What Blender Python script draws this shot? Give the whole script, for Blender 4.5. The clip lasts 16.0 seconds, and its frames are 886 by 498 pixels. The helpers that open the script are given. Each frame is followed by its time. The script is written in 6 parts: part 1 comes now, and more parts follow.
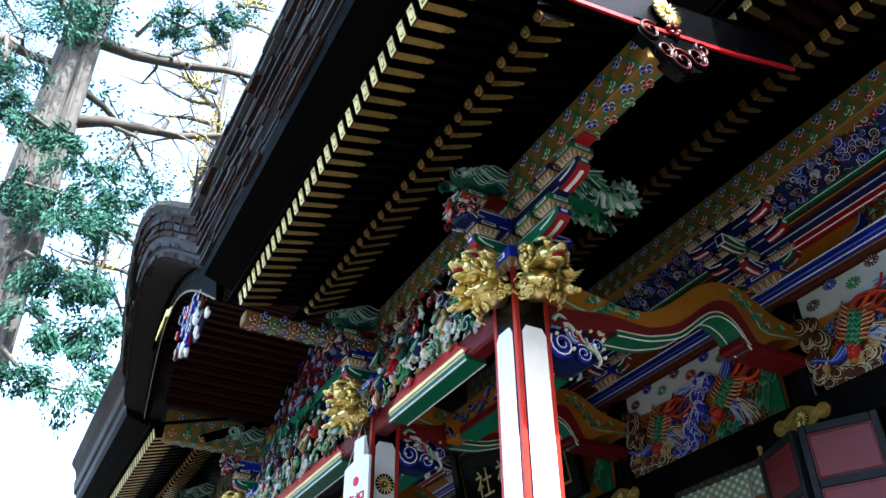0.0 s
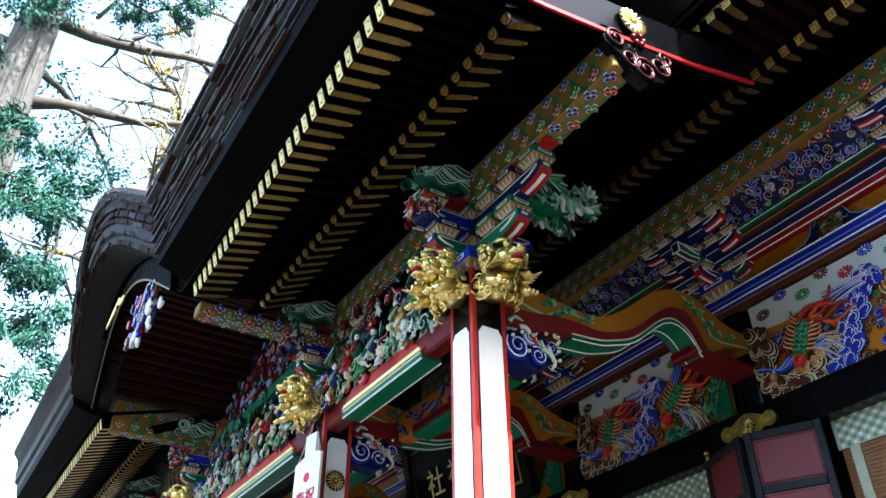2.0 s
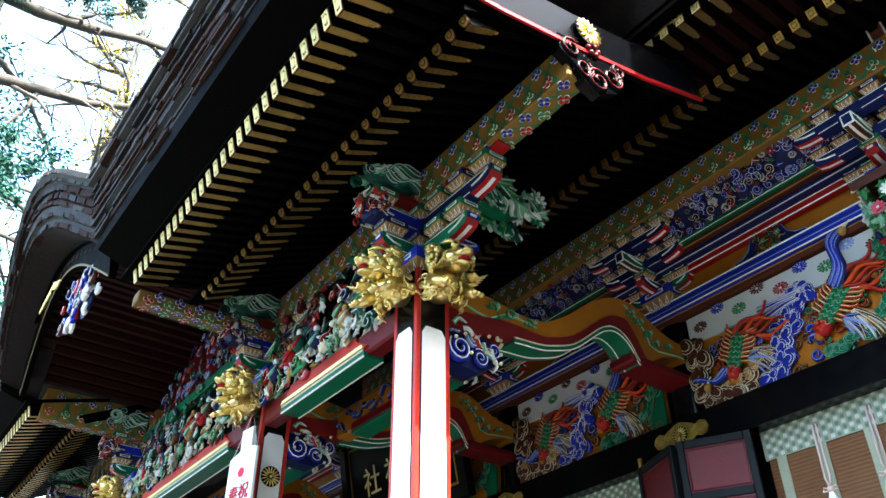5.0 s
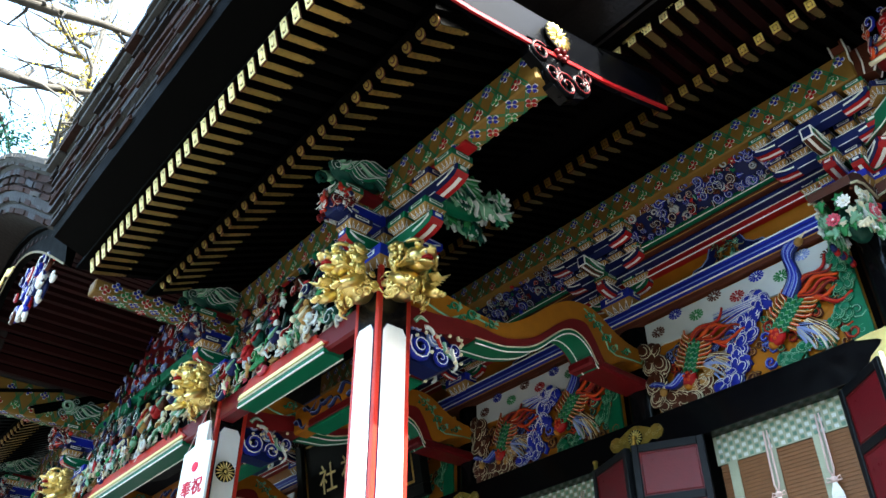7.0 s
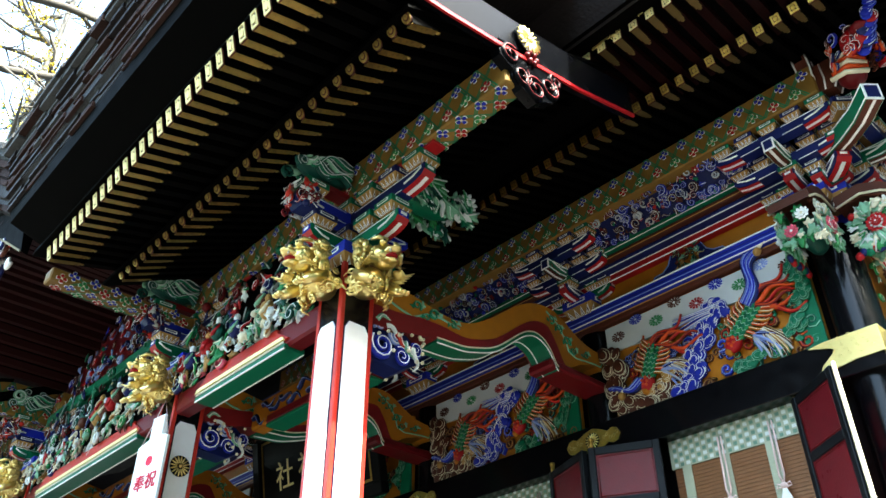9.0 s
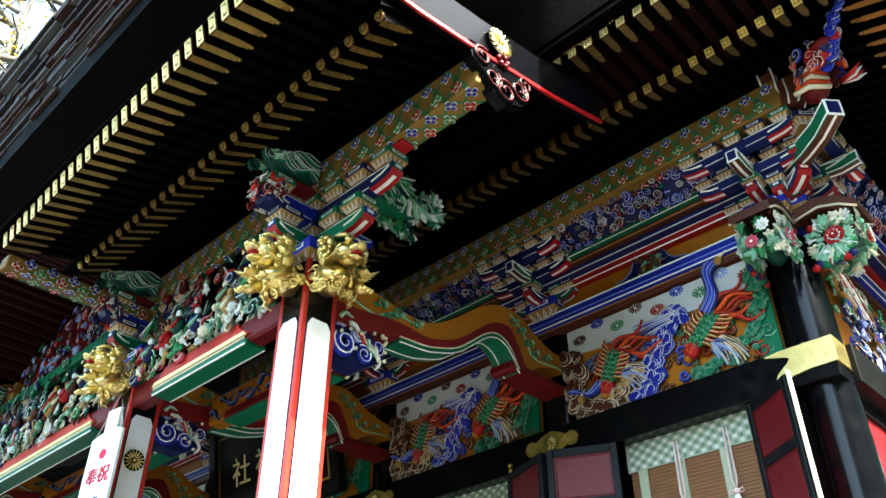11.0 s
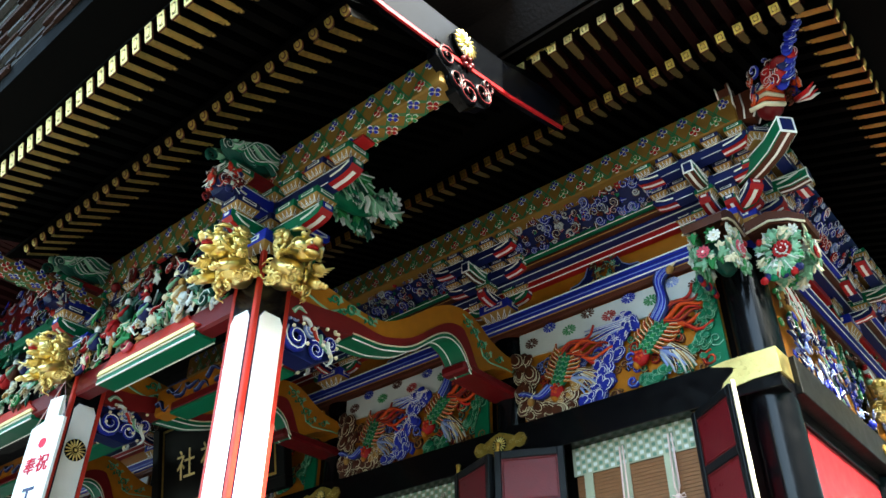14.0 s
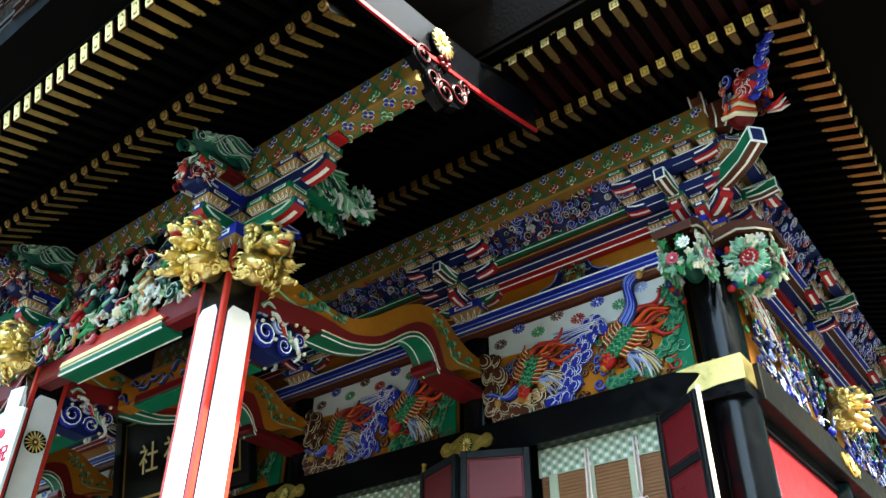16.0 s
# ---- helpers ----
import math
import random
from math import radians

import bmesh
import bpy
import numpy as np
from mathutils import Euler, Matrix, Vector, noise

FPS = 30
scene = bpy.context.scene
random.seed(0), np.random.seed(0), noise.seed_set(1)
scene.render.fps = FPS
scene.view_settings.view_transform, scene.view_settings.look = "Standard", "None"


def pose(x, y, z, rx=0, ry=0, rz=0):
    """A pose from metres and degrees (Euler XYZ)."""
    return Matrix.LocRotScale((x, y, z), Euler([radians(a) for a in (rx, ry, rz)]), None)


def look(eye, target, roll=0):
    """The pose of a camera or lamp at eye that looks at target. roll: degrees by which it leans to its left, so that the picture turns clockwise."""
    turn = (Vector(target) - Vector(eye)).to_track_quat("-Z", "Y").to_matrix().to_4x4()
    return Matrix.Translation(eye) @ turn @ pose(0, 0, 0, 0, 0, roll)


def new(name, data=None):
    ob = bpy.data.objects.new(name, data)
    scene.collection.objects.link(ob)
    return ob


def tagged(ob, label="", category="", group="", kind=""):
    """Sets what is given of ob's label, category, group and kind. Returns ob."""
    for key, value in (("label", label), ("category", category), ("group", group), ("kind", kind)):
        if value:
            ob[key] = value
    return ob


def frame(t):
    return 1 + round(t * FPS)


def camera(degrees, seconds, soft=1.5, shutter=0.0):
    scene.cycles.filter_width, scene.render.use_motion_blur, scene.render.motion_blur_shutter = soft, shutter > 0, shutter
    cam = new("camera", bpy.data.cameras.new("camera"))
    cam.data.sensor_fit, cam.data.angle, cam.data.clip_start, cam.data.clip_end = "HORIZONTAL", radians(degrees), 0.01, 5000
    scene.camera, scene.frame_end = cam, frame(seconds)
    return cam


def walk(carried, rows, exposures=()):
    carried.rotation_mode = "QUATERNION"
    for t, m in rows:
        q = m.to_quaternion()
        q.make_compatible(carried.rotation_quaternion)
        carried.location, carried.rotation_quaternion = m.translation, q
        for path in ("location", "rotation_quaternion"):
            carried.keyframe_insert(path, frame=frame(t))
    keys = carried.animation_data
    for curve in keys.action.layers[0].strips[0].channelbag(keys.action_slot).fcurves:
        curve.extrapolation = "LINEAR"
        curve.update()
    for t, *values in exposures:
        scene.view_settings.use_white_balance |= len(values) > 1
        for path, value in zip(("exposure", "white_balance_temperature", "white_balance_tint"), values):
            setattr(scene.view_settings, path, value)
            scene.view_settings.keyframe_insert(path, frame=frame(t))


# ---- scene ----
cam = camera(57.43, 16.0)
EYE = (0.0, 0.0, 1.6)
# seconds, yaw, pitch, roll of a camera panning on its stand
PATH = [
    (0, 61.49, 34.82, 0.38), (0.5, 60.53, 34.79, 0.47), (1, 59.70, 34.76, 0.45), (1.5, 58.87, 34.72, 0.40),
    (2, 57.95, 34.70, 0.30), (2.5, 57.10, 34.68, 0.31), (3, 56.31, 34.67, 0.29), (3.5, 55.58, 34.67, 0.26),
    (6, 51.82, 34.62, 0.15), (6.5, 51.03, 34.59, 0.14), (7, 50.21, 34.58, 0.17), (7.5, 49.43, 34.56, 0.13),
    (8, 48.64, 34.55, 0.11), (8.5, 47.93, 34.54, 0.12), (9, 47.14, 34.52, 0.12), (11.5, 43.40, 34.48, -0.01),
    (12, 42.72, 34.46, -0.04), (12.5, 42.09, 34.46, -0.06), (13, 41.45, 34.45, -0.08), (13.5, 40.81, 34.45, -0.13),
    (14, 40.26, 34.44, -0.17), (14.5, 39.66, 34.44, -0.19), (15, 39.09, 34.42, -0.24), (15.5, 38.46, 34.42, -0.25),
    (16, 37.72, 34.40, -0.34)]
walk(cam, [(t, pose(*EYE, 90 + p, r, y)) for t, y, p, r in PATH], exposures=[(0, 3.3, 6200, 6), (3.5, 3.55, 6450, 4), (6, 3.72, 6600, 1), (9, 3.84, 6800, -2), (16, 3.92, 7000, -5)])

# ---- sky and sun: the sun stands over the hall side, the eaves shade the front ----
SUN_EL, SUN_AZ = 49.0, 86.0
world = bpy.data.worlds.new("sky")
scene.world = world
world.use_nodes = True
wn = world.node_tree.nodes
sky = wn.new("ShaderNodeTexSky")
sky.sky_type = "NISHITA"
sky.sun_disc = False
sky.sun_elevation = radians(SUN_EL)
sky.sun_rotation = radians(SUN_AZ)
sky.dust_density = 3.0
wn["Background"].inputs[1].default_value = 0.15
world.node_tree.links.new(sky.outputs[0], wn["Background"].inputs[0])
sun_data = bpy.data.lights.new("sun", "SUN")
sun_data.energy, sun_data.angle, sun_data.color = 2.1, radians(0.6), (1.0, 0.97, 0.93)
sun_ob = new("sun", sun_data)
sun_dir = Vector((math.sin(radians(SUN_AZ)) * math.cos(radians(SUN_EL)), math.cos(radians(SUN_AZ)) * math.cos(radians(SUN_EL)), math.sin(radians(SUN_EL))))
sun_ob.matrix_basis = look(sun_dir * 40, (0, 0, 0))

# ---- materials ----
MAT = {}


def paint(name, color, rough=0.4, metal=0.0, vary=0.25, scale=9.0, bump=0.15, fine=60.0, dirt=0.0, spec=0.22):
    m = bpy.data.materials.new(name)
    m.use_nodes = True
    n, l = m.node_tree.nodes, m.node_tree.links
    b = n["Principled BSDF"]
    geo = n.new("ShaderNodeTexCoord")
    n1 = n.new("ShaderNodeTexNoise")
    n1.inputs["Scale"].default_value, n1.inputs["Detail"].default_value = scale, 5
    n2 = n.new("ShaderNodeTexNoise")
    n2.inputs["Scale"].default_value, n2.inputs["Detail"].default_value = fine, 3
    l.new(geo.outputs["Object"], n1.inputs["Vector"])
    l.new(geo.outputs["Object"], n2.inputs["Vector"])
    mix = n.new("ShaderNodeMix")
    mix.data_type = "RGBA"
    mix.inputs["A"].default_value = (*[c * (1 - vary) for c in color], 1)
    mix.inputs["B"].default_value = (*[min(1, c * (1 + vary * 0.8)) for c in color], 1)
    l.new(n1.outputs["Fac"], mix.inputs["Factor"])
    info = n.new("ShaderNodeObjectInfo")
    hsv = n.new("ShaderNodeHueSaturation")
    mr = n.new("ShaderNodeMapRange")
    mr.inputs["To Min"].default_value, mr.inputs["To Max"].default_value = 0.85, 1.15
    l.new(info.outputs["Random"], mr.inputs["Value"])
    l.new(mr.outputs["Result"], hsv.inputs["Value"])
    l.new(mix.outputs["Result"], hsv.inputs["Color"])
    out = hsv.outputs["Color"]
    if dirt:
        ramp = n.new("ShaderNodeValToRGB")
        ramp.color_ramp.elements[0].position, ramp.color_ramp.elements[1].position = 0.52, 0.7
        l.new(n2.outputs["Fac"], ramp.inputs["Fac"])
        mul = n.new("ShaderNodeMix")
        mul.data_type = "RGBA"
        mul.inputs["B"].default_value = (0.05, 0.045, 0.04, 1)
        sc = n.new("ShaderNodeMath")
        sc.operation = "MULTIPLY"
        sc.inputs[1].default_value = dirt
        l.new(ramp.outputs["Color"], sc.inputs[0])
        l.new(sc.outputs[0], mul.inputs["Factor"])
        l.new(out, mul.inputs["A"])
        out = mul.outputs["Result"]
    l.new(out, b.inputs["Base Color"])
    rr = n.new("ShaderNodeMapRange")
    rr.inputs["To Min"].default_value, rr.inputs["To Max"].default_value = max(0.04, rough - 0.12), min(1, rough + 0.15)
    l.new(n1.outputs["Fac"], rr.inputs["Value"])
    l.new(rr.outputs["Result"], b.inputs["Roughness"])
    b.inputs["Metallic"].default_value = metal
    b.inputs["Specular IOR Level"].default_value = spec
    if bump:
        bp = n.new("ShaderNodeBump")
        bp.inputs["Strength"].default_value, bp.inputs["Distance"].default_value = bump, 0.01
        l.new(n2.outputs["Fac"], bp.inputs["Height"])
        l.new(bp.outputs["Normal"], b.inputs["Normal"])
    MAT[name] = m
    return m


paint("black", (0.003, 0.003, 0.004), 0.16, spec=0.22, bump=0.04)
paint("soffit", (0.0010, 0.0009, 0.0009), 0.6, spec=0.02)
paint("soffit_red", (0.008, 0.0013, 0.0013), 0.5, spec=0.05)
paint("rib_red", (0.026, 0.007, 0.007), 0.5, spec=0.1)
paint("slate", (0.0018, 0.0020, 0.0028), 0.22, spec=0.04, bump=0.03)
paint("door_frame", (0.005, 0.006, 0.008), 0.35, spec=0.12)
paint("red", (0.34, 0.008, 0.012), 0.35)
paint("beam_red", (0.17, 0.010, 0.012), 0.4, dirt=0.1)
paint("darkred", (0.12, 0.005, 0.008), 0.35)
paint("door_red", (0.11, 0.006, 0.011), 0.3)
paint("lacquer_red", (0.20, 0.010, 0.014), 0.38, spec=0.12, bump=0.05)
paint("vermilion", (0.46, 0.030, 0.020), 0.35)
paint("orange", (0.52, 0.06, 0.012), 0.45)
paint("pink", (0.62, 0.10, 0.16), 0.45)
paint("green", (0.004, 0.13, 0.062), 0.42)
paint("darkgreen", (0.005, 0.06, 0.045), 0.45)
paint("palegreen", (0.2, 0.42, 0.28), 0.5)
paint("leafgreen", (0.03, 0.22, 0.07), 0.5)
paint("blue", (0.01, 0.022, 0.34), 0.4)
paint("navy", (0.006, 0.012, 0.085), 0.4)
paint("paleblue", (0.22, 0.3, 0.62), 0.5)
paint("ochre", (0.36, 0.13, 0.01), 0.45)
paint("tan", (0.36, 0.2, 0.06), 0.5)
paint("brown", (0.075, 0.02, 0.01), 0.45)
paint("olive", (0.20, 0.11, 0.022), 0.5, dirt=0.15)
paint("shoegold", (0.40, 0.26, 0.075), 0.45, metal=1.0, vary=0.3, dirt=0.4, bump=0.4, fine=35)
# darker gold copy: the shade under the hall eaves is put into it
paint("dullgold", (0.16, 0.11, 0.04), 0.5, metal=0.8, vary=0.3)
paint("lattice", (0.015, 0.16, 0.075), 0.5)
paint("white", (0.86, 0.86, 0.84), 0.5, vary=0.08)
paint("cream", (0.72, 0.66, 0.48), 0.5, vary=0.15)
paint("pearl", (0.62, 0.66, 0.66), 0.5, vary=0.1)
paint("grey", (0.38, 0.40, 0.42), 0.5)
paint("gold", (1.0, 0.74, 0.29), 0.33, metal=1.0, vary=0.12, bump=0.2, fine=70)
paint("oldgold", (0.56, 0.36, 0.09), 0.42, metal=1.0, vary=0.3, dirt=0.4, bump=0.4, fine=35)
# pale, barely metallic gold: the caps' sky reflection is put into the colour
paint("palegold", (0.95, 0.78, 0.36), 0.42, metal=0.25, vary=0.12)
paint("bark_roof", (0.012, 0.0085, 0.0085), 0.65, vary=0.5, scale=4, fine=30, bump=0.8, spec=0.2)
# pale lichen grey with the sky's light on the top courses put in
paint("lichen", (0.070, 0.071, 0.072), 0.9, vary=0.5, scale=7, fine=45, bump=0.9, dirt=0.4, spec=0.1)
paint("roof_edge", (0.030, 0.015, 0.012), 0.8, vary=0.6, scale=6, fine=40, bump=0.9, spec=0.1)
paint("bamboo", (0.22, 0.10, 0.045), 0.5)
paint("cloth", (0.34, 0.37, 0.28), 0.8, vary=0.2)
paint("cloth_teal", (0.14, 0.25, 0.19), 0.8)
paint("cord", (0.70, 0.52, 0.50), 0.8)
paint("board", (0.004, 0.0045, 0.0045), 0.5, spec=0.06)
paint("bark", (0.095, 0.092, 0.088), 0.9, vary=0.5, scale=3, fine=14, bump=1.0)
paint("twig", (0.085, 0.078, 0.07), 0.9, vary=0.4)
paint("needles", (0.020, 0.095, 0.066), 0.7, vary=0.5, scale=1.3, bump=0)
paint("yellow_leaf", (0.55, 0.42, 0.05), 0.7, vary=0.4, scale=2, bump=0)
paint("stone", (0.075, 0.072, 0.066), 0.8, vary=0.3, scale=2, fine=40, bump=0.4)
paint("gravel", (0.055, 0.053, 0.049), 0.9, vary=0.25, scale=0.6, fine=50, bump=0.8)
paint("wall_dark", (0.003, 0.003, 0.003), 0.5, spec=0.08)
paint("text_red", (0.65, 0.02, 0.06), 0.6, bump=0)
paint("text_blue", (0.05, 0.07, 0.16), 0.6, bump=0)


# ---- mesh tools ----
class M:
    """Collects faces with materials and becomes one mesh."""

    def __init__(self):
        self.v, self.f, self.m, self.s = [], [], [], []

    def add(self, verts, faces, mat, smooth=False):
        k = len(self.v)
        self.v.extend([tuple(p) for p in verts])
        self.f.extend([tuple(i + k for i in q) for q in faces])
        self.m.extend([mat] * len(faces))
        self.s.extend([smooth] * len(faces))
        return self

    def box(self, x0, x1, y0, y1, z0, z1, mat, c=0.0):
        """A box with its edges chamfered by c."""
        if c <= 0:
            vs = [(x, y, z) for x in (x0, x1) for y in (y0, y1) for z in (z0, z1)]
            return self.add(vs, [(0, 1, 3, 2), (4, 6, 7, 5), (0, 4, 5, 1), (2, 3, 7, 6), (0, 2, 6, 4), (1, 5, 7, 3)], mat)
        vs, ids = [], {}
        for i, x in enumerate((x0, x1)):
            for j, y in enumerate((y0, y1)):
                for k, z in enumerate((z0, z1)):
                    ix, iy, iz = (c, -c)[i], (c, -c)[j], (c, -c)[k]
                    ids[i, j, k, 0] = len(vs); vs.append((x, y + iy, z + iz))
                    ids[i, j, k, 1] = len(vs); vs.append((x + ix, y, z + iz))
                    ids[i, j, k, 2] = len(vs); vs.append((x + ix, y + iy, z))
        fs = []
        for i in (0, 1):
            fs.append([ids[i, 0, 0, 0], ids[i, 1, 0, 0], ids[i, 1, 1, 0], ids[i, 0, 1, 0]])
            fs.append([ids[0, i, 0, 1], ids[1, i, 0, 1], ids[1, i, 1, 1], ids[0, i, 1, 1]])
            fs.append([ids[0, 0, i, 2], ids[1, 0, i, 2], ids[1, 1, i, 2], ids[0, 1, i, 2]])
        for a in (0, 1):
            for b in (0, 1):
                fs.append([ids[a, b, 0, 0], ids[a, b, 1, 0], ids[a, b, 1, 1], ids[a, b, 0, 1]])
                fs.append([ids[a, 0, b, 0], ids[a, 1, b, 0], ids[a, 1, b, 2], ids[a, 0, b, 2]])
                fs.append([ids[0, a, b, 1], ids[1, a, b, 1], ids[1, a, b, 2], ids[0, a, b, 2]])
                for d in (0, 1):
                    fs.append([ids[a, b, d, 0], ids[a, b, d, 1], ids[a, b, d, 2]])
        return self.add(vs, fs, mat)

    def prism(self, poly, axis, a, b, mat, smooth=False):
        """A polygon drawn in the two other axes, drawn out along axis from a to b."""
        n = len(poly)
        put = {"x": lambda p, t: (t, p[0], p[1]), "y": lambda p, t: (p[0], t, p[1]), "z": lambda p, t: (p[0], p[1], t)}[axis]
        vs = [put(p, a) for p in poly] + [put(p, b) for p in poly]
        fs = [tuple(range(n)), tuple(range(2 * n - 1, n - 1, -1))]
        self.add(vs, fs, mat)
        return self.add(vs, [(i, i + n, (i + 1) % n + n, (i + 1) % n) for i in range(n)], mat, smooth)

    def tube(self, pts, radii, mat, sides=6):
        pts = [Vector(p) for p in pts]
        n = len(pts)
        if not hasattr(radii, "__len__"):
            radii = [radii] * n
        vs, ref = [], None
        for i, p in enumerate(pts):
            d = (pts[min(i + 1, n - 1)] - pts[max(i - 1, 0)])
            d = d.normalized() if d.length > 1e-9 else Vector((0, 0, 1))
            if ref is None:
                ref = d.orthogonal()
            ref = ref - d * ref.dot(d)
            ref = ref.normalized() if ref.length > 1e-6 else d.orthogonal().normalized()
            w = d.cross(ref)
            for k in range(sides):
                a = 2 * math.pi * k / sides
                vs.append(p + (ref * math.cos(a) + w * math.sin(a)) * radii[i])
        fs = [(i * sides + k, i * sides + (k + 1) % sides, (i + 1) * sides + (k + 1) % sides, (i + 1) * sides + k) for i in range(n - 1) for k in range(sides)]
        fs += [tuple(range(sides - 1, -1, -1)), tuple(range((n - 1) * sides, n * sides))]
        return self.add(vs, fs, mat, True)

    def ell(self, c, r, mat, turn=None, seg=8, rings=5):
        c = Vector(c)
        vs = []
        for i in range(rings + 1):
            t = math.pi * i / rings
            for k in range(seg):
                a = 2 * math.pi * k / seg
                p = Vector((r[0] * math.sin(t) * math.cos(a), r[1] * math.sin(t) * math.sin(a), r[2] * math.cos(t)))
                vs.append(c + (turn @ p if turn else p))
        fs = [(i * seg + k, i * seg + (k + 1) % seg, (i + 1) * seg + (k + 1) % seg, (i + 1) * seg + k) for i in range(rings) for k in range(seg)]
        return self.add(vs, fs, mat, True)

    def moved(self, m):
        self.v = [tuple(m @ Vector(p)) for p in self.v]
        return self

    def mesh(self, name):
        names = list(dict.fromkeys(self.m))
        me = bpy.data.meshes.new(name)
        me.from_pydata(self.v, [], self.f)
        for q in names:
            me.materials.append(MAT[q])
        me.polygons.foreach_set("material_index", [names.index(q) for q in self.m])
        me.polygons.foreach_set("use_smooth", self.s)
        me.update()
        bm = bmesh.new()
        bm.from_mesh(me)
        bmesh.ops.recalc_face_normals(bm, faces=bm.faces)
        bm.to_mesh(me)
        bm.free()
        return me


def part(name, m, parent=None, label="", at=None):
    ob = new(name, m.mesh(name) if isinstance(m, M) else m)
    if parent:
        ob.parent = parent
    if at is not None:
        ob.matrix_basis = at
    if label:
        tagged(ob, label)
    return ob


def thing(name, label, category, m=None, at=None, group="", kind=""):
    ob = new(name, m.mesh(name) if isinstance(m, M) else m)
    if at is not None:
        ob.matrix_basis = at
    return tagged(ob, label, category, group, kind)


def frame_of(o, u, v):
    u, v = Vector(u).normalized(), Vector(v).normalized()
    n = u.cross(v)
    return Matrix((u, v, n)).transposed().to_4x4().copy() if o is None else Matrix.Translation(o) @ Matrix((u, v, n)).transposed().to_4x4()


# ---- plan ----
PX = [-4.18, -6.60, -10.20, -12.62]          # porch pillars
PY = 2.93
HX = [-1.80, -4.18, -6.60, -10.20, -12.62, -15.0]  # hall pillars along the front
HY = 6.00
SIDE_Y = [6.0, 8.4, 10.8, 13.2]
CX = -8.4

# ---- ground, platform and hidden closure ----
m = M()
m.add([(-400, -400, 0), (400, -400, 0), (400, 400, 0), (-400, 400, 0)], [(0, 1, 2, 3)], "gravel")
thing("ground", "pale grey gravel court in front of the hall", "ground", m, kind="structure")
m = M().box(-16.2, -0.6, 4.7, 15.0, 0.0, 0.95, "stone", 0.03)
thing("floor", "stone base and veranda floor of the hall", "floor", m, kind="structure")
m = M()
for k in range(5):
    m.box(-13.0, -3.8, 2.5 + 0.44 * k, 4.7, 0.19 * k, 0.19 * (k + 1), "stone", 0.015)
thing("steps", "broad grey stone steps under the porch", "steps", m, kind="structure")

# unseen ring of woods added behind the viewer to block low sky light
m = M()
ring_n = 120
blocker = []
for i in range(ring_n + 1):
    a = radians(118 + 238 * i / ring_n)
    hgt = 13 + 2.5 * noise.noise((i * 0.31, 2, 0)) + 1.8 * noise.noise((i * 1.3, 7, 0))
    # lower at left and rear to admit light, taller at right to cut it
    hgt *= 0.55 + 0.45 * max(0, min(1, (118 + 238 * i / ring_n - 185) / 30))
    hgt *= 1.0 + 1.05 * max(0, min(1, (118 + 238 * i / ring_n - 195) / 35))
    blocker.append((-34 * math.sin(a), 34 * math.cos(a), hgt))
for i in range(ring_n):
    (xa, ya, ha), (xb, yb, hb) = blocker[i], blocker[i + 1]
    m.add([(xa, ya, -0.2), (xb, yb, -0.2), (xb, yb, hb), (xa, ya, ha)], [(0, 1, 2, 3)], "needles")
thing("backdrop", "unseen dark green ring behind the viewer, added to block low sky", "woods", m, kind="structure")

# hall walls behind the front layers
m = M()
m.box(-15.0, -1.85, 6.04, 6.14, 0.95, 6.5, "wall_dark")
thing("wall_front", "dark lacquered front wall of the hall", "wall", m, kind="structure")
m = M().box(-1.86, -1.76, 6.16, 13.2, 0.95, 6.5, "wall_dark")
thing("wall_side", "dark lacquered side wall of the hall", "wall", m, kind="structure")
m = M().box(-15.05, -14.95, 6.16, 13.2, 0.95, 6.5, "wall_dark").box(-15.0, -1.85, 13.2, 13.3, 0.95, 6.5, "wall_dark")
thing("wall_back", "dark lacquered rear walls of the hall", "wall", m, kind="structure")
m = M().box(-15.2, -1.6, 5.9, 13.4, 6.5, 6.54, "wall_dark")
thing("ceiling", "dark boarded ceiling inside the hall", "ceiling", m, kind="structure")


# ---- roofs ----
rnd_roof = random.Random(4)


# porch roof: section in y and z, drawn along x, with a layered front edge
def porch_section(x0, x1):
    mm = M()
    mm.prism([(1.42, 5.585), (1.08, 5.70), (1.05, 5.80), (1.42, 5.66)], "x", x0, x1, "soffit")
    mm.prism([(1.05, 5.80), (1.03, 5.90), (0.99, 5.93), (0.965, 6.06), (1.5, 6.2), (1.5, 5.7)], "x", x0, x1, "bark_roof")
    mm.prism([(0.965, 6.06), (0.955, 6.10), (0.985, 6.12), (0.93, 6.30), (1.5, 6.45), (1.5, 6.2)], "x", x0, x1, "roof_edge")
    mm.prism([(0.93, 6.30), (0.85, 6.40), (0.845, 6.47), (1.6, 6.85), (2.6, 7.2), (3.8, 7.75), (3.8, 7.0), (1.5, 6.3)], "x", x0, x1, "bark_roof")
    return mm


roof = thing("porch_roof", "thick dark bark-shingled porch roof with layered eave edge", "roof", kind="structure")
part("eave", porch_section(-6.58, -2.30), roof)
part("eave", porch_section(-14.5, -10.22), roof)
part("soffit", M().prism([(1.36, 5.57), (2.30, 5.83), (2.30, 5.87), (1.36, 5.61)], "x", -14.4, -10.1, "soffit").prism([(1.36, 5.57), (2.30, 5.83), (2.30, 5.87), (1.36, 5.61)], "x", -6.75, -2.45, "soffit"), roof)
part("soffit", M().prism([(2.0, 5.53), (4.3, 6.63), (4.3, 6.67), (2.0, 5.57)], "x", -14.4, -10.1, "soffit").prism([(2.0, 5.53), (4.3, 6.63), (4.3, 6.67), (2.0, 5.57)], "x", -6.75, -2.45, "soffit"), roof)

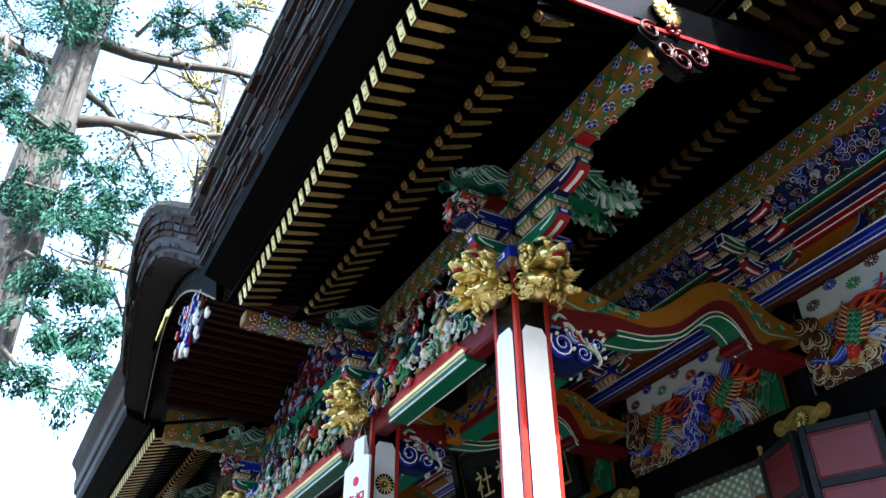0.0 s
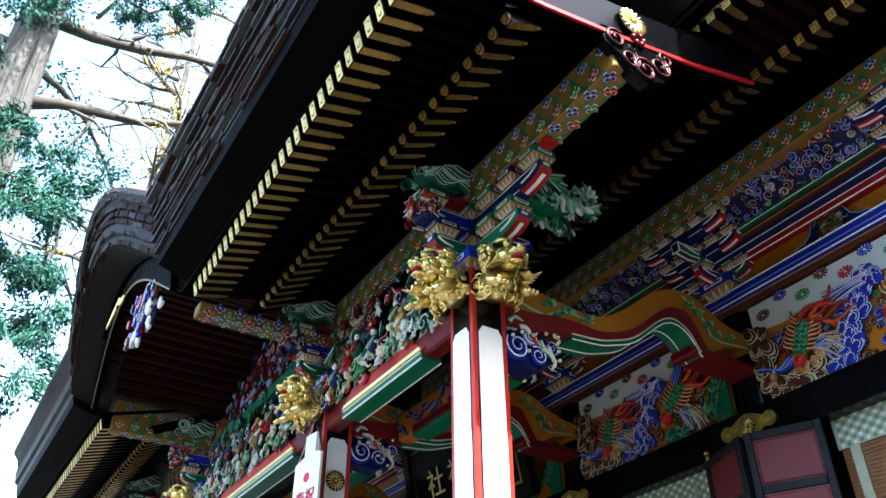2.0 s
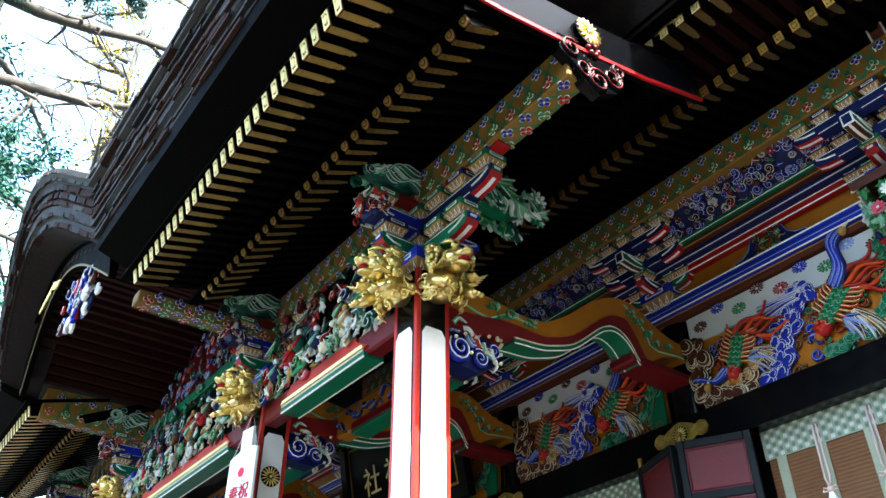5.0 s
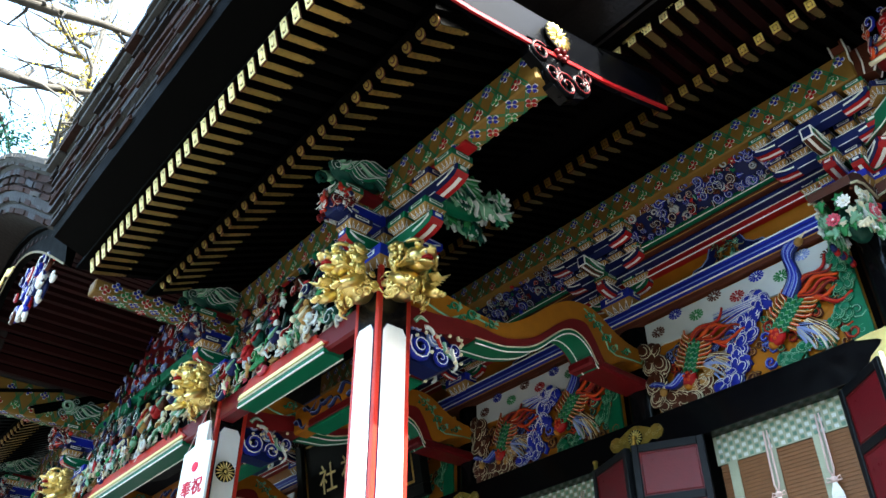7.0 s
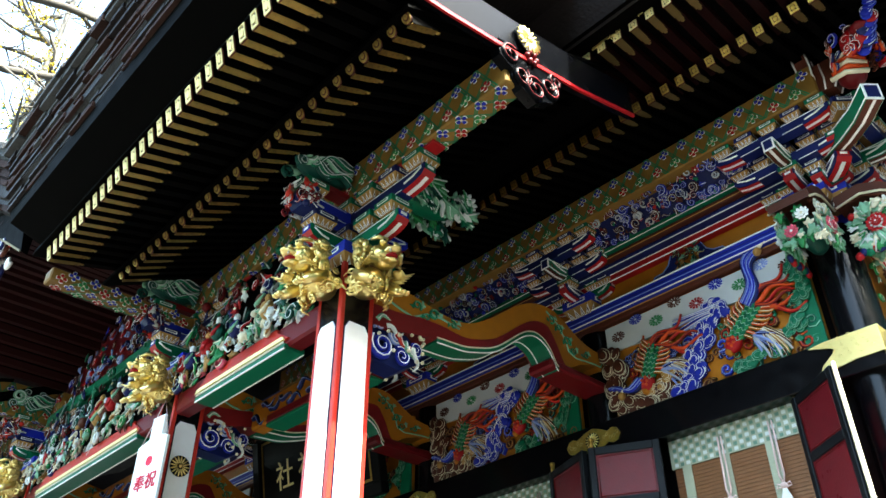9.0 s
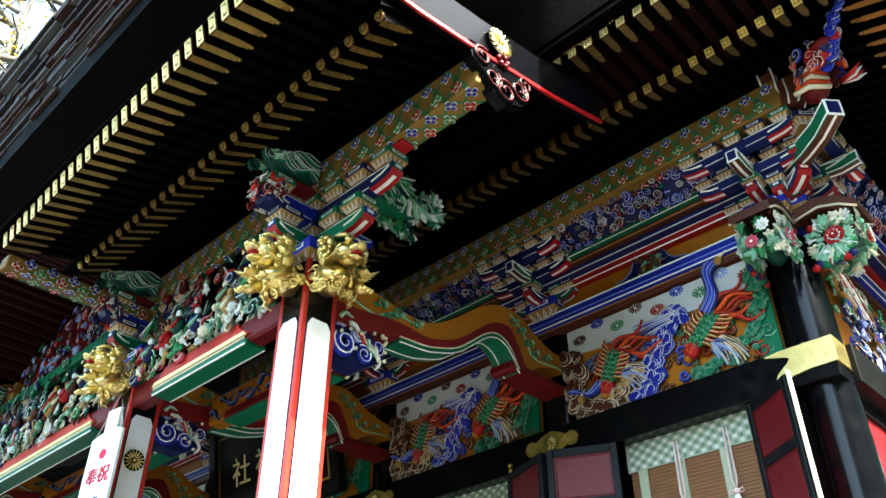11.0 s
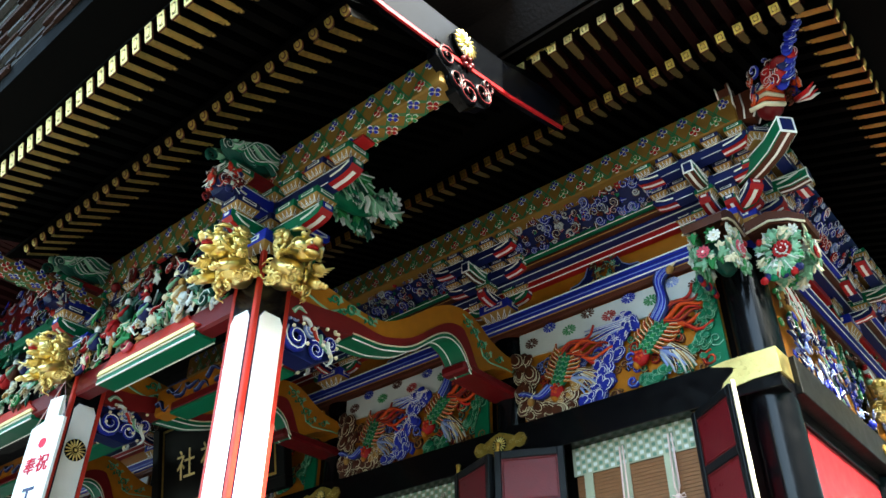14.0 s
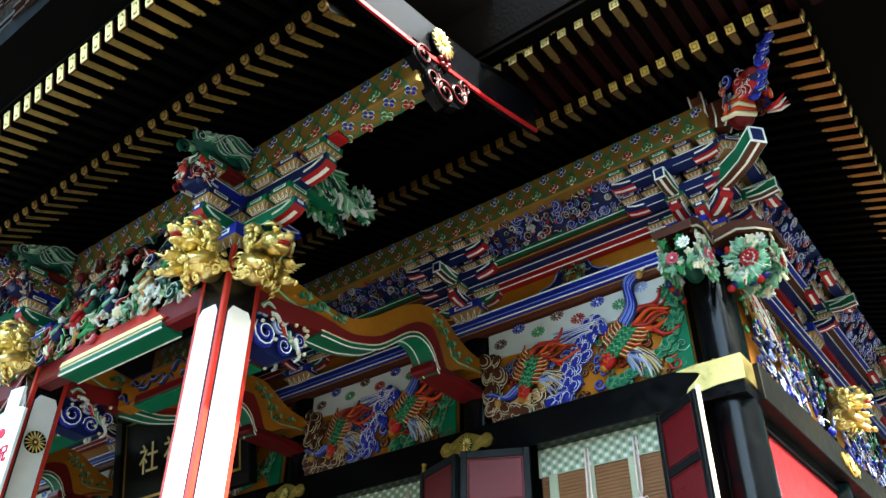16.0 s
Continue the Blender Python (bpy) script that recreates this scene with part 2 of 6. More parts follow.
course = M()
for lay, (y0, z0, hh, mats) in enumerate((
        (1.035, 5.80, 0.05, ("bark_roof", "bark_roof", "roof_edge")), (1.02, 5.855, 0.05, ("bark_roof", "bark_roof", "roof_edge")),
        (0.985, 5.93, 0.05, ("roof_edge", "bark_roof")), (0.965, 5.985, 0.05, ("roof_edge", "bark_roof")), (0.945, 6.045, 0.05, ("roof_edge", "roof_edge", "lichen")),
        (0.955, 6.125, 0.06, ("bark_roof", "bark_roof", "roof_edge")), (0.925, 6.19, 0.06, ("bark_roof", "roof_edge")), (0.905, 6.26, 0.06, ("bark_roof", "bark_roof", "lichen")),
        (0.855, 6.33, 0.07, ("lichen", "roof_edge", "lichen")), (0.835, 6.405, 0.06, ("lichen", "bark_roof")))):
    x = -6.58
    while x < -2.32:
        wd = rnd_roof.uniform(0.05, 0.22) if lay == 4 else rnd_roof.uniform(0.14, 0.5)
        dy, dz = rnd_roof.uniform(-0.016, 0.010), rnd_roof.uniform(-0.012, 0.010)
        course.box(x, min(x + wd - 0.004, -2.30), y0 + dy, y0 + 0.3, z0 + dz, z0 + dz + hh * 0.9, rnd_roof.choice(mats))
        x += wd
tagged(part("shingle_edge", course, roof, "ragged dark brown shingle courses"), kind="stuff")

# main roof: hipped, thick, with eaves on all sides
RX0, RX1, RY0, RY1 = -17.2, 0.45, 3.55, 15.6
RXI0, RXI1, RYI0, RYI1 = -12.5, -4.3, 9.3, 9.9


def main_roof():
    mm = M()
    n = 8
    rings = []
    for k in range(n + 1):
        s = k / n
        z = 6.95 + 4.6 * (0.45 * s + 0.55 * s * s)
        rings.append([(RX0 + (RXI0 - RX0) * s, RY0 + (RYI0 - RY0) * s, z), (RX1 + (RXI1 - RX1) * s, RY0 + (RYI0 - RY0) * s, z),
                      (RX1 + (RXI1 - RX1) * s, RY1 + (RYI1 - RY1) * s, z), (RX0 + (RXI0 - RX0) * s, RY1 + (RYI1 - RY1) * s, z)])
    low = [[(x + dx * 0.25, y + dy * 0.25, 6.62) for (x, y, _), (dx, dy) in zip(rings[0], ((1, 1), (-1, 1), (-1, -1), (1, -1)))]]
    rings = low + rings
    vs = [p for r in rings for p in r]
    fs = [(i * 4 + k, i * 4 + (k + 1) % 4, (i + 1) * 4 + (k + 1) % 4, (i + 1) * 4 + k) for i in range(len(rings) - 1) for k in range(4)]
    fs.append((len(vs) - 4, len(vs) - 3, len(vs) - 2, len(vs) - 1))
    mm.add(vs, fs, "bark_roof")
    return mm


hall_roof = thing("hall_roof", "large dark hipped bark roof of the hall", "roof", kind="structure")
part("roof_slope", main_roof(), hall_roof)
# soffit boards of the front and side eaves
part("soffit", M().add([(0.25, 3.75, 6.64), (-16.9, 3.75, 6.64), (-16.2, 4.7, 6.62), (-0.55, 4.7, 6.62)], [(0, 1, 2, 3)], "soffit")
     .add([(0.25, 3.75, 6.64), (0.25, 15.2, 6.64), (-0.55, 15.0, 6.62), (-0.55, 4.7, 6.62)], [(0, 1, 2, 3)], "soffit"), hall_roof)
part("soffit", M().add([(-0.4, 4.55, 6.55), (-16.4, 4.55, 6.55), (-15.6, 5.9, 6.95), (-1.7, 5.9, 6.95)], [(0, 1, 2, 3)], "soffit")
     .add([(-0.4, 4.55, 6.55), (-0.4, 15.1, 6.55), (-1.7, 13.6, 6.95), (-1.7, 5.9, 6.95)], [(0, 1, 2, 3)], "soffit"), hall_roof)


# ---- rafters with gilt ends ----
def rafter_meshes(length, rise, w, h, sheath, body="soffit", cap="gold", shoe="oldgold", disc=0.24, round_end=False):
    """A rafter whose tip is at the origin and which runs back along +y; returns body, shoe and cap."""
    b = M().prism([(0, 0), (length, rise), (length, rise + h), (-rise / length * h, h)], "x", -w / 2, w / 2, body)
    s = M()
    e = 0.004
    k = rise / length
    s.prism([(-e, -e), (sheath, k * sheath - e), (sheath, k * sheath + h * 0.12), (-e, h * 0.12)], "x", -w * 0.42, w * 0.42, shoe)
    s.prism([(sheath, k * sheath - e), (sheath + 0.05, k * (sheath + .05) - e), (sheath + 0.05, k * (sheath + .05) + h * 0.3), (sheath, k * sheath + h * 0.3)], "x", -w / 3, w / 3, shoe)
    c = M().box(-w / 2 - 0.003, w / 2 + 0.003, -0.014, -0.005, -0.004, h + 0.004, "brown")
    t = w * 0.2
    if round_end:
        c = M().prism([(0.62 * w * math.cos(i * math.pi / 7), h * 0.55 + 0.62 * w * math.sin(i * math.pi / 7)) for i in range(14)], "y", -0.012, -0.002, "brown")
        c.prism([(0.60 * w * math.cos(i * math.pi / 7), h * 0.55 + 0.60 * w * math.sin(i * math.pi / 7)) for i in range(14)], "y", -0.017, -0.011, cap)
        c.prism([(0.40 * w * math.cos(i * math.pi / 7), h * 0.55 + 0.40 * w * math.sin(i * math.pi / 7)) for i in range(14)], "y", -0.020, -0.016, "brown")
        c.prism([(0.28 * w * math.cos(i * math.pi / 7), h * 0.55 + 0.28 * w * math.sin(i * math.pi / 7)) for i in range(14)], "y", -0.023, -0.019, cap)
    for x0, x1, z0, z1 in () if round_end else ((-w / 2, w / 2, 0, t), (-w / 2, w / 2, h - t, h), (-w / 2, -w / 2 + t, t, h - t), (w / 2 - t, w / 2, t, h - t)):
        c.box(x0, x1, -0.020, -0.013, z0, z1, cap)
    s.ell((0, sheath + 0.062, k * (sheath + 0.062) + h * 0.12), (w * 0.30, 0.022, h * 0.2), shoe, None, 8, 5)
    if not round_end:
        c.prism([(disc * w * math.cos(i * math.pi / 6), h / 2 + disc * h * math.sin(i * math.pi / 6)) for i in range(12)], "y", -0.022, -0.013, cap)
    c.v = [(x, y - k * z, z) for x, y, z in c.v]
    return b.mesh("rafter"), s.mesh("gilt_shoe"), c.mesh("gilt_cap")


def rafter_row(name, label, spots, meshes, turn=0):
    row = thing(name, label, "rafters", kind="structure")
    for x, y, z in spots:
        r = part("rafter", meshes[0], row, at=pose(x, y, z, 0, 0, turn))
        part("gilt_shoe", meshes[1], r)
        part("gilt_cap", meshes[2], r)
    return row


fly = rafter_meshes(0.85, 0.23, 0.068, 0.116, 0.19, cap="palegold", shoe="shoegold", disc=0.27)
base = rafter_meshes(2.1, 1.0, 0.060, 0.080, 0.16, cap="shoegold", shoe="shoegold", round_end=True)
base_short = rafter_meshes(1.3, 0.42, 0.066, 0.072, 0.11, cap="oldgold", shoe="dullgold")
side_base = rafter_meshes(1.3, 0.42, 0.066, 0.075, 0.17, cap="gold", shoe="shoegold")
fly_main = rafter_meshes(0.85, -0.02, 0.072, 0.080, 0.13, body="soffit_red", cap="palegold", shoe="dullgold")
STEP = 0.140
xs_near = [-2.58 - STEP * i for i in range(29)]
xs_far = [-10.20 - STEP * i for i in range(29)]
rafter_row("flying_rafters", "black flying rafters of the porch with bright gilt caps", [(x, 1.40 + 0.018 * max(0.0, min(4.0, -3.0 - x)), 5.452) for x in xs_near + xs_far], fly)
rafter_row("base_rafters", "black base rafters of the porch with dull gilt shoes", [(x + 0.06, 2.08, 5.482) for x in xs_near + xs_far], base)
rafter_row("flying_rafters", "dark red flying rafters of the hall with gilt square caps", [(0.082 - 0.153 * i, 3.95, 6.545) for i in range(18)], fly_main)
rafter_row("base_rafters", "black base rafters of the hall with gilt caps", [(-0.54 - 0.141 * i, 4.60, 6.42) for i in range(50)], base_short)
rafter_row("base_rafters", "black side rafters of the hall with gilt shoes", [(-0.37, 4.77 + 0.158 * i, 6.41) for i in range(42)], side_base, 90)

# ---- porch pillars ----
def pillar(x, label):
    p = thing("porch_pillar", label, "pillar", at=pose(x, PY, 0), group="porch pillars")
    s, c = 0.14, 0.028
    octo = [(-s + c, -s), (s - c, -s), (s, -s + c), (s, s - c), (s - c, s), (-s + c, s), (-s, s - c), (-s, -s + c)]
    sh = M()
    vs = [(a, b, 0.3) for a, b in octo] + [(a, b, 4.86) for a, b in octo]
    for i in range(8):
        sh.add([vs[i], vs[(i + 1) % 8], vs[(i + 1) % 8 + 8], vs[i + 8]], [(0, 1, 2, 3)], "vermilion" if i % 2 else "black")
    sh.add(vs[8:], [tuple(range(8))], "black")
    part("shaft", sh, p)
    part("base_stone", M().box(-0.24, 0.24, -0.24, 0.24, 0.0, 0.3, "stone", 0.03), p)
    w = 0.098
    shield = [(-w, 0.9), (w, 0.9), (w, 4.315), (w - 0.012, 4.335), (w - 0.032, 4.368), (-w + 0.032, 4.368), (-w + 0.012, 4.335), (-w, 4.315)]
    big = [(a * 1.035, b + (0.006 if b > 1 else -0.006)) for a, b in shield]
    panel = M().prism(shield, "y", -s - 0.012, -s - 0.004, "white").mesh("white_panel")
    rim = M().prism(big, "y", -s - 0.006, -s - 0.001, "navy").mesh("panel_rim")
    for k in range(4):
        q = part("white_panel", panel, p, at=pose(0, 0, 0, 0, 0, 90 * k))
        part("panel_rim", rim, q)
    for k in range(4):
        part("red_edge", M().box(s - 0.036, s + 0.004, -s - 0.004, -s + 0.036, 0.3, 4.86, "vermilion", 0.006), p, at=pose(0, 0, 0, 0, 0, 90 * k))
    return p


for i, x in enumerate(PX):
    pillar(x, "square black porch pillar with white panels and red edges")

# ---- lintel beams between the porch pillars ----
def porch_beam(x0, x1, label):
    b = thing("porch_beam", label, "beam", group="porch beams")
    L = x0 - x1
    part("timber", M().box(x1, x0, PY - 0.13, PY + 0.02, 4.42, 4.62, "darkred", 0.02), b)
    q = 0.40
    part("red_face", M().prism([(x1 + q * 0.9, 4.47), (x1 + q * 1.3, 4.565), (x1 + q + 0.14, 4.605), (x0 - q - 0.14, 4.605), (x0 - q * 1.3, 4.565), (x0 - q * 0.9, 4.47)], "y", PY - 0.15, PY - 0.125, "vermilion"), b)
    part("gilt_strip", M().prism([(x1 + q, 4.465), (x1 + q + 0.03, 4.497), (x0 - q - 0.03, 4.497), (x0 - q, 4.465)], "y", PY - 0.162, PY - 0.145, "palegold"), b)
    part("green_soffit", M().box(x1 + q, x0 - q, PY - 0.150, PY + 0.03, 4.395, 4.435, "green"), b)
    part("white_line", M().box(x1 + q + .01, x0 - q - .01, PY - 0.156, PY - 0.149, 4.440, 4.452, "cream").box(x1 + q, x0 - q, PY - 0.152, PY - 0.140, 4.391, 4.401, "white").box(x1 + q, x0 - q, PY + 0.018, PY + 0.031, 4.391, 4.401, "white"), b)
    return b


porch_beam(PX[0] - 0.14, PX[1] + 0.14, "red porch beam with cream and green painted edge")
porch_beam(PX[1] - 0.14, PX[2] + 0.14, "long red porch beam with cream and green edge")
porch_beam(PX[2] - 0.14, PX[3] + 0.14, "red porch beam with cream and green painted edge")

# patterned purlin over the porch pillars
FLOWER_COL = ["red", "blue", "leafgreen", "blue"]


def flower_mesh(col):
    mm = M()
    for lay, k, mat in ((0.0, 1.14, "white"), (0.0035, 1.0, col)):
        for q in range(4):
            a = q * math.pi / 2
            pts = []
            for r, o in ((0.004, 0), (0.018, -0.011 * k), (0.032 * k, -0.012 * k), (0.036 * k, 0), (0.032 * k, 0.012 * k), (0.018, 0.011 * k)):
                pts.append((r * math.cos(a) - o * math.sin(a), r * math.sin(a) + o * math.cos(a)))
            mm.prism(pts, "z", lay, lay + 0.003, mat)
    mm.prism([(0.008 * math.cos(i), 0.008 * math.sin(i)) for i in range(6)], "z", 0.004, 0.009, "cream")
    return mm.mesh("painted_flower")


FLOWERS = {c: flower_mesh(c) for c in ("red", "blue", "leafgreen")}


def patterned_beam(name, label, x0, x1, y0, y1, z0, z1, m44=None, pitch=0.19, rows=2, bottom=True):
    """Ochre beam along x with a green lattice and painted flowers on its front face and underside."""
    b = thing(name, label, "beam", at=m44)
    part("timber", M().box(x0, x1, y0, y1, z0, z1, "olive", 0.012), b)
    lat = M()
    faces = [("f", z1 - z0, frame_of((x0, y0, z0), (1, 0, 0), (0, 0, 1)))]
    if bottom:
        faces.append(("b", y1 - y0, frame_of((x0, y1, z0), (1, 0, 0), (0, -1, 0))))
    k = 0
    L = x1 - x0
    for tag, hgt, fr in faces:
        n = int(L / pitch)
        dv = hgt / rows
        for i in range(n):
            for r in range(rows):
                u = (i + 0.5 + 0.5 * (r % 2)) * pitch
                v = (r + 0.5) * dv
                if u > L - 0.04:
                    continue
                part("painted_flower", FLOWERS[FLOWER_COL[(i * 2 + r * 3) % 4]], b, at=fr @ pose(u, v, 0.001, 0, 0, 0) @ Matrix.Diagonal((1.2, 1.2, 1, 1)))
        # diagonal lattice lines
        for i in range(-rows, n + rows):
            for sgn in (1, -1):
                for off in (-0.011, 0.011):
                    u0 = (i + 1.0) * pitch + off
                    u1 = u0 + sgn * 0.5 * pitch * rows
                    if min(u0, u1) < 0.02 or max(u0, u1) > L - 0.02:
                        continue
                    t = 0.0075
                    lat.add([fr @ Vector(p) for p in ((u0 - t, 0.006, 0.0022), (u0 + t, 0.006, 0.0022), (u1 + t, hgt - 0.006, 0.0022), (u1 - t, hgt - 0.006, 0.0022))], [(0, 1, 2, 3)], "lattice")
    part("painted_lattice", lat, b, "green painted diagonal lattice")
    return b


patterned_beam("porch_purlin", "ochre purlin painted with green lattice and small flowers", -6.9, -2.44, 2.84, 3.02, 5.50, 5.80)
patterned_beam("porch_purlin", "ochre purlin painted with green lattice and small flowers", -14.3, -9.9, 2.84, 3.02, 5.50, 5.80)
patterned_beam("hall_purlin", "ochre hall purlin painted with green lattice and flowers", -9.0, -1.32, 5.30, 5.46, 6.27, 6.56, bottom=False)
patterned_beam("hall_purlin", "ochre side purlin painted with green lattice and flowers", 0.27, 8.0, 0, 0.16, 6.27, 6.55, m44=pose(-1.30, 5.2, 0, 0, 0, 90), bottom=False)
# tie beams running out to the arched gable
patterned_beam("tie_beam", "ochre tie beam painted with lattice and flowers", 0, 1.35, 0, 0.16, 5.30, 5.42, m44=pose(PX[1] + 0.08, 1.50, 0, 0, 0, 90))
patterned_beam("tie_beam", "ochre tie beam painted with lattice and flowers", 0, 1.35, 0, 0.16, 5.44, 5.84, m44=pose(PX[2] + 0.08, 1.55, 0, 0, 0, 90))

# ---- hall pillars ----
def round_pillar(x, y):
    p = thing("hall_pillar", "round glossy black lacquered hall pillar", "pillar", at=pose(x, y, 0), group="hall pillars")
    n = 28
    ring = [(0.185 * math.cos(2 * math.pi * i / n), 0.185 * math.sin(2 * math.pi * i / n)) for i in range(n)]
    part("shaft", M().prism(ring, "z", 0.95, 5.44, "black", True), p)
    return p


for x in HX:
    round_pillar(x, HY)
for y in SIDE_Y[1:]:
    round_pillar(HX[0], y)


# ---- front layers of the hall wall ----
def rail(name, label, y0, y1, z0, z1, mat, x0=-15.0, x1=-1.8, lines=()):
    r = thing(name, label, "rail", kind="structure")
    part("timber", M().box(x0, x1, y0, y1, z0, z1, mat, 0.006), r)
    for a, b, mm in lines:
        part("painted_line", M().box(x0, x1 - 0.002, y0 - 0.004, y0 + 0.01, a, b, mm), r)
    return r


rail("trim", "black lacquered head rail along the hall front", 5.76, 6.04, 4.14, 4.45, "black", x1=-1.62)
rail("trim", "brown painted rail", 5.80, 6.04, 5.41, 5.47, "brown", lines=((5.455, 5.466, "tan"),), x1=-1.99)
rail("trim", "bright blue rail with white lines", 5.76, 6.04, 5.47, 5.61, "blue", lines=((5.475, 5.488, "white"), (5.592, 5.606, "white"), (5.525, 5.532, "paleblue"), (5.555, 5.56, "navy")), x1=-1.99)
rail("trim", "plain ochre wall band", 5.87, 6.04, 5.61, 5.90, "ochre", x1=-1.99)
rail("trim", "red rail with white line", 5.79, 6.04, 5.83, 5.91, "red", lines=((5.832, 5.842, "white"), (5.90, 5.908, "white")), x1=-1.99)
rail("trim", "navy rail with white line", 5.70, 6.04, 5.915, 5.97, "navy", lines=((5.918, 5.926, "pearl"),), x1=-1.9)
rail("trim", "brown rail with pale line", 5.64, 6.04, 5.975, 6.02, "brown", lines=((5.98, 5.987, "tan"),), x1=-1.9)
rail("trim", "green rail with white line", 5.60, 6.04, 6.025, 6.08, "green", lines=((6.03, 6.037, "white"),), x1=-1.9)
SIDE = Matrix.Translation((HX[0], HY, 0)) @ pose(0, 0, 0, 0, 0, 90) @ Matrix.Translation((0, -HY, 0))


def side_rail(label, y0, y1, z0, z1, mat, lines=()):
    r = rail("trim", label, y0, y1, z0, z1, mat, 0.0, 7.2, lines)
    r.matrix_basis = SIDE
    return r


side_rail("black lacquered head rail along the hall side", 5.76, 6.04, 4.14, 4.45, "wall_dark")
side_rail("brown painted rail", 5.80, 6.04, 5.41, 5.47, "brown")
side_rail("bright blue rail with white lines", 5.76, 6.04, 5.47, 5.61, "blue", ((5.475, 5.488, "white"), (5.592, 5.606, "white")))
side_rail("plain ochre wall band", 5.87, 6.04, 5.61, 5.90, "ochre")
side_rail("red rail with white line", 5.79, 6.04, 5.83, 5.91, "red")
side_rail("navy rail with white line", 5.70, 6.04, 5.915, 5.97, "navy", ((5.918, 5.926, "pearl"),))
side_rail("brown rail with white line", 5.64, 6.04, 5.975, 6.02, "brown", ((5.98, 5.987, "white"),))
side_rail("blue rail with white line", 5.60, 6.04, 6.025, 6.08, "blue", ((6.03, 6.037, "white"),))


# ---- carving tools: u to the side, v up, n out of the board ----
rnd = random.Random(7)
FRONT = lambda x, y, z: frame_of((x, y, z), (1, 0, 0), (0, 0, 1))
SIDEF = lambda x, y, z: frame_of((x, y, z), (0, 1, 0), (0, 0, 1))


def curl(m, fr, u, v, r, mat, line="white", turns=1.4, a0=0.0, dirn=1, lift=0.02, th=0.3, n=15):
    """A scrolled cloud: a tapering coil with a thin painted line on its crest."""
    pts, rad, top = [], [], []
    for i in range(n):
        s = i / (n - 1)
        a = a0 + dirn * turns * 2 * math.pi * s
        q = r * (1 - 0.82 * s)
        h = lift + 0.25 * r * s
        pts.append(fr @ Vector((u + q * math.cos(a), v + q * math.sin(a), h)))
        t = r * th * (1 - 0.55 * s)
        rad.append(t)
        top.append(fr @ Vector((u + q * math.cos(a), v + q * math.sin(a), h + t * 0.85)))
    m.tube(pts, rad, mat, 6)
    if line:
        m.tube(top, [x * 0.25 for x in rad], line, 4)


def wisp(m, fr, u, v, length, ang, mat, line="white", amp=0.25, waves=1.0, r=0.02, lift=0.02, n=12, phase=0.0, taper=0.8):
    """A long waving plume or stream."""
    pts, rad, top = [], [], []
    c, s = math.cos(ang), math.sin(ang)
    for i in range(n):
        t = i / (n - 1)
        a, b = t * length, amp * length * math.sin(phase + waves * 2 * math.pi * t) * (0.3 + 0.7 * t)
        p = Vector((u + a * c - b * s, v + a * s + b * c, lift + 0.01 * math.sin(5 * t)))
        q = r * (1 - taper * t)
        pts.append(fr @ p)
        rad.append(q)
        top.append(fr @ (p + Vector((0, 0, q * 0.85))))
    m.tube(pts, rad, mat, 6)
    if line:
        m.tube(top, [max(0.002, x * 0.24) for x in rad], line, 4)


def knob(m, fr, u, v, r, mat, lift=0.015, flat=0.6, seg=7):
    m.ell(fr @ Vector((u, v, lift)), (r, r, r * flat), mat, fr.to_3x3(), seg, 4)


def leaf(m, fr, u, v, r, ang, mat, lift=0.03, line=None):
    tilt = Euler((rnd.uniform(-0.4, 0.4), rnd.uniform(-0.4, 0.4), 0)).to_matrix()
    t = fr.to_3x3() @ tilt @ Matrix.Rotation(ang, 3, "Z")
    m.ell(fr @ Vector((u, v, lift)), (r, r * 0.40, r * 0.14), mat, t, 7, 4)
    for d in (-0.9, 0.9):
        t2 = fr.to_3x3() @ tilt @ Matrix.Rotation(ang + d, 3, "Z")
        m.ell(fr @ Vector((u + 0.35 * r * math.cos(ang + d), v + 0.35 * r * math.sin(ang + d), lift)), (r * 0.62, r * 0.26, r * 0.12), mat, t2, 6, 4)
    if line:
        c, s = math.cos(ang), math.sin(ang)
        m.tube([fr @ Vector((u - r * c, v - r * s, lift + r * 0.2)), fr @ Vector((u + r * c, v + r * s, lift + r * 0.2))], r * 0.08, line, 4)


def bloom(m, fr, u, v, r, mat, heart="cream", petals=9, lift=0.05, line="white"):
    for k in range(petals):
        a = 2 * math.pi * k / petals
        t = fr.to_3x3() @ Euler((0, -0.5, 0)).to_matrix()
        t = fr.to_3x3() @ Matrix.Rotation(a, 3, "Z") @ Matrix.Rotation(-0.5, 3, "Y")
        c = fr @ Vector((u + 0.62 * r * math.cos(a), v + 0.62 * r * math.sin(a), lift + 0.1 * r))
        m.ell(c, (0.42 * r, 0.26 * r, 0.10 * r), mat, t, 7, 4)
        if line:
            m.tube([fr @ Vector((u + 0.3 * r * math.cos(a), v + 0.3 * r * math.sin(a), lift + 0.16 * r)), fr @ Vector((u + 1.0 * r * math.cos(a), v + 1.0 * r * math.sin(a), lift + 0.36 * r))], 0.05 * r, line, 4)
    for k in range(petals - 3):
        a = 2 * math.pi * (k + 0.5) / (petals - 3)
        m.ell(fr @ Vector((u + 0.3 * r * math.cos(a), v + 0.3 * r * math.sin(a), lift + 0.22 * r)), (0.2 * r, 0.2 * r, 0.14 * r), mat, None, 6, 4)
    knob(m, fr, u, v, r * 0.22, heart, lift + 0.3 * r)


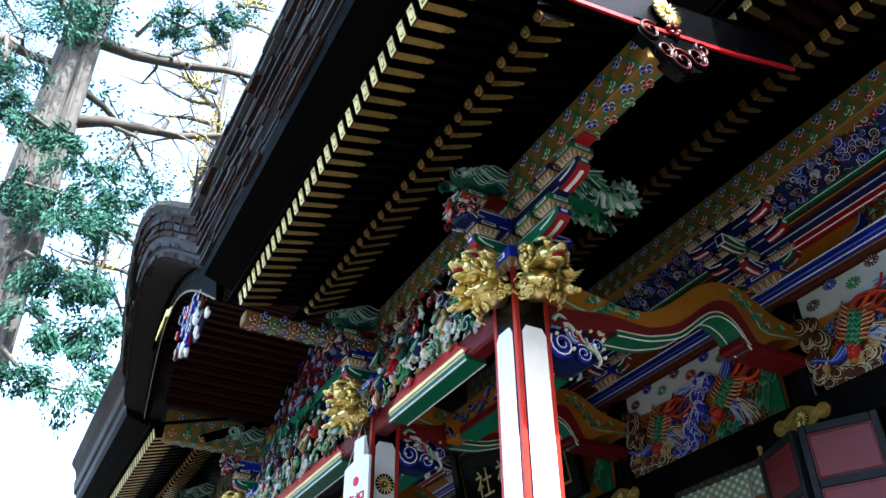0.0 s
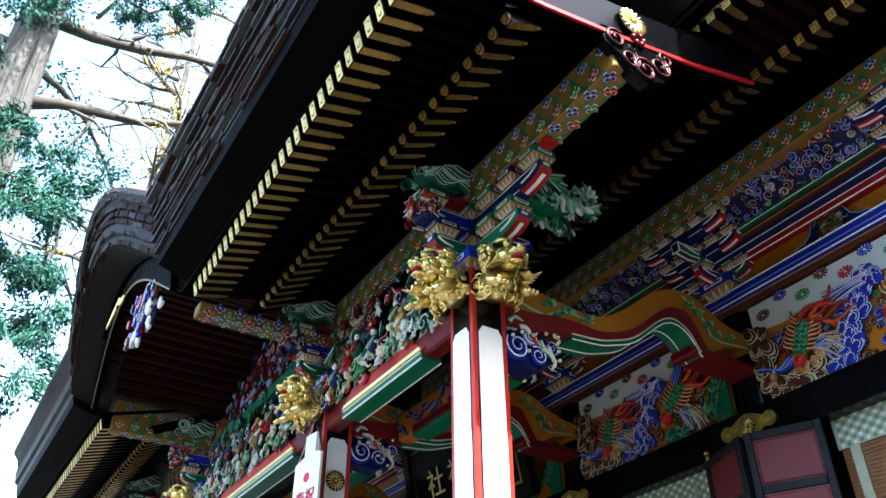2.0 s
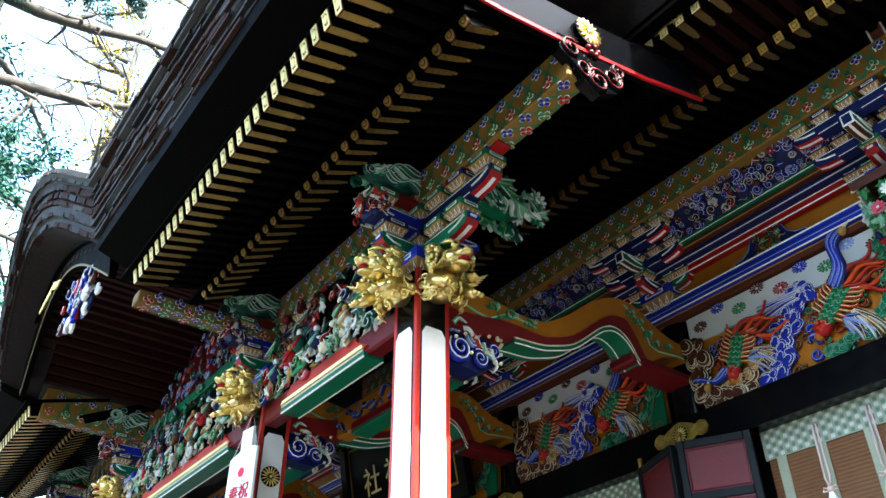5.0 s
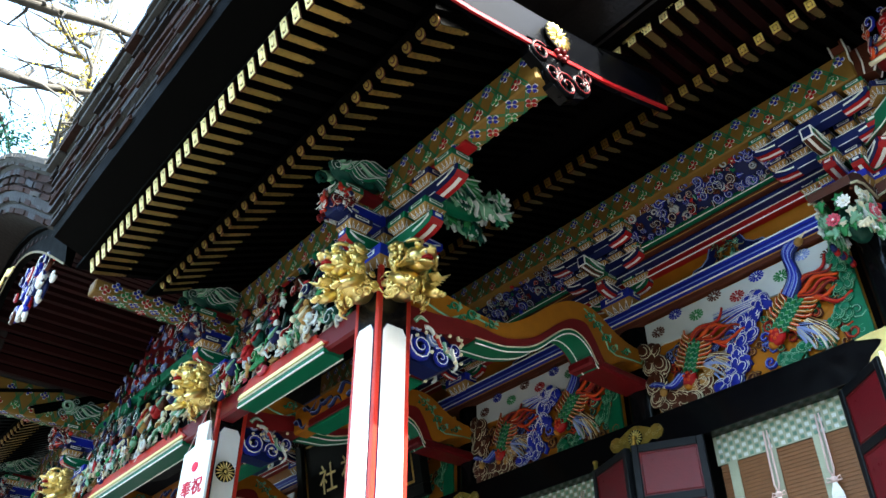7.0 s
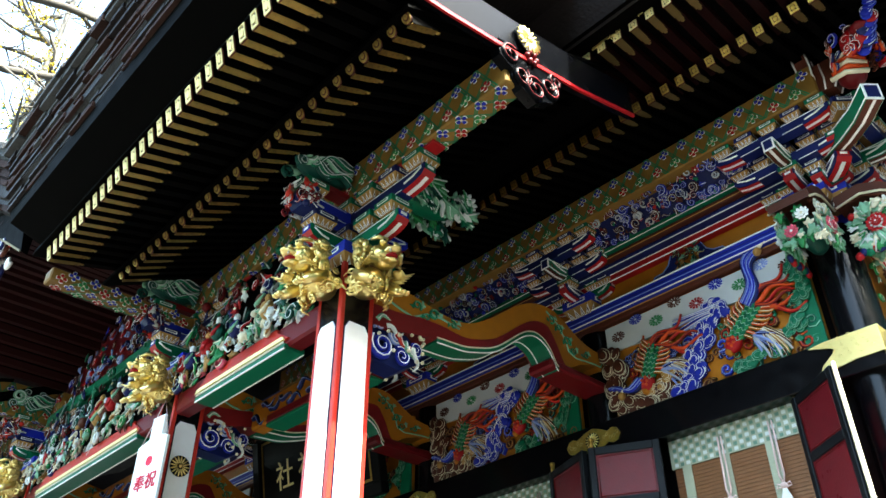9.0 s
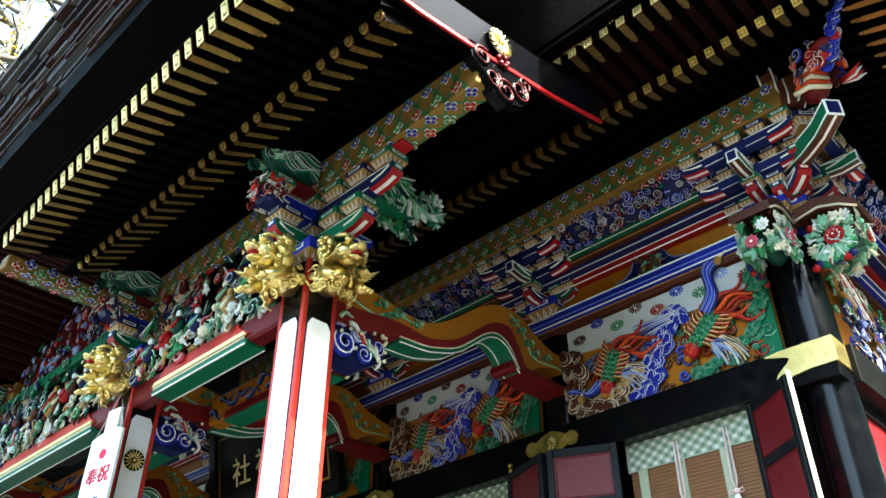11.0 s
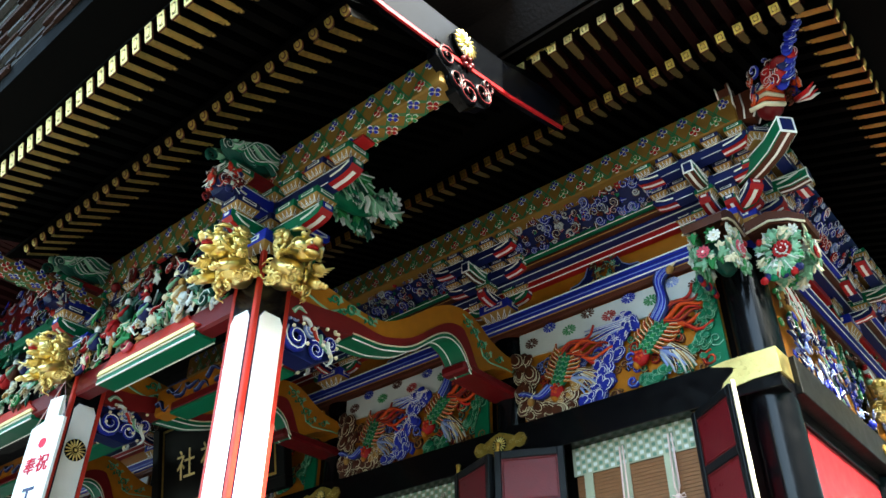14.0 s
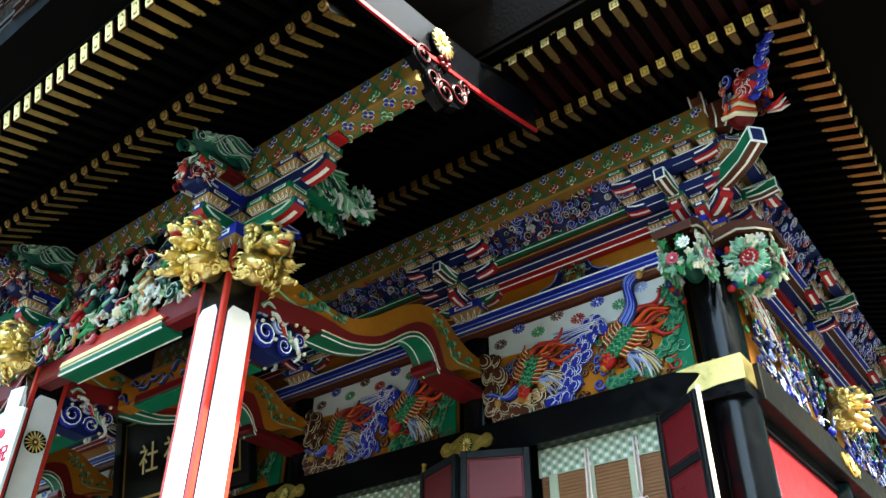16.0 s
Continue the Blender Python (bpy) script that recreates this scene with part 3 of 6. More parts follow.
def feathers(m, fr, u, v, r, a0, a1, n, mats, width=0.16, lift=0.04, line="cream"):
    for k in range(n):
        a = a0 + (a1 - a0) * k / max(1, n - 1)
        ln = r * (0.8 + 0.2 * math.sin(math.pi * k / max(1, n - 1)))
        wisp(m, fr, u + 0.15 * r * math.cos(a), v + 0.15 * r * math.sin(a), ln, a, mats[k % len(mats)], line, 0.08, 0.5, r * width, lift + 0.012 * (k % 2), 7, 0, 0.55)


def lump(m, fr, u, v, r, mat, line="white", a0=0.0, lift=0.01, squash=0.75):
    """A flat rounded cloud lobe with concentric painted lines."""
    T = fr.to_3x3() @ Matrix.Rotation(a0, 3, "Z")
    m.ell(fr @ Vector((u, v, lift)), (r, r * squash, r * 0.30), mat, T, 12, 6)
    c0, s0 = math.cos(a0), math.sin(a0)
    for q, span in ((0.88, 2.2), (0.55, 1.8)):
        pts = []
        for i in range(9):
            a = -span + 2 * span * i / 8
            x, y = q * r * math.cos(a), q * r * squash * math.sin(a)
            pts.append(fr @ Vector((u + x * c0 - y * s0, v + x * s0 + y * c0, lift + r * 0.30 * math.sqrt(max(0, 1 - q * q)) + 0.002)))
        m.tube(pts, [r * 0.032 + 0.0008] * 9, line, 4)


def stream(m, fr, path, n, width, mat, line, rmin, rmax, lift=0.02):
    """Cloud lobes strewn along a bent line."""
    for i in range(n):
        t = (i + rnd.random()) / n * (len(path) - 1)
        k = min(int(t), len(path) - 2)
        p = Vector(path[k]).lerp(Vector(path[k + 1]), t - k)
        d = Vector(path[k + 1]) - Vector(path[k])
        lump(m, fr, p.x + rnd.uniform(-width, width), p.y + rnd.uniform(-width, width) * 0.7, rnd.uniform(rmin, rmax), mat, line, math.atan2(d.y, d.x) + rnd.uniform(-0.9, 0.9), lift + rnd.uniform(0, 0.03))


def phoenix(m, fr, u, v, s, ang, neck=1):
    """A carved bird: breast low, scaled green back, orange fans, red plumes, blue neck."""
    F = fr @ Matrix.Translation((u, v, 0)) @ Matrix.Rotation(ang, 4, "Z")
    R3 = F.to_3x3()
    m.ell(F @ Vector((0, 0, 0.045)), (0.30 * s, 0.15 * s, 0.05), "green", R3, 12, 7)
    for i in range(7):
        for j in (-1, 0, 1):
            x, y = -0.22 * s + 0.075 * s * i, 0.075 * s * j
            m.ell(F @ Vector((x, y, 0.088 - 0.01 * abs(j))), (0.055 * s, 0.035 * s, 0.012), "leafgreen" if (i + j) % 2 else "green", R3 @ Matrix.Rotation(0.5 * j, 3, "Z"), 7, 4)
            m.tube([F @ Vector((x - 0.02 * s, y + 0.035 * s, 0.1)), F @ Vector((x - 0.055 * s, y, 0.105)), F @ Vector((x - 0.02 * s, y - 0.035 * s, 0.1))], 0.0035, "palegreen", 4)
    m.ell(F @ Vector((-0.33 * s, -0.02 * s, 0.06)), (0.14 * s, 0.12 * s, 0.055), "red", R3, 10, 6)
    for k in range(5):
        knob(m, F, -0.36 * s + 0.05 * s * (k % 3), -0.05 * s + 0.05 * s * (k // 2), 0.03 * s, "orange", 0.105)
    m.ell(F @ Vector((-0.45 * s, -0.03 * s, 0.06)), (0.06 * s, 0.07 * s, 0.04), "ochre", R3, 8, 5)
    for sd in (-1, 1):
        for i in range(8):
            x = -0.16 * s + 0.06 * s * i
            wisp(m, F, x, sd * 0.11 * s, 0.20 * s, sd * (1.15 - 0.06 * i), "orange" if i % 2 else "ochre", "cream", 0.25 * sd, 0.45, 0.026 * s, 0.07, 8, 0, 0.35)
    feathers(m, F, -0.10 * s, -0.16 * s, 0.42 * s, -1.0, -2.1, 7, ["paleblue", "navy", "grey"], 0.075, 0.05, "paleblue")
    feathers(m, F, 0.05 * s, -0.20 * s, 0.50 * s, -1.5, -2.2, 8, ["tan", "brown", "grey"], 0.07, 0.04, "cream")
    for k in range(7):
        wisp(m, F, 0.22 * s, -0.08 * s + 0.035 * s * k, rnd.uniform(0.5, 0.8) * s, (-1.0 if neck > 0 else -1.5) + 0.13 * k, ("red", "orange", "darkred")[k % 3], "orange", 0.14, 1.1, 0.045 * s, 0.05 + 0.008 * (k % 3), 14, k, 0.6)
    for k in range(5):
        if neck > 0:
            wisp(m, F, 0.20 * s, 0.04 * s + 0.035 * s * k, 0.80 * s, 0.42, "blue" if k % 2 else "navy", "paleblue", 0.16, 0.95, 0.05 * s, 0.075 + 0.01 * (k % 2), 16, 3.3, 0.35)
        else:
            wisp(m, F, -0.28 * s, 0.02 * s + 0.03 * s * k, 0.55 * s, 2.2, "blue" if k % 2 else "navy", "paleblue", 0.25, 0.8, 0.05 * s, 0.075 + 0.01 * (k % 2), 14, 0.0, 0.35)
    hd = (0.92, 0.38) if neck > 0 else (-0.58, 0.36)
    m.ell(F @ Vector((hd[0] * s, hd[1] * s, 0.09)), (0.07 * s, 0.055 * s, 0.04), "tan", R3, 8, 5)
    m.tube([F @ Vector(((hd[0] + 0.05) * s, hd[1] * s, 0.1)), F @ Vector(((hd[0] + 0.17) * s, (hd[1] - 0.03) * s, 0.1))], [0.025 * s, 0.004], "cream", 5)


def cloud_field(m, fr, w, h, n, mats, rmin, rmax, line="white", lift=0.015, test=None):
    for _ in range(n):
        u, v = rnd.uniform(0, w), rnd.uniform(0, h)
        if test and not test(u, v):
            continue
        r = rnd.uniform(rmin, rmax)
        u, v = min(max(u, r), w - r), min(max(v, r), h - r)
        curl(m, fr, u, v, r, rnd.choice(mats), line, rnd.uniform(1.0, 1.7), rnd.uniform(0, 6.28), rnd.choice((-1, 1)), lift + rnd.uniform(0, 0.03), 0.3)


def mixed_field(m, fr, w, h, n, mats, size, depth, line="white", top=None):
    """A dense tangle of leaves, curls, stems and flowers."""
    for i in range(n):
        u, v = rnd.uniform(0.02, w - 0.02), rnd.uniform(0.01, h)
        if top and v > top(u):
            continue
        d = rnd.uniform(0.0, depth)
        k = rnd.random()
        r = size * rnd.uniform(0.6, 1.3)
        mat = rnd.choice(mats)
        if k < 0.52:
            leaf(m, fr, u, v, r, rnd.uniform(0, 6.28), mat, d + 0.02, line if rnd.random() < 0.5 else None)
        elif k < 0.76:
            curl(m, fr, u, v, r * 0.9, mat, line, 1.2, rnd.uniform(0, 6.28), rnd.choice((-1, 1)), d, 0.32, 11)
        elif k < 0.82:
            knob(m, fr, u, v, r * 0.7, mat, d + 0.02, 0.8)
        elif k < 0.92:
            wisp(m, fr, u, v, r * 2.0, rnd.uniform(0, 6.28), mat, line, 0.2, 1, r * 0.28, d + 0.02, 9)
        else:
            bloom(m, fr, u, v, r * 0.9, mat, "cream", 6, d + 0.02, None)



# ---- S-curved rainbow beams from porch to hall ----
S_TOP = [(3.0, 4.86), (3.15, 4.86), (3.48, 4.83), (3.77, 4.79), (3.95, 4.79), (4.12, 4.84), (4.36, 4.99), (4.62, 5.19), (4.80, 5.30), (4.97, 5.36), (5.15, 5.37), (5.30, 5.32), (5.50, 5.21), (5.70, 5.15), (5.84, 5.12)]
S_MID = [(3.0, 4.60), (3.3, 4.62), (3.55, 4.66), (3.77, 4.67), (3.95, 4.66), (4.10, 4.68), (4.37, 4.79), (4.67, 5.02), (4.82, 5.12), (4.93, 5.16), (5.05, 5.16), (5.12, 5.08), (5.18, 4.98), (5.23, 4.88), (5.28, 4.82)]
S_BOT = [(3.0, 4.44), (3.3, 4.46), (3.50, 4.50), (3.70, 4.535), (3.95, 4.555), (4.10, 4.59), (4.36, 4.69), (4.66, 4.92), (4.78, 4.99), (4.88, 5.01), (4.98, 4.98), (5.05, 4.92), (5.09, 4.86), (5.12, 4.80), (5.15, 4.77)]


def smooth_line(pts, n=4):
    """Catmull-Rom points through pts."""
    out = []
    for i in range(len(pts) - 1):
        p0, p1, p2, p3 = (Vector(pts[max(0, min(len(pts) - 1, i + k))]) for k in (-1, 0, 1, 2))
        for k in range(n):
            t = k / n
            q = 0.5 * ((2 * p1) + (p2 - p0) * t + (2 * p0 - 5 * p1 + 4 * p2 - p3) * t * t + (3 * p1 - p0 - 3 * p2 + p3) * t ** 3)
            out.append((q.x, q.y))
    return out + [pts[-1]]


S_TOP, S_MID, S_BOT = smooth_line(S_TOP), smooth_line(S_MID), smooth_line(S_BOT)


def s_beam(x):
    b = thing("rainbow_beam", "ochre and red S-curved rainbow beam with green scrolls", "beam", at=pose(x, 0, 0), group="rainbow beams")
    w = 0.12

    def strip(top, bot, x0, x1, mat):
        mm = M()
        n = len(top)
        vs = [(xx, p[0], p[1]) for xx in (x0, x1) for q in (top, bot) for p in q]
        fs = []
        for i in range(n - 1):
            fs += [(i, i + 1, n + i + 1, n + i), (2 * n + i, 3 * n + i, 3 * n + i + 1, 2 * n + i + 1), (i, 2 * n + i, 2 * n + i + 1, i + 1), (n + i, n + i + 1, 3 * n + i + 1, 3 * n + i)]
        fs += [(0, n, 3 * n, 2 * n), (n - 1, 3 * n - 1, 4 * n - 1, 2 * n - 1)]
        return mm.add(vs, fs, mat)
    part("timber", strip(S_TOP, [(a + 0.0, b2 - 0.01) for a, b2 in S_MID], -w, w, "ochre"), b)
    part("nose", M().prism([(5.02, 5.17), (5.15, 5.36), (5.30, 5.31), (5.5, 5.205), (5.62, 5.165), (5.72, 5.15), (5.79, 5.145), (5.82, 5.115), (5.86, 5.115), (5.89, 5.06), (5.865, 5.02), (5.86, 4.985), (5.81, 4.97), (5.75, 4.99), (5.66, 4.975), (5.5, 4.93), (5.38, 4.87), (5.28, 4.82), (5.18, 4.98), (5.10, 5.10)], "x", -w - 0.003, w + 0.003, "ochre"), b)
    part("red_band", strip(S_MID, S_BOT, -w - 0.012, w + 0.012, "beam_red"), b)
    inset = 12
    part("green_soffit", strip([(a, z + 0.015) for a, z in S_BOT[inset:]], [(a, z - 0.02) for a, z in S_BOT[inset:]], -w + 0.01, w + 0.02, "green"), b)
    for off in (0.0, 0.016):
        part("gilt_line", M().tube([(w + 0.016, a, z + 0.012 - off * 2.6) for a, z in S_BOT[inset:]], 0.009 if off == 0 else 0.006, "cream" if off == 0 else "white", 5), b)
    part("gilt_line", M().tube([(-0.04, a, z - 0.024) for a, z in S_BOT[inset:]], 0.006, "white", 5), b)
    for f in (-1, 1):
        sc = M()
        fx = f * (w + 0.004)
        fr = frame_of((fx, 0, 0), (0, f, 0), (0, 0, 1))
        for y, z, r in ((3.50, 4.755, 0.035), (3.68, 4.735, 0.04), (3.88, 4.73, 0.03), (3.60, 4.70, 0.022), (5.12, 5.26, 0.035), (5.22, 5.20, 0.035), (5.32, 5.10, 0.04), (5.40, 5.03, 0.03), (5.58, 5.05, 0.03)):
            curl(sc, fr, f * y, z, r * 1.35, "green", "palegreen", 1.2, y * 7, 1 if r > 0.03 else -1, 0.0, 0.26, 12)
            leaf(sc, fr, f * (y + 0.06), z + 0.03, 0.035, y * 5, "palegreen", 0.004)
            leaf(sc, fr, f * (y - 0.05), z - 0.02, 0.03, y * 3 + 2, "green", 0.004)
        sc.tube([(fx, 3.02, 4.66), (fx, 3.2, 4.70), (fx, 3.34, 4.66), (fx, 3.46, 4.64), (fx, 3.6, 4.72), (fx, 3.75, 4.74), (fx, 3.95, 4.72)], 0.009, "palegreen", 5)
        sc.tube([(fx, 5.06, 5.32), (fx, 5.2, 5.24), (fx, 5.3, 5.12), (fx, 5.34, 5.0), (fx, 5.44, 4.97), (fx, 5.7, 5.0), (fx, 5.8, 5.0), (fx, 5.84, 5.06)], 0.008, "palegreen", 5)
        part("painted_scroll", sc, b)
    part("corbel", M().box(-w - 0.02, w + 0.02, 5.05, 5.85, 4.76, 4.85, "darkred", 0.02), b)
    return b


for x in PX:
    s_beam(x)

# ---- gable board at the end of the porch roof ----
gb = thing("bargeboard", "dark slate bargeboard with a red edge and gilt crest", "bargeboard")
LOW = [(0.95, 5.60), (1.6, 5.60), (2.27, 5.66), (2.9, 5.76), (3.6, 5.90), (4.3, 6.10)]
mm = M()
mm.prism(LOW + [(a, b + 0.34) for a, b in reversed(LOW)], "x", -2.46, -2.40, "slate")
part("board", mm, gb)
part("red_edge", M().prism([(a, b - 0.016) for a, b in LOW] + [(a, b + 0.016) for a, b in reversed(LOW)], "x", -2.408, -2.390, "red"), gb)
# ---- carved panels on the hall front ----
def scallop(w, h):
    pts = [(0, h), (w, h), (w, 0.02)]
    n = 12
    for i in range(n, -1, -1):
        pts.append((w * i / n, 0.012 * (1 if i % 2 else 0)))
    return pts


def medallion(col):
    mm = M()
    ring = [(0.055 * math.cos(i * 0.393), 0.036 * math.sin(i * 0.393)) for i in range(16)]
    mm.prism(ring, "z", 0, 0.003, "pearl")
    for i in range(12):
        a = i * math.pi / 6
        mm.prism([(0.012 * math.cos(a - .2), 0.009 * math.sin(a - .2)), (0.053 * math.cos(a - .17), 0.036 * math.sin(a - .17)), (0.057 * math.cos(a), 0.039 * math.sin(a)), (0.053 * math.cos(a + .17), 0.036 * math.sin(a + .17)), (0.012 * math.cos(a + .2), 0.009 * math.sin(a + .2))], "z", 0.003, 0.007, col)
    return mm.mesh("medallion")


MEDAL = {c: medallion(c) for c in ("brown", "leafgreen", "red", "blue", "paleblue")}


def carved_panel(label, fr, w, bright=True):
    """Carved transom panel of width w and height 0.93 with its lower left corner at the frame's origin."""
    p = thing("transom", label, "transom", group="carved transom panels")
    part("back_board", M().box(0, w, 0, 0.95, -0.05, -0.01, "ochre").moved(fr), p)
    part("white_board", M().prism([(a, b + 0.66) for a, b in scallop(w, 0.27)], "z", -0.01, 0.015, "pearl").moved(fr), p)
    cols = ["brown", "leafgreen", "red", "leafgreen", "brown"]
    for i in range(5):
        part("medallion", MEDAL[cols[i]], p, at=fr @ pose(0.14 + (w - 0.28) * i / 4, 0.80, 0.016) @ Matrix.Diagonal((1.35, 1.35, 1, 1)))
        if i < 4:
            part("medallion", MEDAL[("blue", "brown", "blue", "paleblue")[i]], p, at=fr @ pose(0.14 + (w - 0.28) * (i + 0.5) / 4, 0.90, 0.016) @ Matrix.Diagonal((1.3, 1.3, 1, 1)))
    m0 = M()
    for k in range(120):
        u, v = rnd.uniform(0.03, w - 0.06), rnd.uniform(0.03, 0.60)
        t = u / w + 0.15 * (v - 0.3)
        col, ln = (("brown", "tan"), ("darkred", "orange"), ("navy", "paleblue"))[k % 3] if t < 0.36 else ((("navy", "paleblue"), ("blue", "paleblue"), ("brown", "tan"))[k % 3] if t < 0.6 else (("darkgreen", "palegreen"), ("brown", "tan"), ("green", "palegreen"), ("darkred", "orange"))[k % 4])
        curl(m0, fr, u, v, rnd.uniform(0.035, 0.075), col, ln, 1.3, rnd.uniform(0, 6.28), rnd.choice((-1, 1)), 0.0, 0.34, 11)
    tagged(part("scroll_carving", m0, p, "tangled scrolls in brown, navy and green"), kind="stuff")
    m1 = M()
    stream(m1, fr, [(0.03, 0.66), (0.10, 0.42), (0.06, 0.16), (0.30, 0.06), (w * 0.30, 0.10)], 56, 0.08, "brown", "cream", 0.05, 0.11)
    stream(m1, fr, [(w * 0.16, 0.14), (w * 0.33, 0.22)], 12, 0.07, "tan", "cream", 0.04, 0.06, 0.04)
    tagged(part("cloud_carving", m1, p, "brown scrolled cloud carving with cream lines"), kind="stuff")
    m2 = M()
    stream(m2, fr, [(w * 0.32, 0.05), (w * 0.46, 0.14), (w * 0.42, 0.30), (w * 0.52, 0.40), (w * 0.50, 0.52), (w * 0.60, 0.62), (w * 0.56, 0.70)], 70, 0.065, "blue", "white", 0.045, 0.085)
    stream(m2, fr, [(w * 0.20, 0.50), (w * 0.40, 0.42)], 20, 0.08, "navy", "paleblue", 0.04, 0.06)
    for k in range(5):
        wisp(m2, fr, w * 0.60, 0.69 - 0.02 * k, 0.46, 3.1 + 0.02 * k, "blue" if k % 2 else "paleblue", "white", 0.03, 0.8, 0.022, 0.035, 14, k, 0.7)
    tagged(part("wave_carving", m2, p, "deep blue stream carving with white lines"), kind="stuff")
    m3 = M()
    gb2 = M().prism([(w - 0.17, 0.0), (w, 0.0), (w, 0.80), (w - 0.12, 0.84), (w - 0.2, 0.76), (w - 0.07, 0.55), (w - 0.15, 0.35)], "z", -0.008, 0.02, "green").moved(fr)
    m3.add(gb2.v, gb2.f, "green")
    stream(m3, fr, [(w - 0.10, 0.80), (w - 0.06, 0.55), (w - 0.14, 0.35), (w - 0.22, 0.18), (w * 0.72, 0.08), (w * 0.62, 0.05)], 52, 0.06, "green", "palegreen", 0.035, 0.065)
    tagged(part("leaf_carving", m3, p, "green scrolled carving"), kind="stuff")
    m4, m5 = M(), M()
    phoenix(m4, fr, w * 0.24, 0.40, 0.60, 1.15, -1)
    phoenix(m5, fr, w * 0.71, 0.42, 0.62, 0.75, 1)
    part("bird_carving", m4, p, "painted long-tailed bird carving")
    part("bird_carving", m5, p, "painted long-tailed bird carving")
    return p


carved_panel("phoenix transom panel in blue, orange and green under white board", FRONT(-3.98, 5.86, 4.455), 1.98)
carved_panel("phoenix transom panel in deep shade under white board", FRONT(-6.40, 5.86, 4.455), 2.01)
carved_panel("long phoenix transom panel over the middle bay", FRONT(-9.98, 5.86, 4.455), 3.15)
carved_panel("phoenix transom panel in deep shade under white board", FRONT(-12.40, 5.86, 4.455), 2.0)
# side of the hall: figures and waves in green, white and blue
for y in (6.2, 8.6, 11.0):
    fr = SIDEF(-1.66, y, 4.455)
    p = thing("transom", "blue, green and white carved panel on the hall side", "transom", group="carved transom panels")
    part("back_board", M().box(0, 2.0, 0, 0.95, -0.05, -0.01, "ochre").moved(fr), p)
    m1, m2, m3 = M(), M(), M()
    mixed_field(m1, fr, 2.0, 0.55, 130, ["paleblue", "blue", "navy", "blue", "navy"], 0.06, 0.10)
    mixed_field(m2, fr @ Matrix.Translation((0, 0.35, 0)), 2.0, 0.50, 90, ["green", "leafgreen", "palegreen", "green", "brown"], 0.055, 0.08)
    for k in range(5):
        wisp(m3, fr, 0.05, 0.90 - 0.05 * k, 1.4, -0.35 - 0.04 * k, ("red", "pearl", "red", "palegreen", "tan")[k], "white", 0.06, 1.3, 0.035, 0.06, 18, k)
    tagged(part("wave_carving", m1, p), kind="stuff")
    tagged(part("leaf_carving", m2, p), kind="stuff")
    tagged(part("ribbon_carving", m3, p), kind="stuff")

# carved dragon and wave boards under the hall purlin
for x0, x1 in ((-3.85, -2.05), (-6.25, -4.5), (-9.8, -7.0)):
    w = x1 - x0
    fr = frame_of((x0, 5.62, 6.07), (1, 0, 0), (0, -0.9, 1))
    p = thing("carved_board", "dark blue carved wave board with white crests", "carving", group="upper carved boards")
    part("back_board", M().box(0, w, 0, 0.36, -0.04, -0.005, "navy").moved(fr), p)
    m1, m2 = M(), M()
    cloud_field(m1, fr, w, 0.33, int(46 * w), ["blue", "navy", "blue", "brown", "grey"], 0.025, 0.055, "pearl")
    mixed_field(m2, fr, w, 0.33, int(40 * w), ["brown", "darkred", "green", "blue", "red"], 0.035, 0.05, "pearl")
    tagged(part("wave_carving", m1, p), kind="stuff")
    tagged(part("scroll_carving", m2, p), kind="stuff")
for y0 in (6.3, 8.7):
    fr = frame_of((-1.42, y0, 6.07), (0, 1, 0), (0.9, 0, 1))
    p = thing("carved_board", "dark blue carved wave board with white crests", "carving", group="upper carved boards")
    part("back_board", M().box(0, 1.9, 0, 0.36, -0.04, -0.005, "navy").moved(fr), p)
    m1 = M()
    cloud_field(m1, fr, 1.9, 0.33, 110, ["blue", "navy", "blue", "paleblue", "red"], 0.025, 0.06, "white")
    tagged(part("wave_carving", m1, p), kind="stuff")


# ---- frog-leg struts on the ochre band ----
def frog_strut(fr):
    p = thing("frog_leg_strut", "dark green carved frog-leg strut with blue feet", "carving", group="frog-leg struts")
    m2 = M()
    for s in (-1, 1):
        m1 = M()
        m1.prism([(s * 0.10, 0.2), (s * 0.16, 0.21), (s * 0.20, 0.12), (s * 0.27, 0.07), (s * 0.36, 0.06), (s * 0.40, 0.0), (s * 0.12, 0.0)], "z", -0.01, 0.03, "navy")
        m1.tube([(s * 0.16, 0.21, 0.035), (s * 0.20, 0.12, 0.035), (s * 0.27, 0.07, 0.035), (s * 0.36, 0.06, 0.035), (s * 0.40, 0.0, 0.035)], 0.006, "paleblue", 4)
        part("foot", m1.moved(fr), p)
    mixed_field(m2, Matrix.Translation((-0.15, 0, 0)), 0.30, 0.22, 34, ["darkgreen", "palegreen", "tan", "green", "brown"], 0.032, 0.05, "palegreen")
    part("leaf_carving", m2.moved(fr), p)


for x in (-2.98, -5.39, -8.4):
    frog_strut(FRONT(x, 5.86, 5.615))
for y in (7.2, 9.6):
    frog_strut(SIDEF(-1.66, y, 5.615))


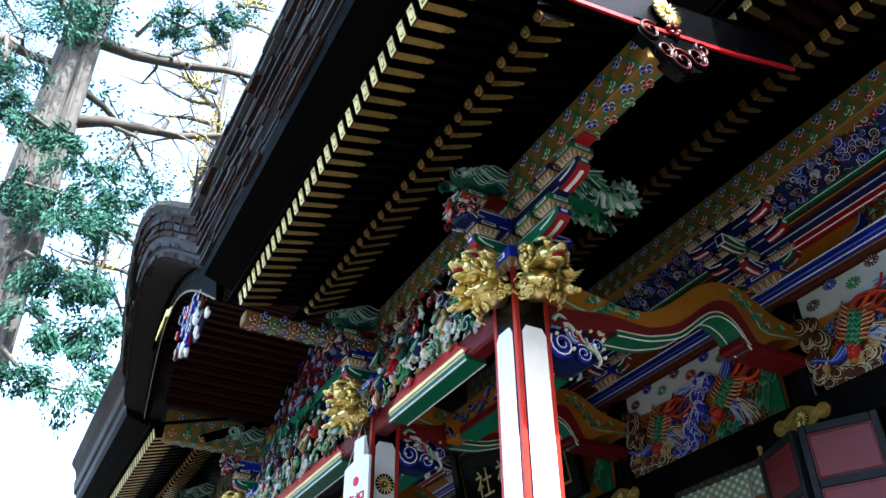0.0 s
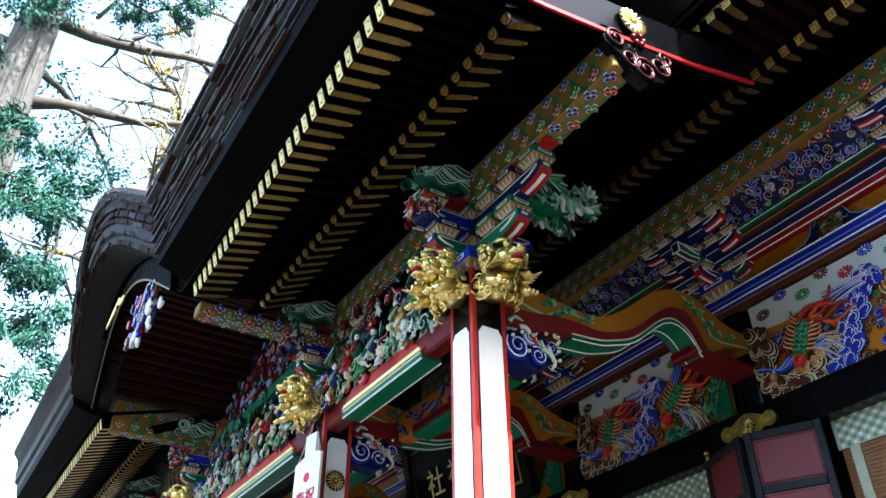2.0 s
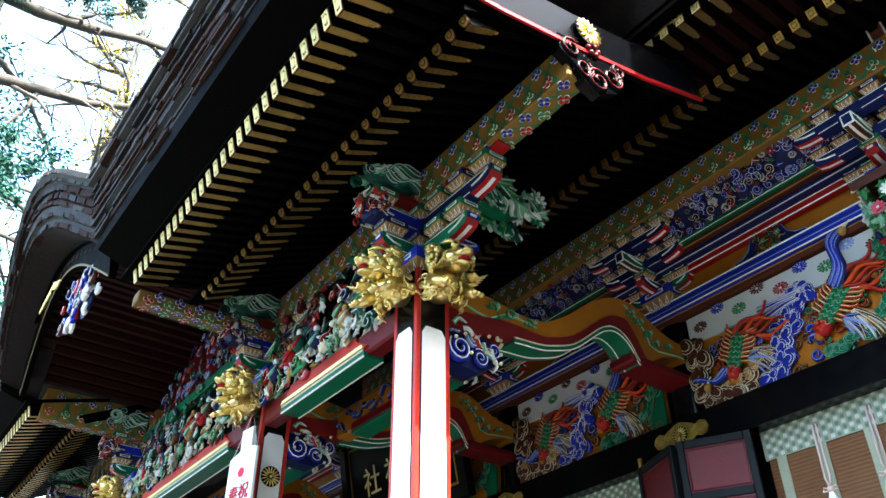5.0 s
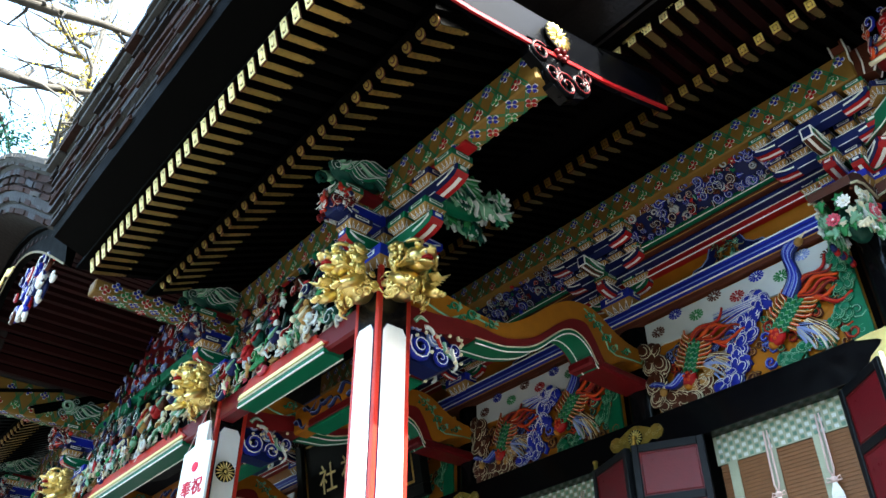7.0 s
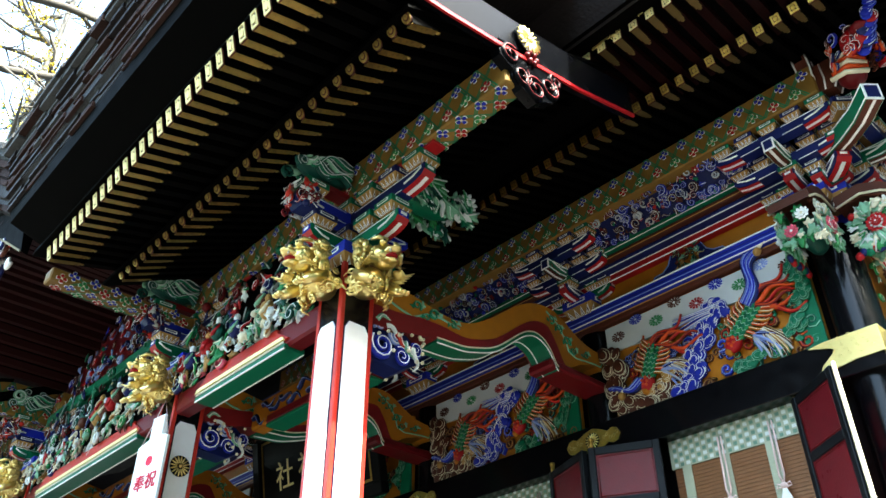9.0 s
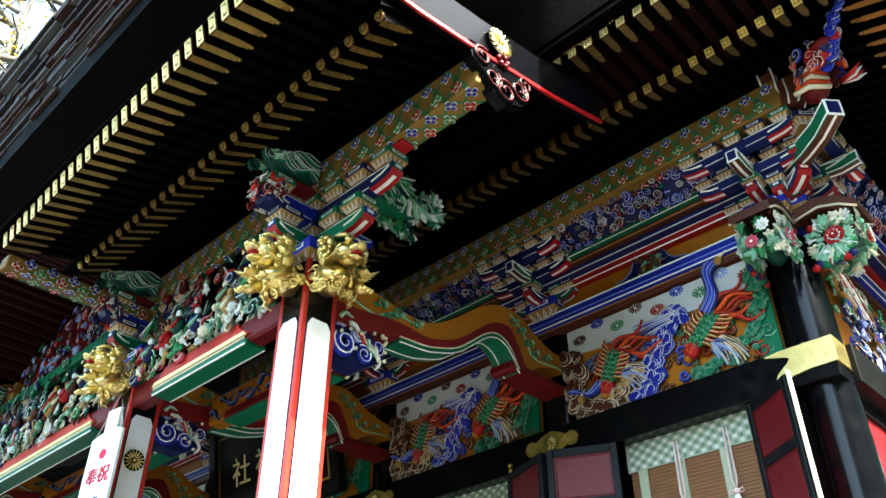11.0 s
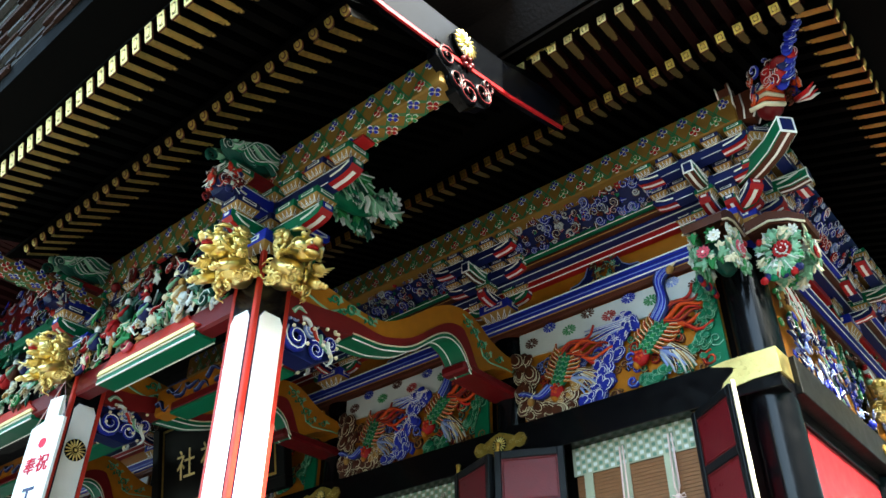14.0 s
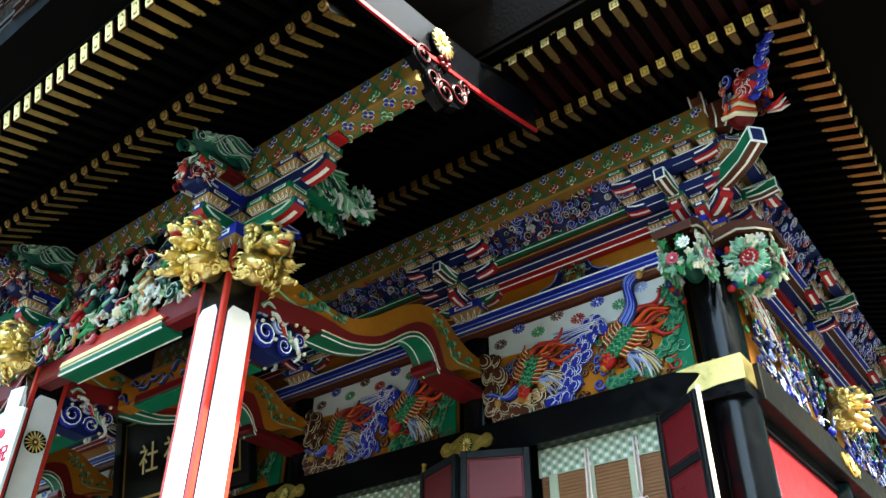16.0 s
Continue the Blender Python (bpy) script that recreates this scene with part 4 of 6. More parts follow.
# ---- bracket sets ----
def masu_mesh(w, h, rim):
    mm = M()
    q, k = w / 2, w * 0.33
    vs = [(-k, -k, 0), (k, -k, 0), (k, k, 0), (-k, k, 0), (-q, -q, h * 0.5), (q, -q, h * 0.5), (q, q, h * 0.5), (-q, q, h * 0.5)]
    mm.add(vs, [(0, 1, 2, 3), (0, 1, 5, 4), (1, 2, 6, 5), (2, 3, 7, 6), (3, 0, 4, 7)], "tan")
    mm.box(-q, q, -q, q, h * 0.5, h, rim, 0.004)
    for t in range(4):
        R = Matrix.Rotation(t * math.pi / 2, 4, "Z")
        n = 4
        for i in range(n):
            a = -0.75 + 1.5 * i / (n - 1)
            for lay, (size, col) in enumerate(((0.24, "white"), (0.17, "brown"), (0.11, "white"), (0.055, "brown"))):
                top = size / 0.24
                tri = [(a * k - k * size, -k - 0.003 - 0.002 * lay, 0.003), (a * k + k * size, -k - 0.003 - 0.002 * lay, 0.003), (a * (k + (q - k) * 0.88 * top), -k - (q - k) * 0.88 * top - 0.002 * (lay + 1), h * 0.44 * top)]
                mm.add([R @ Vector(p) for p in tri], [(0, 1, 2)], col)
        b = [(-q * 0.62, h * 0.64), (q * 0.62, h * 0.64), (q * 0.62, h * 0.86), (-q * 0.62, h * 0.86)]
        mm.add([R @ Vector((u, -q - 0.003, v)) for u, v in b], [(0, 1, 2, 3)], "white")
        e = [(-q * 0.5, h * 0.70), (q * 0.5, h * 0.70), (q * 0.5, h * 0.80), (-q * 0.5, h * 0.80)]
        mm.add([R @ Vector((u, -q - 0.005, v)) for u, v in e], [(0, 1, 2, 3)], rim)
    return mm.mesh("bearing_block")


def arm_mesh(L, w, h, side, tip, under="red", one=False):
    """A bracket arm along x from -L to L, centred, underside at 0, with painted insets."""
    mm = M()
    a = min(0.24, L * 0.45)
    L0 = 0.0 if one else -L
    right = [(L - a, 0), (L - a * 0.45, h * 0.10), (L - a * 0.12, h * 0.30), (L, h * 0.55), (L, h)]
    left = [] if one else [(-L, h), (-L, h * 0.55), (-L + a * 0.12, h * 0.30), (-L + a * 0.45, h * 0.10), (-L + a, 0)]
    poly = right + ([(0, h), (0, 0)] if one else left)
    mm.prism(poly, "y", -w, w, side)
    for s in ((1,) if one else (1, -1)):
        # end face, slanted red underside with a white bar
        mm.box(*sorted((s * (L - 0.002), s * (L + 0.004))), -w + 0.01, w - 0.01, h * 0.58, h * 0.96, tip)
        mm.box(*sorted((s * L, s * (L + 0.007))), -w * 0.5, w * 0.5, h * 0.68, h * 0.86, "white")
        p0, p1 = Vector((s * (L - a), 0, -0.003)), Vector((s * (L - 0.004), 0, h * 0.5 - 0.003))
        pts = [(s * (L - a), -0.004), (s * (L - a * 0.45), h * 0.10 - 0.005), (s * (L - a * 0.12), h * 0.30 - 0.006), (s * (L + 0.002), h * 0.54)]
        for i in range(3):
            (xa, za), (xb, zb) = pts[i], pts[i + 1]
            mm.add([(xa, -w, za), (xb, -w, zb), (xb, w, zb), (xa, w, za)], [(0, 1, 2, 3)], under)
            if i < 2:
                mm.add([(xa, -w * 0.3, za - 0.003), (xb, -w * 0.3, zb - 0.003), (xb, w * 0.3, zb - 0.003), (xa, w * 0.3, za - 0.003)], [(0, 1, 2, 3)], "white")
        for f in (-1, 1):
            xa, xb = s * (L - a * 0.9), s * (L - 0.03)
            mm.tube([(xa, f * (w + 0.002), h * 0.40), ((xa + xb) / 2, f * (w + 0.002), h * 0.50), (xb, f * (w + 0.002), h * 0.78)], 0.009, "white", 4)
            mm.tube([(s * 0.10, f * (w + 0.001), h * 0.9), (xb, f * (w + 0.001), h * 0.9)], 0.004, "white", 4)
            mm.tube([(s * 0.10, f * (w + 0.001), h * 0.08), (s * (L - a), f * (w + 0.001), h * 0.08)], 0.004, "white", 4)
    return mm.mesh("bracket_arm")


BLK_G, BLK_B = masu_mesh(0.20, 0.125, "green"), masu_mesh(0.20, 0.125, "navy")
BLK_BIG = masu_mesh(0.36, 0.20, "blue")
ARM1X, ARM1Y = arm_mesh(0.62, 0.055, 0.125, "green", "blue"), arm_mesh(0.40, 0.055, 0.125, "green", "blue")
ARM2X, ARM2Y = arm_mesh(0.90, 0.055, 0.125, "navy", "green"), arm_mesh(0.52, 0.055, 0.125, "blue", "white")


def porch_bracket(x):
    b = thing("bracket_set", "painted green, blue and red bracket set on porch pillar", "bracket", at=pose(x, PY, 0), group="porch bracket sets")
    part("bearing_block", BLK_BIG, b, at=pose(0, 0, 4.80))
    part("bracket_arm", ARM1X, b, at=pose(0, 0, 4.975))
    part("bracket_arm", ARM1Y, b, at=pose(0, 0, 4.977, 0, 0, 90))
    for u in (-0.50, -0.25, 0, 0.25, 0.50):
        part("bearing_block", BLK_G if u else BLK_B, b, at=pose(u, 0, 5.10))
    part("bearing_block", BLK_B, b, at=pose(0, -0.30, 5.10))
    part("bearing_block", BLK_B, b, at=pose(0, 0.30, 5.10))
    part("bracket_arm", ARM2X, b, at=pose(0, 0, 5.225))
    part("bracket_arm", ARM2Y, b, at=pose(0, 0, 5.227, 0, 0, 90))
    for u in (-0.80, -0.53, -0.26, 0, 0.26, 0.53, 0.80):
        part("bearing_block", BLK_B if round(u * 100) % 2 else BLK_G, b, at=pose(u, 0, 5.35))
    part("bearing_block", BLK_G, b, at=pose(0, -0.40, 5.35))
    part("red_plate", M().box(-1.0, 1.0, -0.06, 0.06, 5.472, 5.50, "red", 0.004), b)
    part("red_plate", M().box(-0.06, 0.06, -0.40, -0.07, 5.472, 5.52, "darkred", 0.006), b)
    # small striped nose on each end of the cap
    for s in (-1, 1):
        nose = M()
        nose.prism([(s * 0.84, 5.49), (s * 0.98, 5.50), (s * 1.04, 5.60), (s * 1.0, 5.68), (s * 0.90, 5.66), (s * 0.88, 5.58)], "y", -0.05, 0.05, "brown")
        nose.tube([(s * 0.98, -0.05, 5.50), (s * 1.04, -0.05, 5.60), (s * 1.0, -0.05, 5.68)], 0.010, "white", 5)
        nose.tube([(s * 0.86, -0.05, 5.50), (s * 0.90, -0.05, 5.60), (s * 0.92, -0.05, 5.66)], 0.010, "white", 5)
        part("nose", nose, b)
    return b


for x in PX:
    porch_bracket(x)


# carved braces in front of and behind each porch bracket
def brace_simple(x, y, z, u, label, mats, w, h, n=60, thick=0.2, seed=1, depth=0.06, size=0.05, line="pearl"):
    """A carved block of leaves that projects along u from (x, y, z)."""
    m1 = M()
    uv = Vector(u)
    side = Vector((0, 0, 1)).cross(uv)
    for sgn in (1, -1):
        fr = Matrix.Translation(Vector((x, y, z)) - side * sgn * thick / 2) @ Matrix((uv, Vector((0, 0, 1)), -side * sgn)).transposed().to_4x4()
        mixed_field(m1, fr, w, h, n, mats, size, depth, line, lambda t: h * (0.65 + 0.35 * math.sin(min(1, t / w) * 2.4)))
    fr = Matrix.Translation(Vector((x, y, z))) @ Matrix((uv, Vector((0, 0, 1)), -side)).transposed().to_4x4()
    core = M().prism([(0, 0.04), (w * 0.7, h * 0.12), (w * 0.95, h * 0.45), (w * 0.8, h * 0.8), (w * 0.4, h * 0.92), (0, h * 0.9)], "z", -thick / 2, thick / 2, mats[0]).moved(fr)
    m1.add(core.v, core.f, mats[0])
    end = fr @ Matrix.Translation((w * 0.9, h * 0.5, 0)) @ Matrix.Rotation(math.pi / 2, 4, "Y") @ Matrix.Translation((-thick / 2, -h * 0.3, 0))
    mixed_field(m1, end, thick, h * 0.7, int(n * 0.5), mats, size, depth, line)
    return thing("carved_brace", label, "carving", m1, group="carved braces")


def brace_frames(x, y, z, u, thick):
    """Frames on both cheeks of a block that projects along u; first axis out, second up."""
    uv, up = Vector(u), Vector((0, 0, 1))
    side = up.cross(uv)
    return [Matrix.Translation(Vector((x, y, z)) - side * sgn * thick / 2) @ Matrix((uv, up, -side * sgn)).transposed().to_4x4() for sgn in (1, -1)]


def cloud_brace(x, y, z, u):
    """A swept cloud carving: smooth green body with long pale plumes curling over its nose."""
    m1 = M()
    for fr in brace_frames(x, y, z, u, 0.16):
        m1.ell(fr @ Vector((0.22, 0.12, -0.07)), (0.24, 0.09, 0.085), "darkgreen", fr.to_3x3(), 12, 8)
        for k in range(7):
            wisp(m1, fr, 0.02, 0.03 + 0.034 * k, 0.34 + 0.02 * (k % 3), 0.16 - 0.07 * k, ("darkgreen", "green", "darkgreen", "palegreen")[k % 4], "pearl", 0.20, 1.1, 0.026, 0.02 + 0.008 * (k % 2), 16, 0.9 * k, 0.45)
        for uu, vv, rr, d in ((0.42, 0.16, 0.085, -1), (0.46, 0.06, 0.055, 1), (0.33, 0.23, 0.055, 1), (0.16, 0.24, 0.045, -1), (0.24, 0.05, 0.05, 1)):
            curl(m1, fr, uu, vv, rr, "palegreen" if rr > 0.08 else "darkgreen", "pearl", 1.5, 2.2 + uu * 6, d, 0.01, 0.34, 16)
    return thing("carved_brace", "dark green cloud carving with white lines before bracket", "carving", m1, group="carved braces")


def peony_brace(x, y, z, u):
    """A foliage carving: broad green leaves, a red bloom at the root and a white one at the tip."""
    m1, q = M(), random.Random(int(abs(x) * 100))
    for fr in brace_frames(x, y, z, u, 0.20):
        m1.ell(fr @ Vector((0.40, 0.22, -0.09)), (0.40, 0.17, 0.12), "green", fr.to_3x3(), 12, 8)
        for k in range(46):
            uu = q.uniform(0.08, 0.90)
            vv = 0.22 + q.uniform(-0.19, 0.17) * (1 - 0.4 * abs(uu - 0.45))
            leaf(m1, fr, uu, vv, q.uniform(0.07, 0.115), q.uniform(-0.9, 0.6) - (0.8 if vv < 0.16 else 0), q.choice(["green", "palegreen", "green", "palegreen", "leafgreen", "darkgreen"]), q.uniform(0.01, 0.07), "pearl" if k % 3 == 0 else "palegreen")
        for k in range(15):
            knob(m1, fr, 0.06 + 0.05 * (k % 5), 0.12 + 0.055 * (k // 5), 0.013, "pearl", 0.065, 0.6, 6)
        bloom(m1, fr, 0.34, 0.38, 0.10, "darkred", "red", 9, 0.05, None)
        bloom(m1, fr, 0.88, 0.32, 0.10, "pearl", "palegreen", 9, 0.03, None)
        for k in range(6):
            wisp(m1, fr, 0.45 + 0.07 * k, 0.14, 0.14, -1.2 + 0.12 * k, "pearl" if k % 2 else "palegreen", "white", 0.18, 0.7, 0.03, 0.05, 9, k, 0.5)
    return thing("carved_brace", "green carved foliage brace with red and white blooms", "carving", m1, group="carved braces")


def wave_brace(x, y, z, u):
    """A wave carving: big blue scrolls ringed in white, pale cloud plumes above."""
    m1, q = M(), random.Random(int(abs(x) * 77))
    for fr in brace_frames(x, y, z, u, 0.17):
        core = M().prism([(0, 0.02), (0.30, 0.0), (0.46, 0.10), (0.48, 0.22), (0.34, 0.31), (0, 0.34)], "z", -0.085, 0.0, "navy").moved(fr)
        m1.add(core.v, core.f, "navy")
        for uu, vv, rr, d in ((0.10, 0.13, 0.105, 1), (0.29, 0.10, 0.075, -1), (0.42, 0.20, 0.07, 1), (0.24, 0.24, 0.06, 1), (0.08, 0.29, 0.05, -1)):
            curl(m1, fr, uu, vv, rr, "blue" if rr > 0.06 else "paleblue", "white", 1.7, q.uniform(2, 4), d, 0.02, 0.30, 20)
        for k in range(5):
            wisp(m1, fr, 0.04 + 0.09 * k, 0.31 - 0.03 * k, 0.17, 0.5 - 0.5 * k, ("palegreen", "pearl", "vermilion")[k % 3], "white", 0.25, 0.9, 0.022, 0.04, 11, k, 0.6)
        for k in range(14):
            knob(m1, fr, q.uniform(0.03, 0.47), q.uniform(0.03, 0.30), 0.016, "cream", 0.07, 1.0, 6)
    return thing("carved_brace", "blue and white carved wave brace under rainbow beam", "carving", m1, group="carved braces")


for x in PX:
    peony_brace(x, PY + 0.26, 5.72, (0, 1, 0))
    cloud_brace(x, PY - 0.10, 5.52, (0, -1, 0))
    brace_simple(x, PY - 0.38, 5.18, (0, -1, 0), "striped red, white and blue carved beam end", ["navy", "brown", "vermilion", "pearl", "darkred"], 0.18, 0.24, 30, 0.14, size=0.045, depth=0.03)
    wave_brace(x, PY + 0.15, 4.18, (0, 1, 0))


# ---- gilt guardian heads on the pillar tops ----
def guardian_mesh(seed, tail=True):
    q = random.Random(seed)
    mm = M()
    g = "gold"
    mm.ell((0.12, 0, 0.17), (0.16, 0.12, 0.13), g, None, 12, 8)
    mm.ell((0.31, 0, 0.33), (0.11, 0.105, 0.10), g, None, 12, 8)
    mm.ell((0.415, 0, 0.325), (0.075, 0.062, 0.030), g, Matrix.Rotation(-0.25, 3, "Y"), 10, 6)
    mm.ell((0.395, 0, 0.25), (0.07, 0.055, 0.022), g, Matrix.Rotation(0.25, 3, "Y"), 10, 6)
    mm.ell((0.40, 0, 0.285), (0.062, 0.045, 0.018), "red", None, 8, 5)
    mm.ell((0.475, 0, 0.345), (0.022, 0.034, 0.020), g, None, 8, 5)
    for s in (-1, 1):
        mm.ell((0.385, s * 0.06, 0.405), (0.035, 0.03, 0.03), g, None, 8, 5)
        mm.ell((0.405, s * 0.066, 0.407), (0.014, 0.014, 0.014), "black", None, 6, 4)
        mm.tube([(0.40, s * 0.03, 0.43), (0.36, s * 0.08, 0.455), (0.30, s * 0.11, 0.45)], [0.016, 0.02, 0.012], g, 6)
        mm.ell((0.27, s * 0.135, 0.40), (0.035, 0.025, 0.05), g, None, 8, 5)
        mm.tube([(0.46, s * 0.05, 0.30), (0.47, s * 0.052, 0.27)], [0.012, 0.003], "cream", 5)
        mm.tube([(0.20, s * 0.12, 0.16), (0.30, s * 0.14, 0.08), (0.36, s * 0.12, 0.03)], [0.06, 0.045, 0.035], g, 8)
        for k in range(3):
            mm.ell((0.395, s * 0.12 + (k - 1) * 0.03, 0.02), (0.032, 0.016, 0.02), g, None, 7, 4)
        for k in range(5):
            mm.tube([(0.30 + 0.02 * k, s * 0.10, 0.25 - 0.01 * k), (0.28 + 0.02 * k, s * 0.16, 0.20), (0.31 + 0.03 * k, s * 0.19, 0.17 + 0.01 * k)], [0.018, 0.014, 0.003], g, 5)
    for i in range(64):
        a, b = q.uniform(-2.2, 2.2), q.uniform(-0.9, 1.3)
        c = Vector((0.24 - 0.10 * math.cos(a) * 0.8, 0.175 * math.sin(a), 0.30 + 0.14 * math.sin(b)))
        r = q.uniform(0.030, 0.050)
        n = Vector((-0.2 + 0.4 * math.sin(b), math.sin(a), 0.5 * math.sin(b))).normalized()
        fr = Matrix.Translation(c) @ n.to_track_quat("Z", "Y").to_matrix().to_4x4()
        curl(mm, fr, 0, 0, r, g, None, 1.5, q.uniform(0, 6), q.choice((-1, 1)), 0.0, 0.36, 10)
    for i in range(56):
        a, b = q.uniform(-1.7, 1.7), q.uniform(-1.0, 0.8)
        c = Vector((0.10 + 0.15 * math.cos(a) * q.uniform(0.5, 1.2), 0.16 * math.sin(a), 0.14 + 0.13 * b))
        n = Vector((math.cos(a) * 0.6, math.sin(a), b * 0.5)).normalized()
        fr = Matrix.Translation(c) @ n.to_track_quat("Z", "Y").to_matrix().to_4x4()
        if q.random() < 0.5:
            curl(mm, fr, 0, 0, q.uniform(0.03, 0.05), g, None, 1.3, q.uniform(0, 6), 1, 0.0, 0.34, 10)
        else:
            wisp(mm, fr, -0.03, 0, q.uniform(0.06, 0.12), q.uniform(0, 6), g, None, 0.25, 1, 0.013, 0.01, 8)
    for i in range(34):
        a, b = q.uniform(-1.9, 1.9), q.uniform(-1.3, 1.2)
        n = Vector((0.6 * math.cos(a), math.sin(a), math.sin(b))).normalized()
        c = Vector((0.31, 0, 0.33)) + Vector((0.10 * n.x, 0.10 * n.y, 0.095 * n.z))
        if n.x > 0.45 and abs(n.z) < 0.5:
            continue
        fr = Matrix.Translation(c) @ n.to_track_quat("Z", "Y").to_matrix().to_4x4()
        curl(mm, fr, 0, 0, q.uniform(0.016, 0.030), g, None, 1.4, q.uniform(0, 6), q.choice((-1, 1)), 0.0, 0.36, 9)
    for i in range(12):
        a = -1.2 + 2.4 * i / 11
        mm.tube([(0.24, 0.12 * math.sin(a), 0.42), (0.20, 0.17 * math.sin(a), 0.455 - 0.03 * abs(a)), (0.23, 0.20 * math.sin(a), 0.475 - 0.04 * abs(a))], [0.026, 0.02, 0.004], g, 6)
    mm.v = [(x * 0.92, y * 1.04, z * 0.88) for x, y, z in mm.v]
    return mm.mesh("guardian_head")


GUARD = [guardian_mesh(3), guardian_mesh(11)]
for i, x in enumerate(PX):
    thing("guardian_head", "gilt carved guardian head with open red mouth", "carving", GUARD[0], pose(x, PY - 0.13, 4.51, 0, 0, -90), "gilt guardian heads")
thing("guardian_head", "gilt carved guardian head looking out sideways", "carving", GUARD[1], pose(PX[0] + 0.13, PY, 4.51, 0, 0, 0), "gilt guardian heads")
thing("guardian_head", "gilt carved guardian head looking out sideways", "carving", GUARD[1], pose(PX[3] - 0.13, PY, 4.51, 0, 0, 180), "gilt guardian heads")
for y in SIDE_Y[1:3]:
    thing("guardian_head", "dull gilt carved guardian head on side pillar", "carving", GUARD[1], pose(HX[0] + 0.16, y, 4.62, 0, 0, 0), "gilt guardian heads")

# ---- carved friezes over the porch beams ----
def frieze(x0, x1, label):
    w = x1 - x0
    p = thing("carved_frieze", label, "carving", group="porch friezes")
    fr = FRONT(x0, PY - 0.06, 4.60)
    part("back_board", M().box(0, w, 0.02, 0.88, -0.06, -0.02, "soffit").moved(fr), p)
    m1, m2, m3 = M(), M(), M()
    mixed_field(m1, fr, w, 0.24, int(50 * w), ["palegreen", "leafgreen", "pearl", "cream", "pink", "cream", "tan", "palegreen", "pearl"], 0.066, 0.17, "cream")
    mixed_field(m2, fr, w, 0.58, int(30 * w), ["brown", "leafgreen", "darkgreen", "red", "navy", "pearl", "darkgreen"], 0.080, 0.14, "pearl")
    mixed_field(m3, fr @ Matrix.Translation((0, 0.45, 0)), w, 0.40, int(26 * w), ["darkgreen", "brown", "darkred", "green", "navy"], 0.072, 0.08, "grey")
    tagged(part("leaf_carving", m1, p), kind="stuff")
    tagged(part("flower_carving", m2, p), kind="stuff")
    tagged(part("branch_carving", m3, p), kind="stuff")
    m4 = M()
    for k in range(int(w * 3)):
        u = rnd.uniform(0.15, w - 0.15)
        v = rnd.uniform(0.2, 0.42)
        col = rnd.choice(["red", "navy", "tan", "darkgreen", "brown"])
        m4.ell(fr @ Vector((u, v, 0.13)), (0.075, 0.06, 0.085), col, None, 10, 7)
        m4.ell(fr @ Vector((u + 0.01, v + 0.10, 0.14)), (0.032, 0.03, 0.036), rnd.choice(["cream", "pearl", "tan"]), None, 8, 6)
        m4.tube([fr @ Vector((u - 0.05, v - 0.02, 0.16)), fr @ Vector((u + 0.02, v - 0.04, 0.19)), fr @ Vector((u + 0.07, v + 0.04, 0.16))], [0.02, 0.018, 0.01], rnd.choice(["cream", "palegreen", "red"]), 5)
    tagged(part("knob_carving", m4, p), kind="stuff")


frieze(PX[1] + 0.16, PX[0] - 0.16, "carved frieze of coloured leaves and fruit over porch beam")
frieze(PX[2] + 0.16, PX[1] - 0.16, "long carved frieze of coloured leaves over porch beam")
frieze(PX[3] + 0.16, PX[2] - 0.16, "carved frieze of coloured leaves and fruit over porch beam")

# ---- hall bracket sets ----
H_ARM_S, H_ARM_M = arm_mesh(0.36, 0.05, 0.11, "green", "navy"), arm_mesh(0.47, 0.05, 0.11, "navy", "green")
H_ARM_L = arm_mesh(0.50, 0.05, 0.10, "navy", "green")
H_OUT1, H_OUT2 = arm_mesh(0.50, 0.05, 0.11, "navy", "red", one=True), arm_mesh(0.70, 0.05, 0.11, "green", "red", one=True)
H_G, H_N = masu_mesh(0.16, 0.10, "green"), masu_mesh(0.16, 0.10, "navy")


def tail_nose_mesh(L, k=1.0):
    """A flared green beam end along x with a white and navy tip."""
    mm = M()
    top = [(0.25, 0.13 * k), (L * 0.62, 0.07 * k), (L * 0.80, 0.045 * k), (L, 0.07 * k)]
    bot = [(0.25, 0.0), (L * 0.60, -0.07 * k), (L * 0.80, -0.085 * k), (L, -0.06 * k)]
    mm.prism(top + bot[::-1], "y", -0.055 * k, 0.055 * k, "green")
    for s in (-1, 1):
        mm.tube([(x, s * 0.056 * k, z - 0.012) for x, z in top], 0.007, "white", 4)
        mm.tube([(x, s * 0.056 * k, z + 0.012) for x, z in bot], 0.007, "white", 4)
    for i in range(3):
        (xa, za), (xb, zb) = bot[i], bot[i + 1]
        mm.add([(xa, -0.05 * k, za - 0.003), (xb, -0.05 * k, zb - 0.003), (xb, 0.05 * k, zb - 0.003), (xa, 0.05 * k, za - 0.003)], [(0, 1, 2, 3)], "brown")
        mm.add([(xa, -0.012, za - 0.006), (xb, -0.012, zb - 0.006), (xb, 0.012, zb - 0.006), (xa, 0.012, za - 0.006)], [(0, 1, 2, 3)], "white")
    mm.box(L - 0.004, L + 0.006, -0.058 * k, 0.058 * k, -0.062 * k, 0.072 * k, "white", 0.003)
    mm.box(L + 0.002, L + 0.010, -0.042 * k, 0.042 * k, -0.045 * k, 0.055 * k, "navy", 0.003)
    return mm.mesh("tail_nose")


NOSE, NOSE_BIG = tail_nose_mesh(0.74, 0.84), tail_nose_mesh(1.12, 1.2)


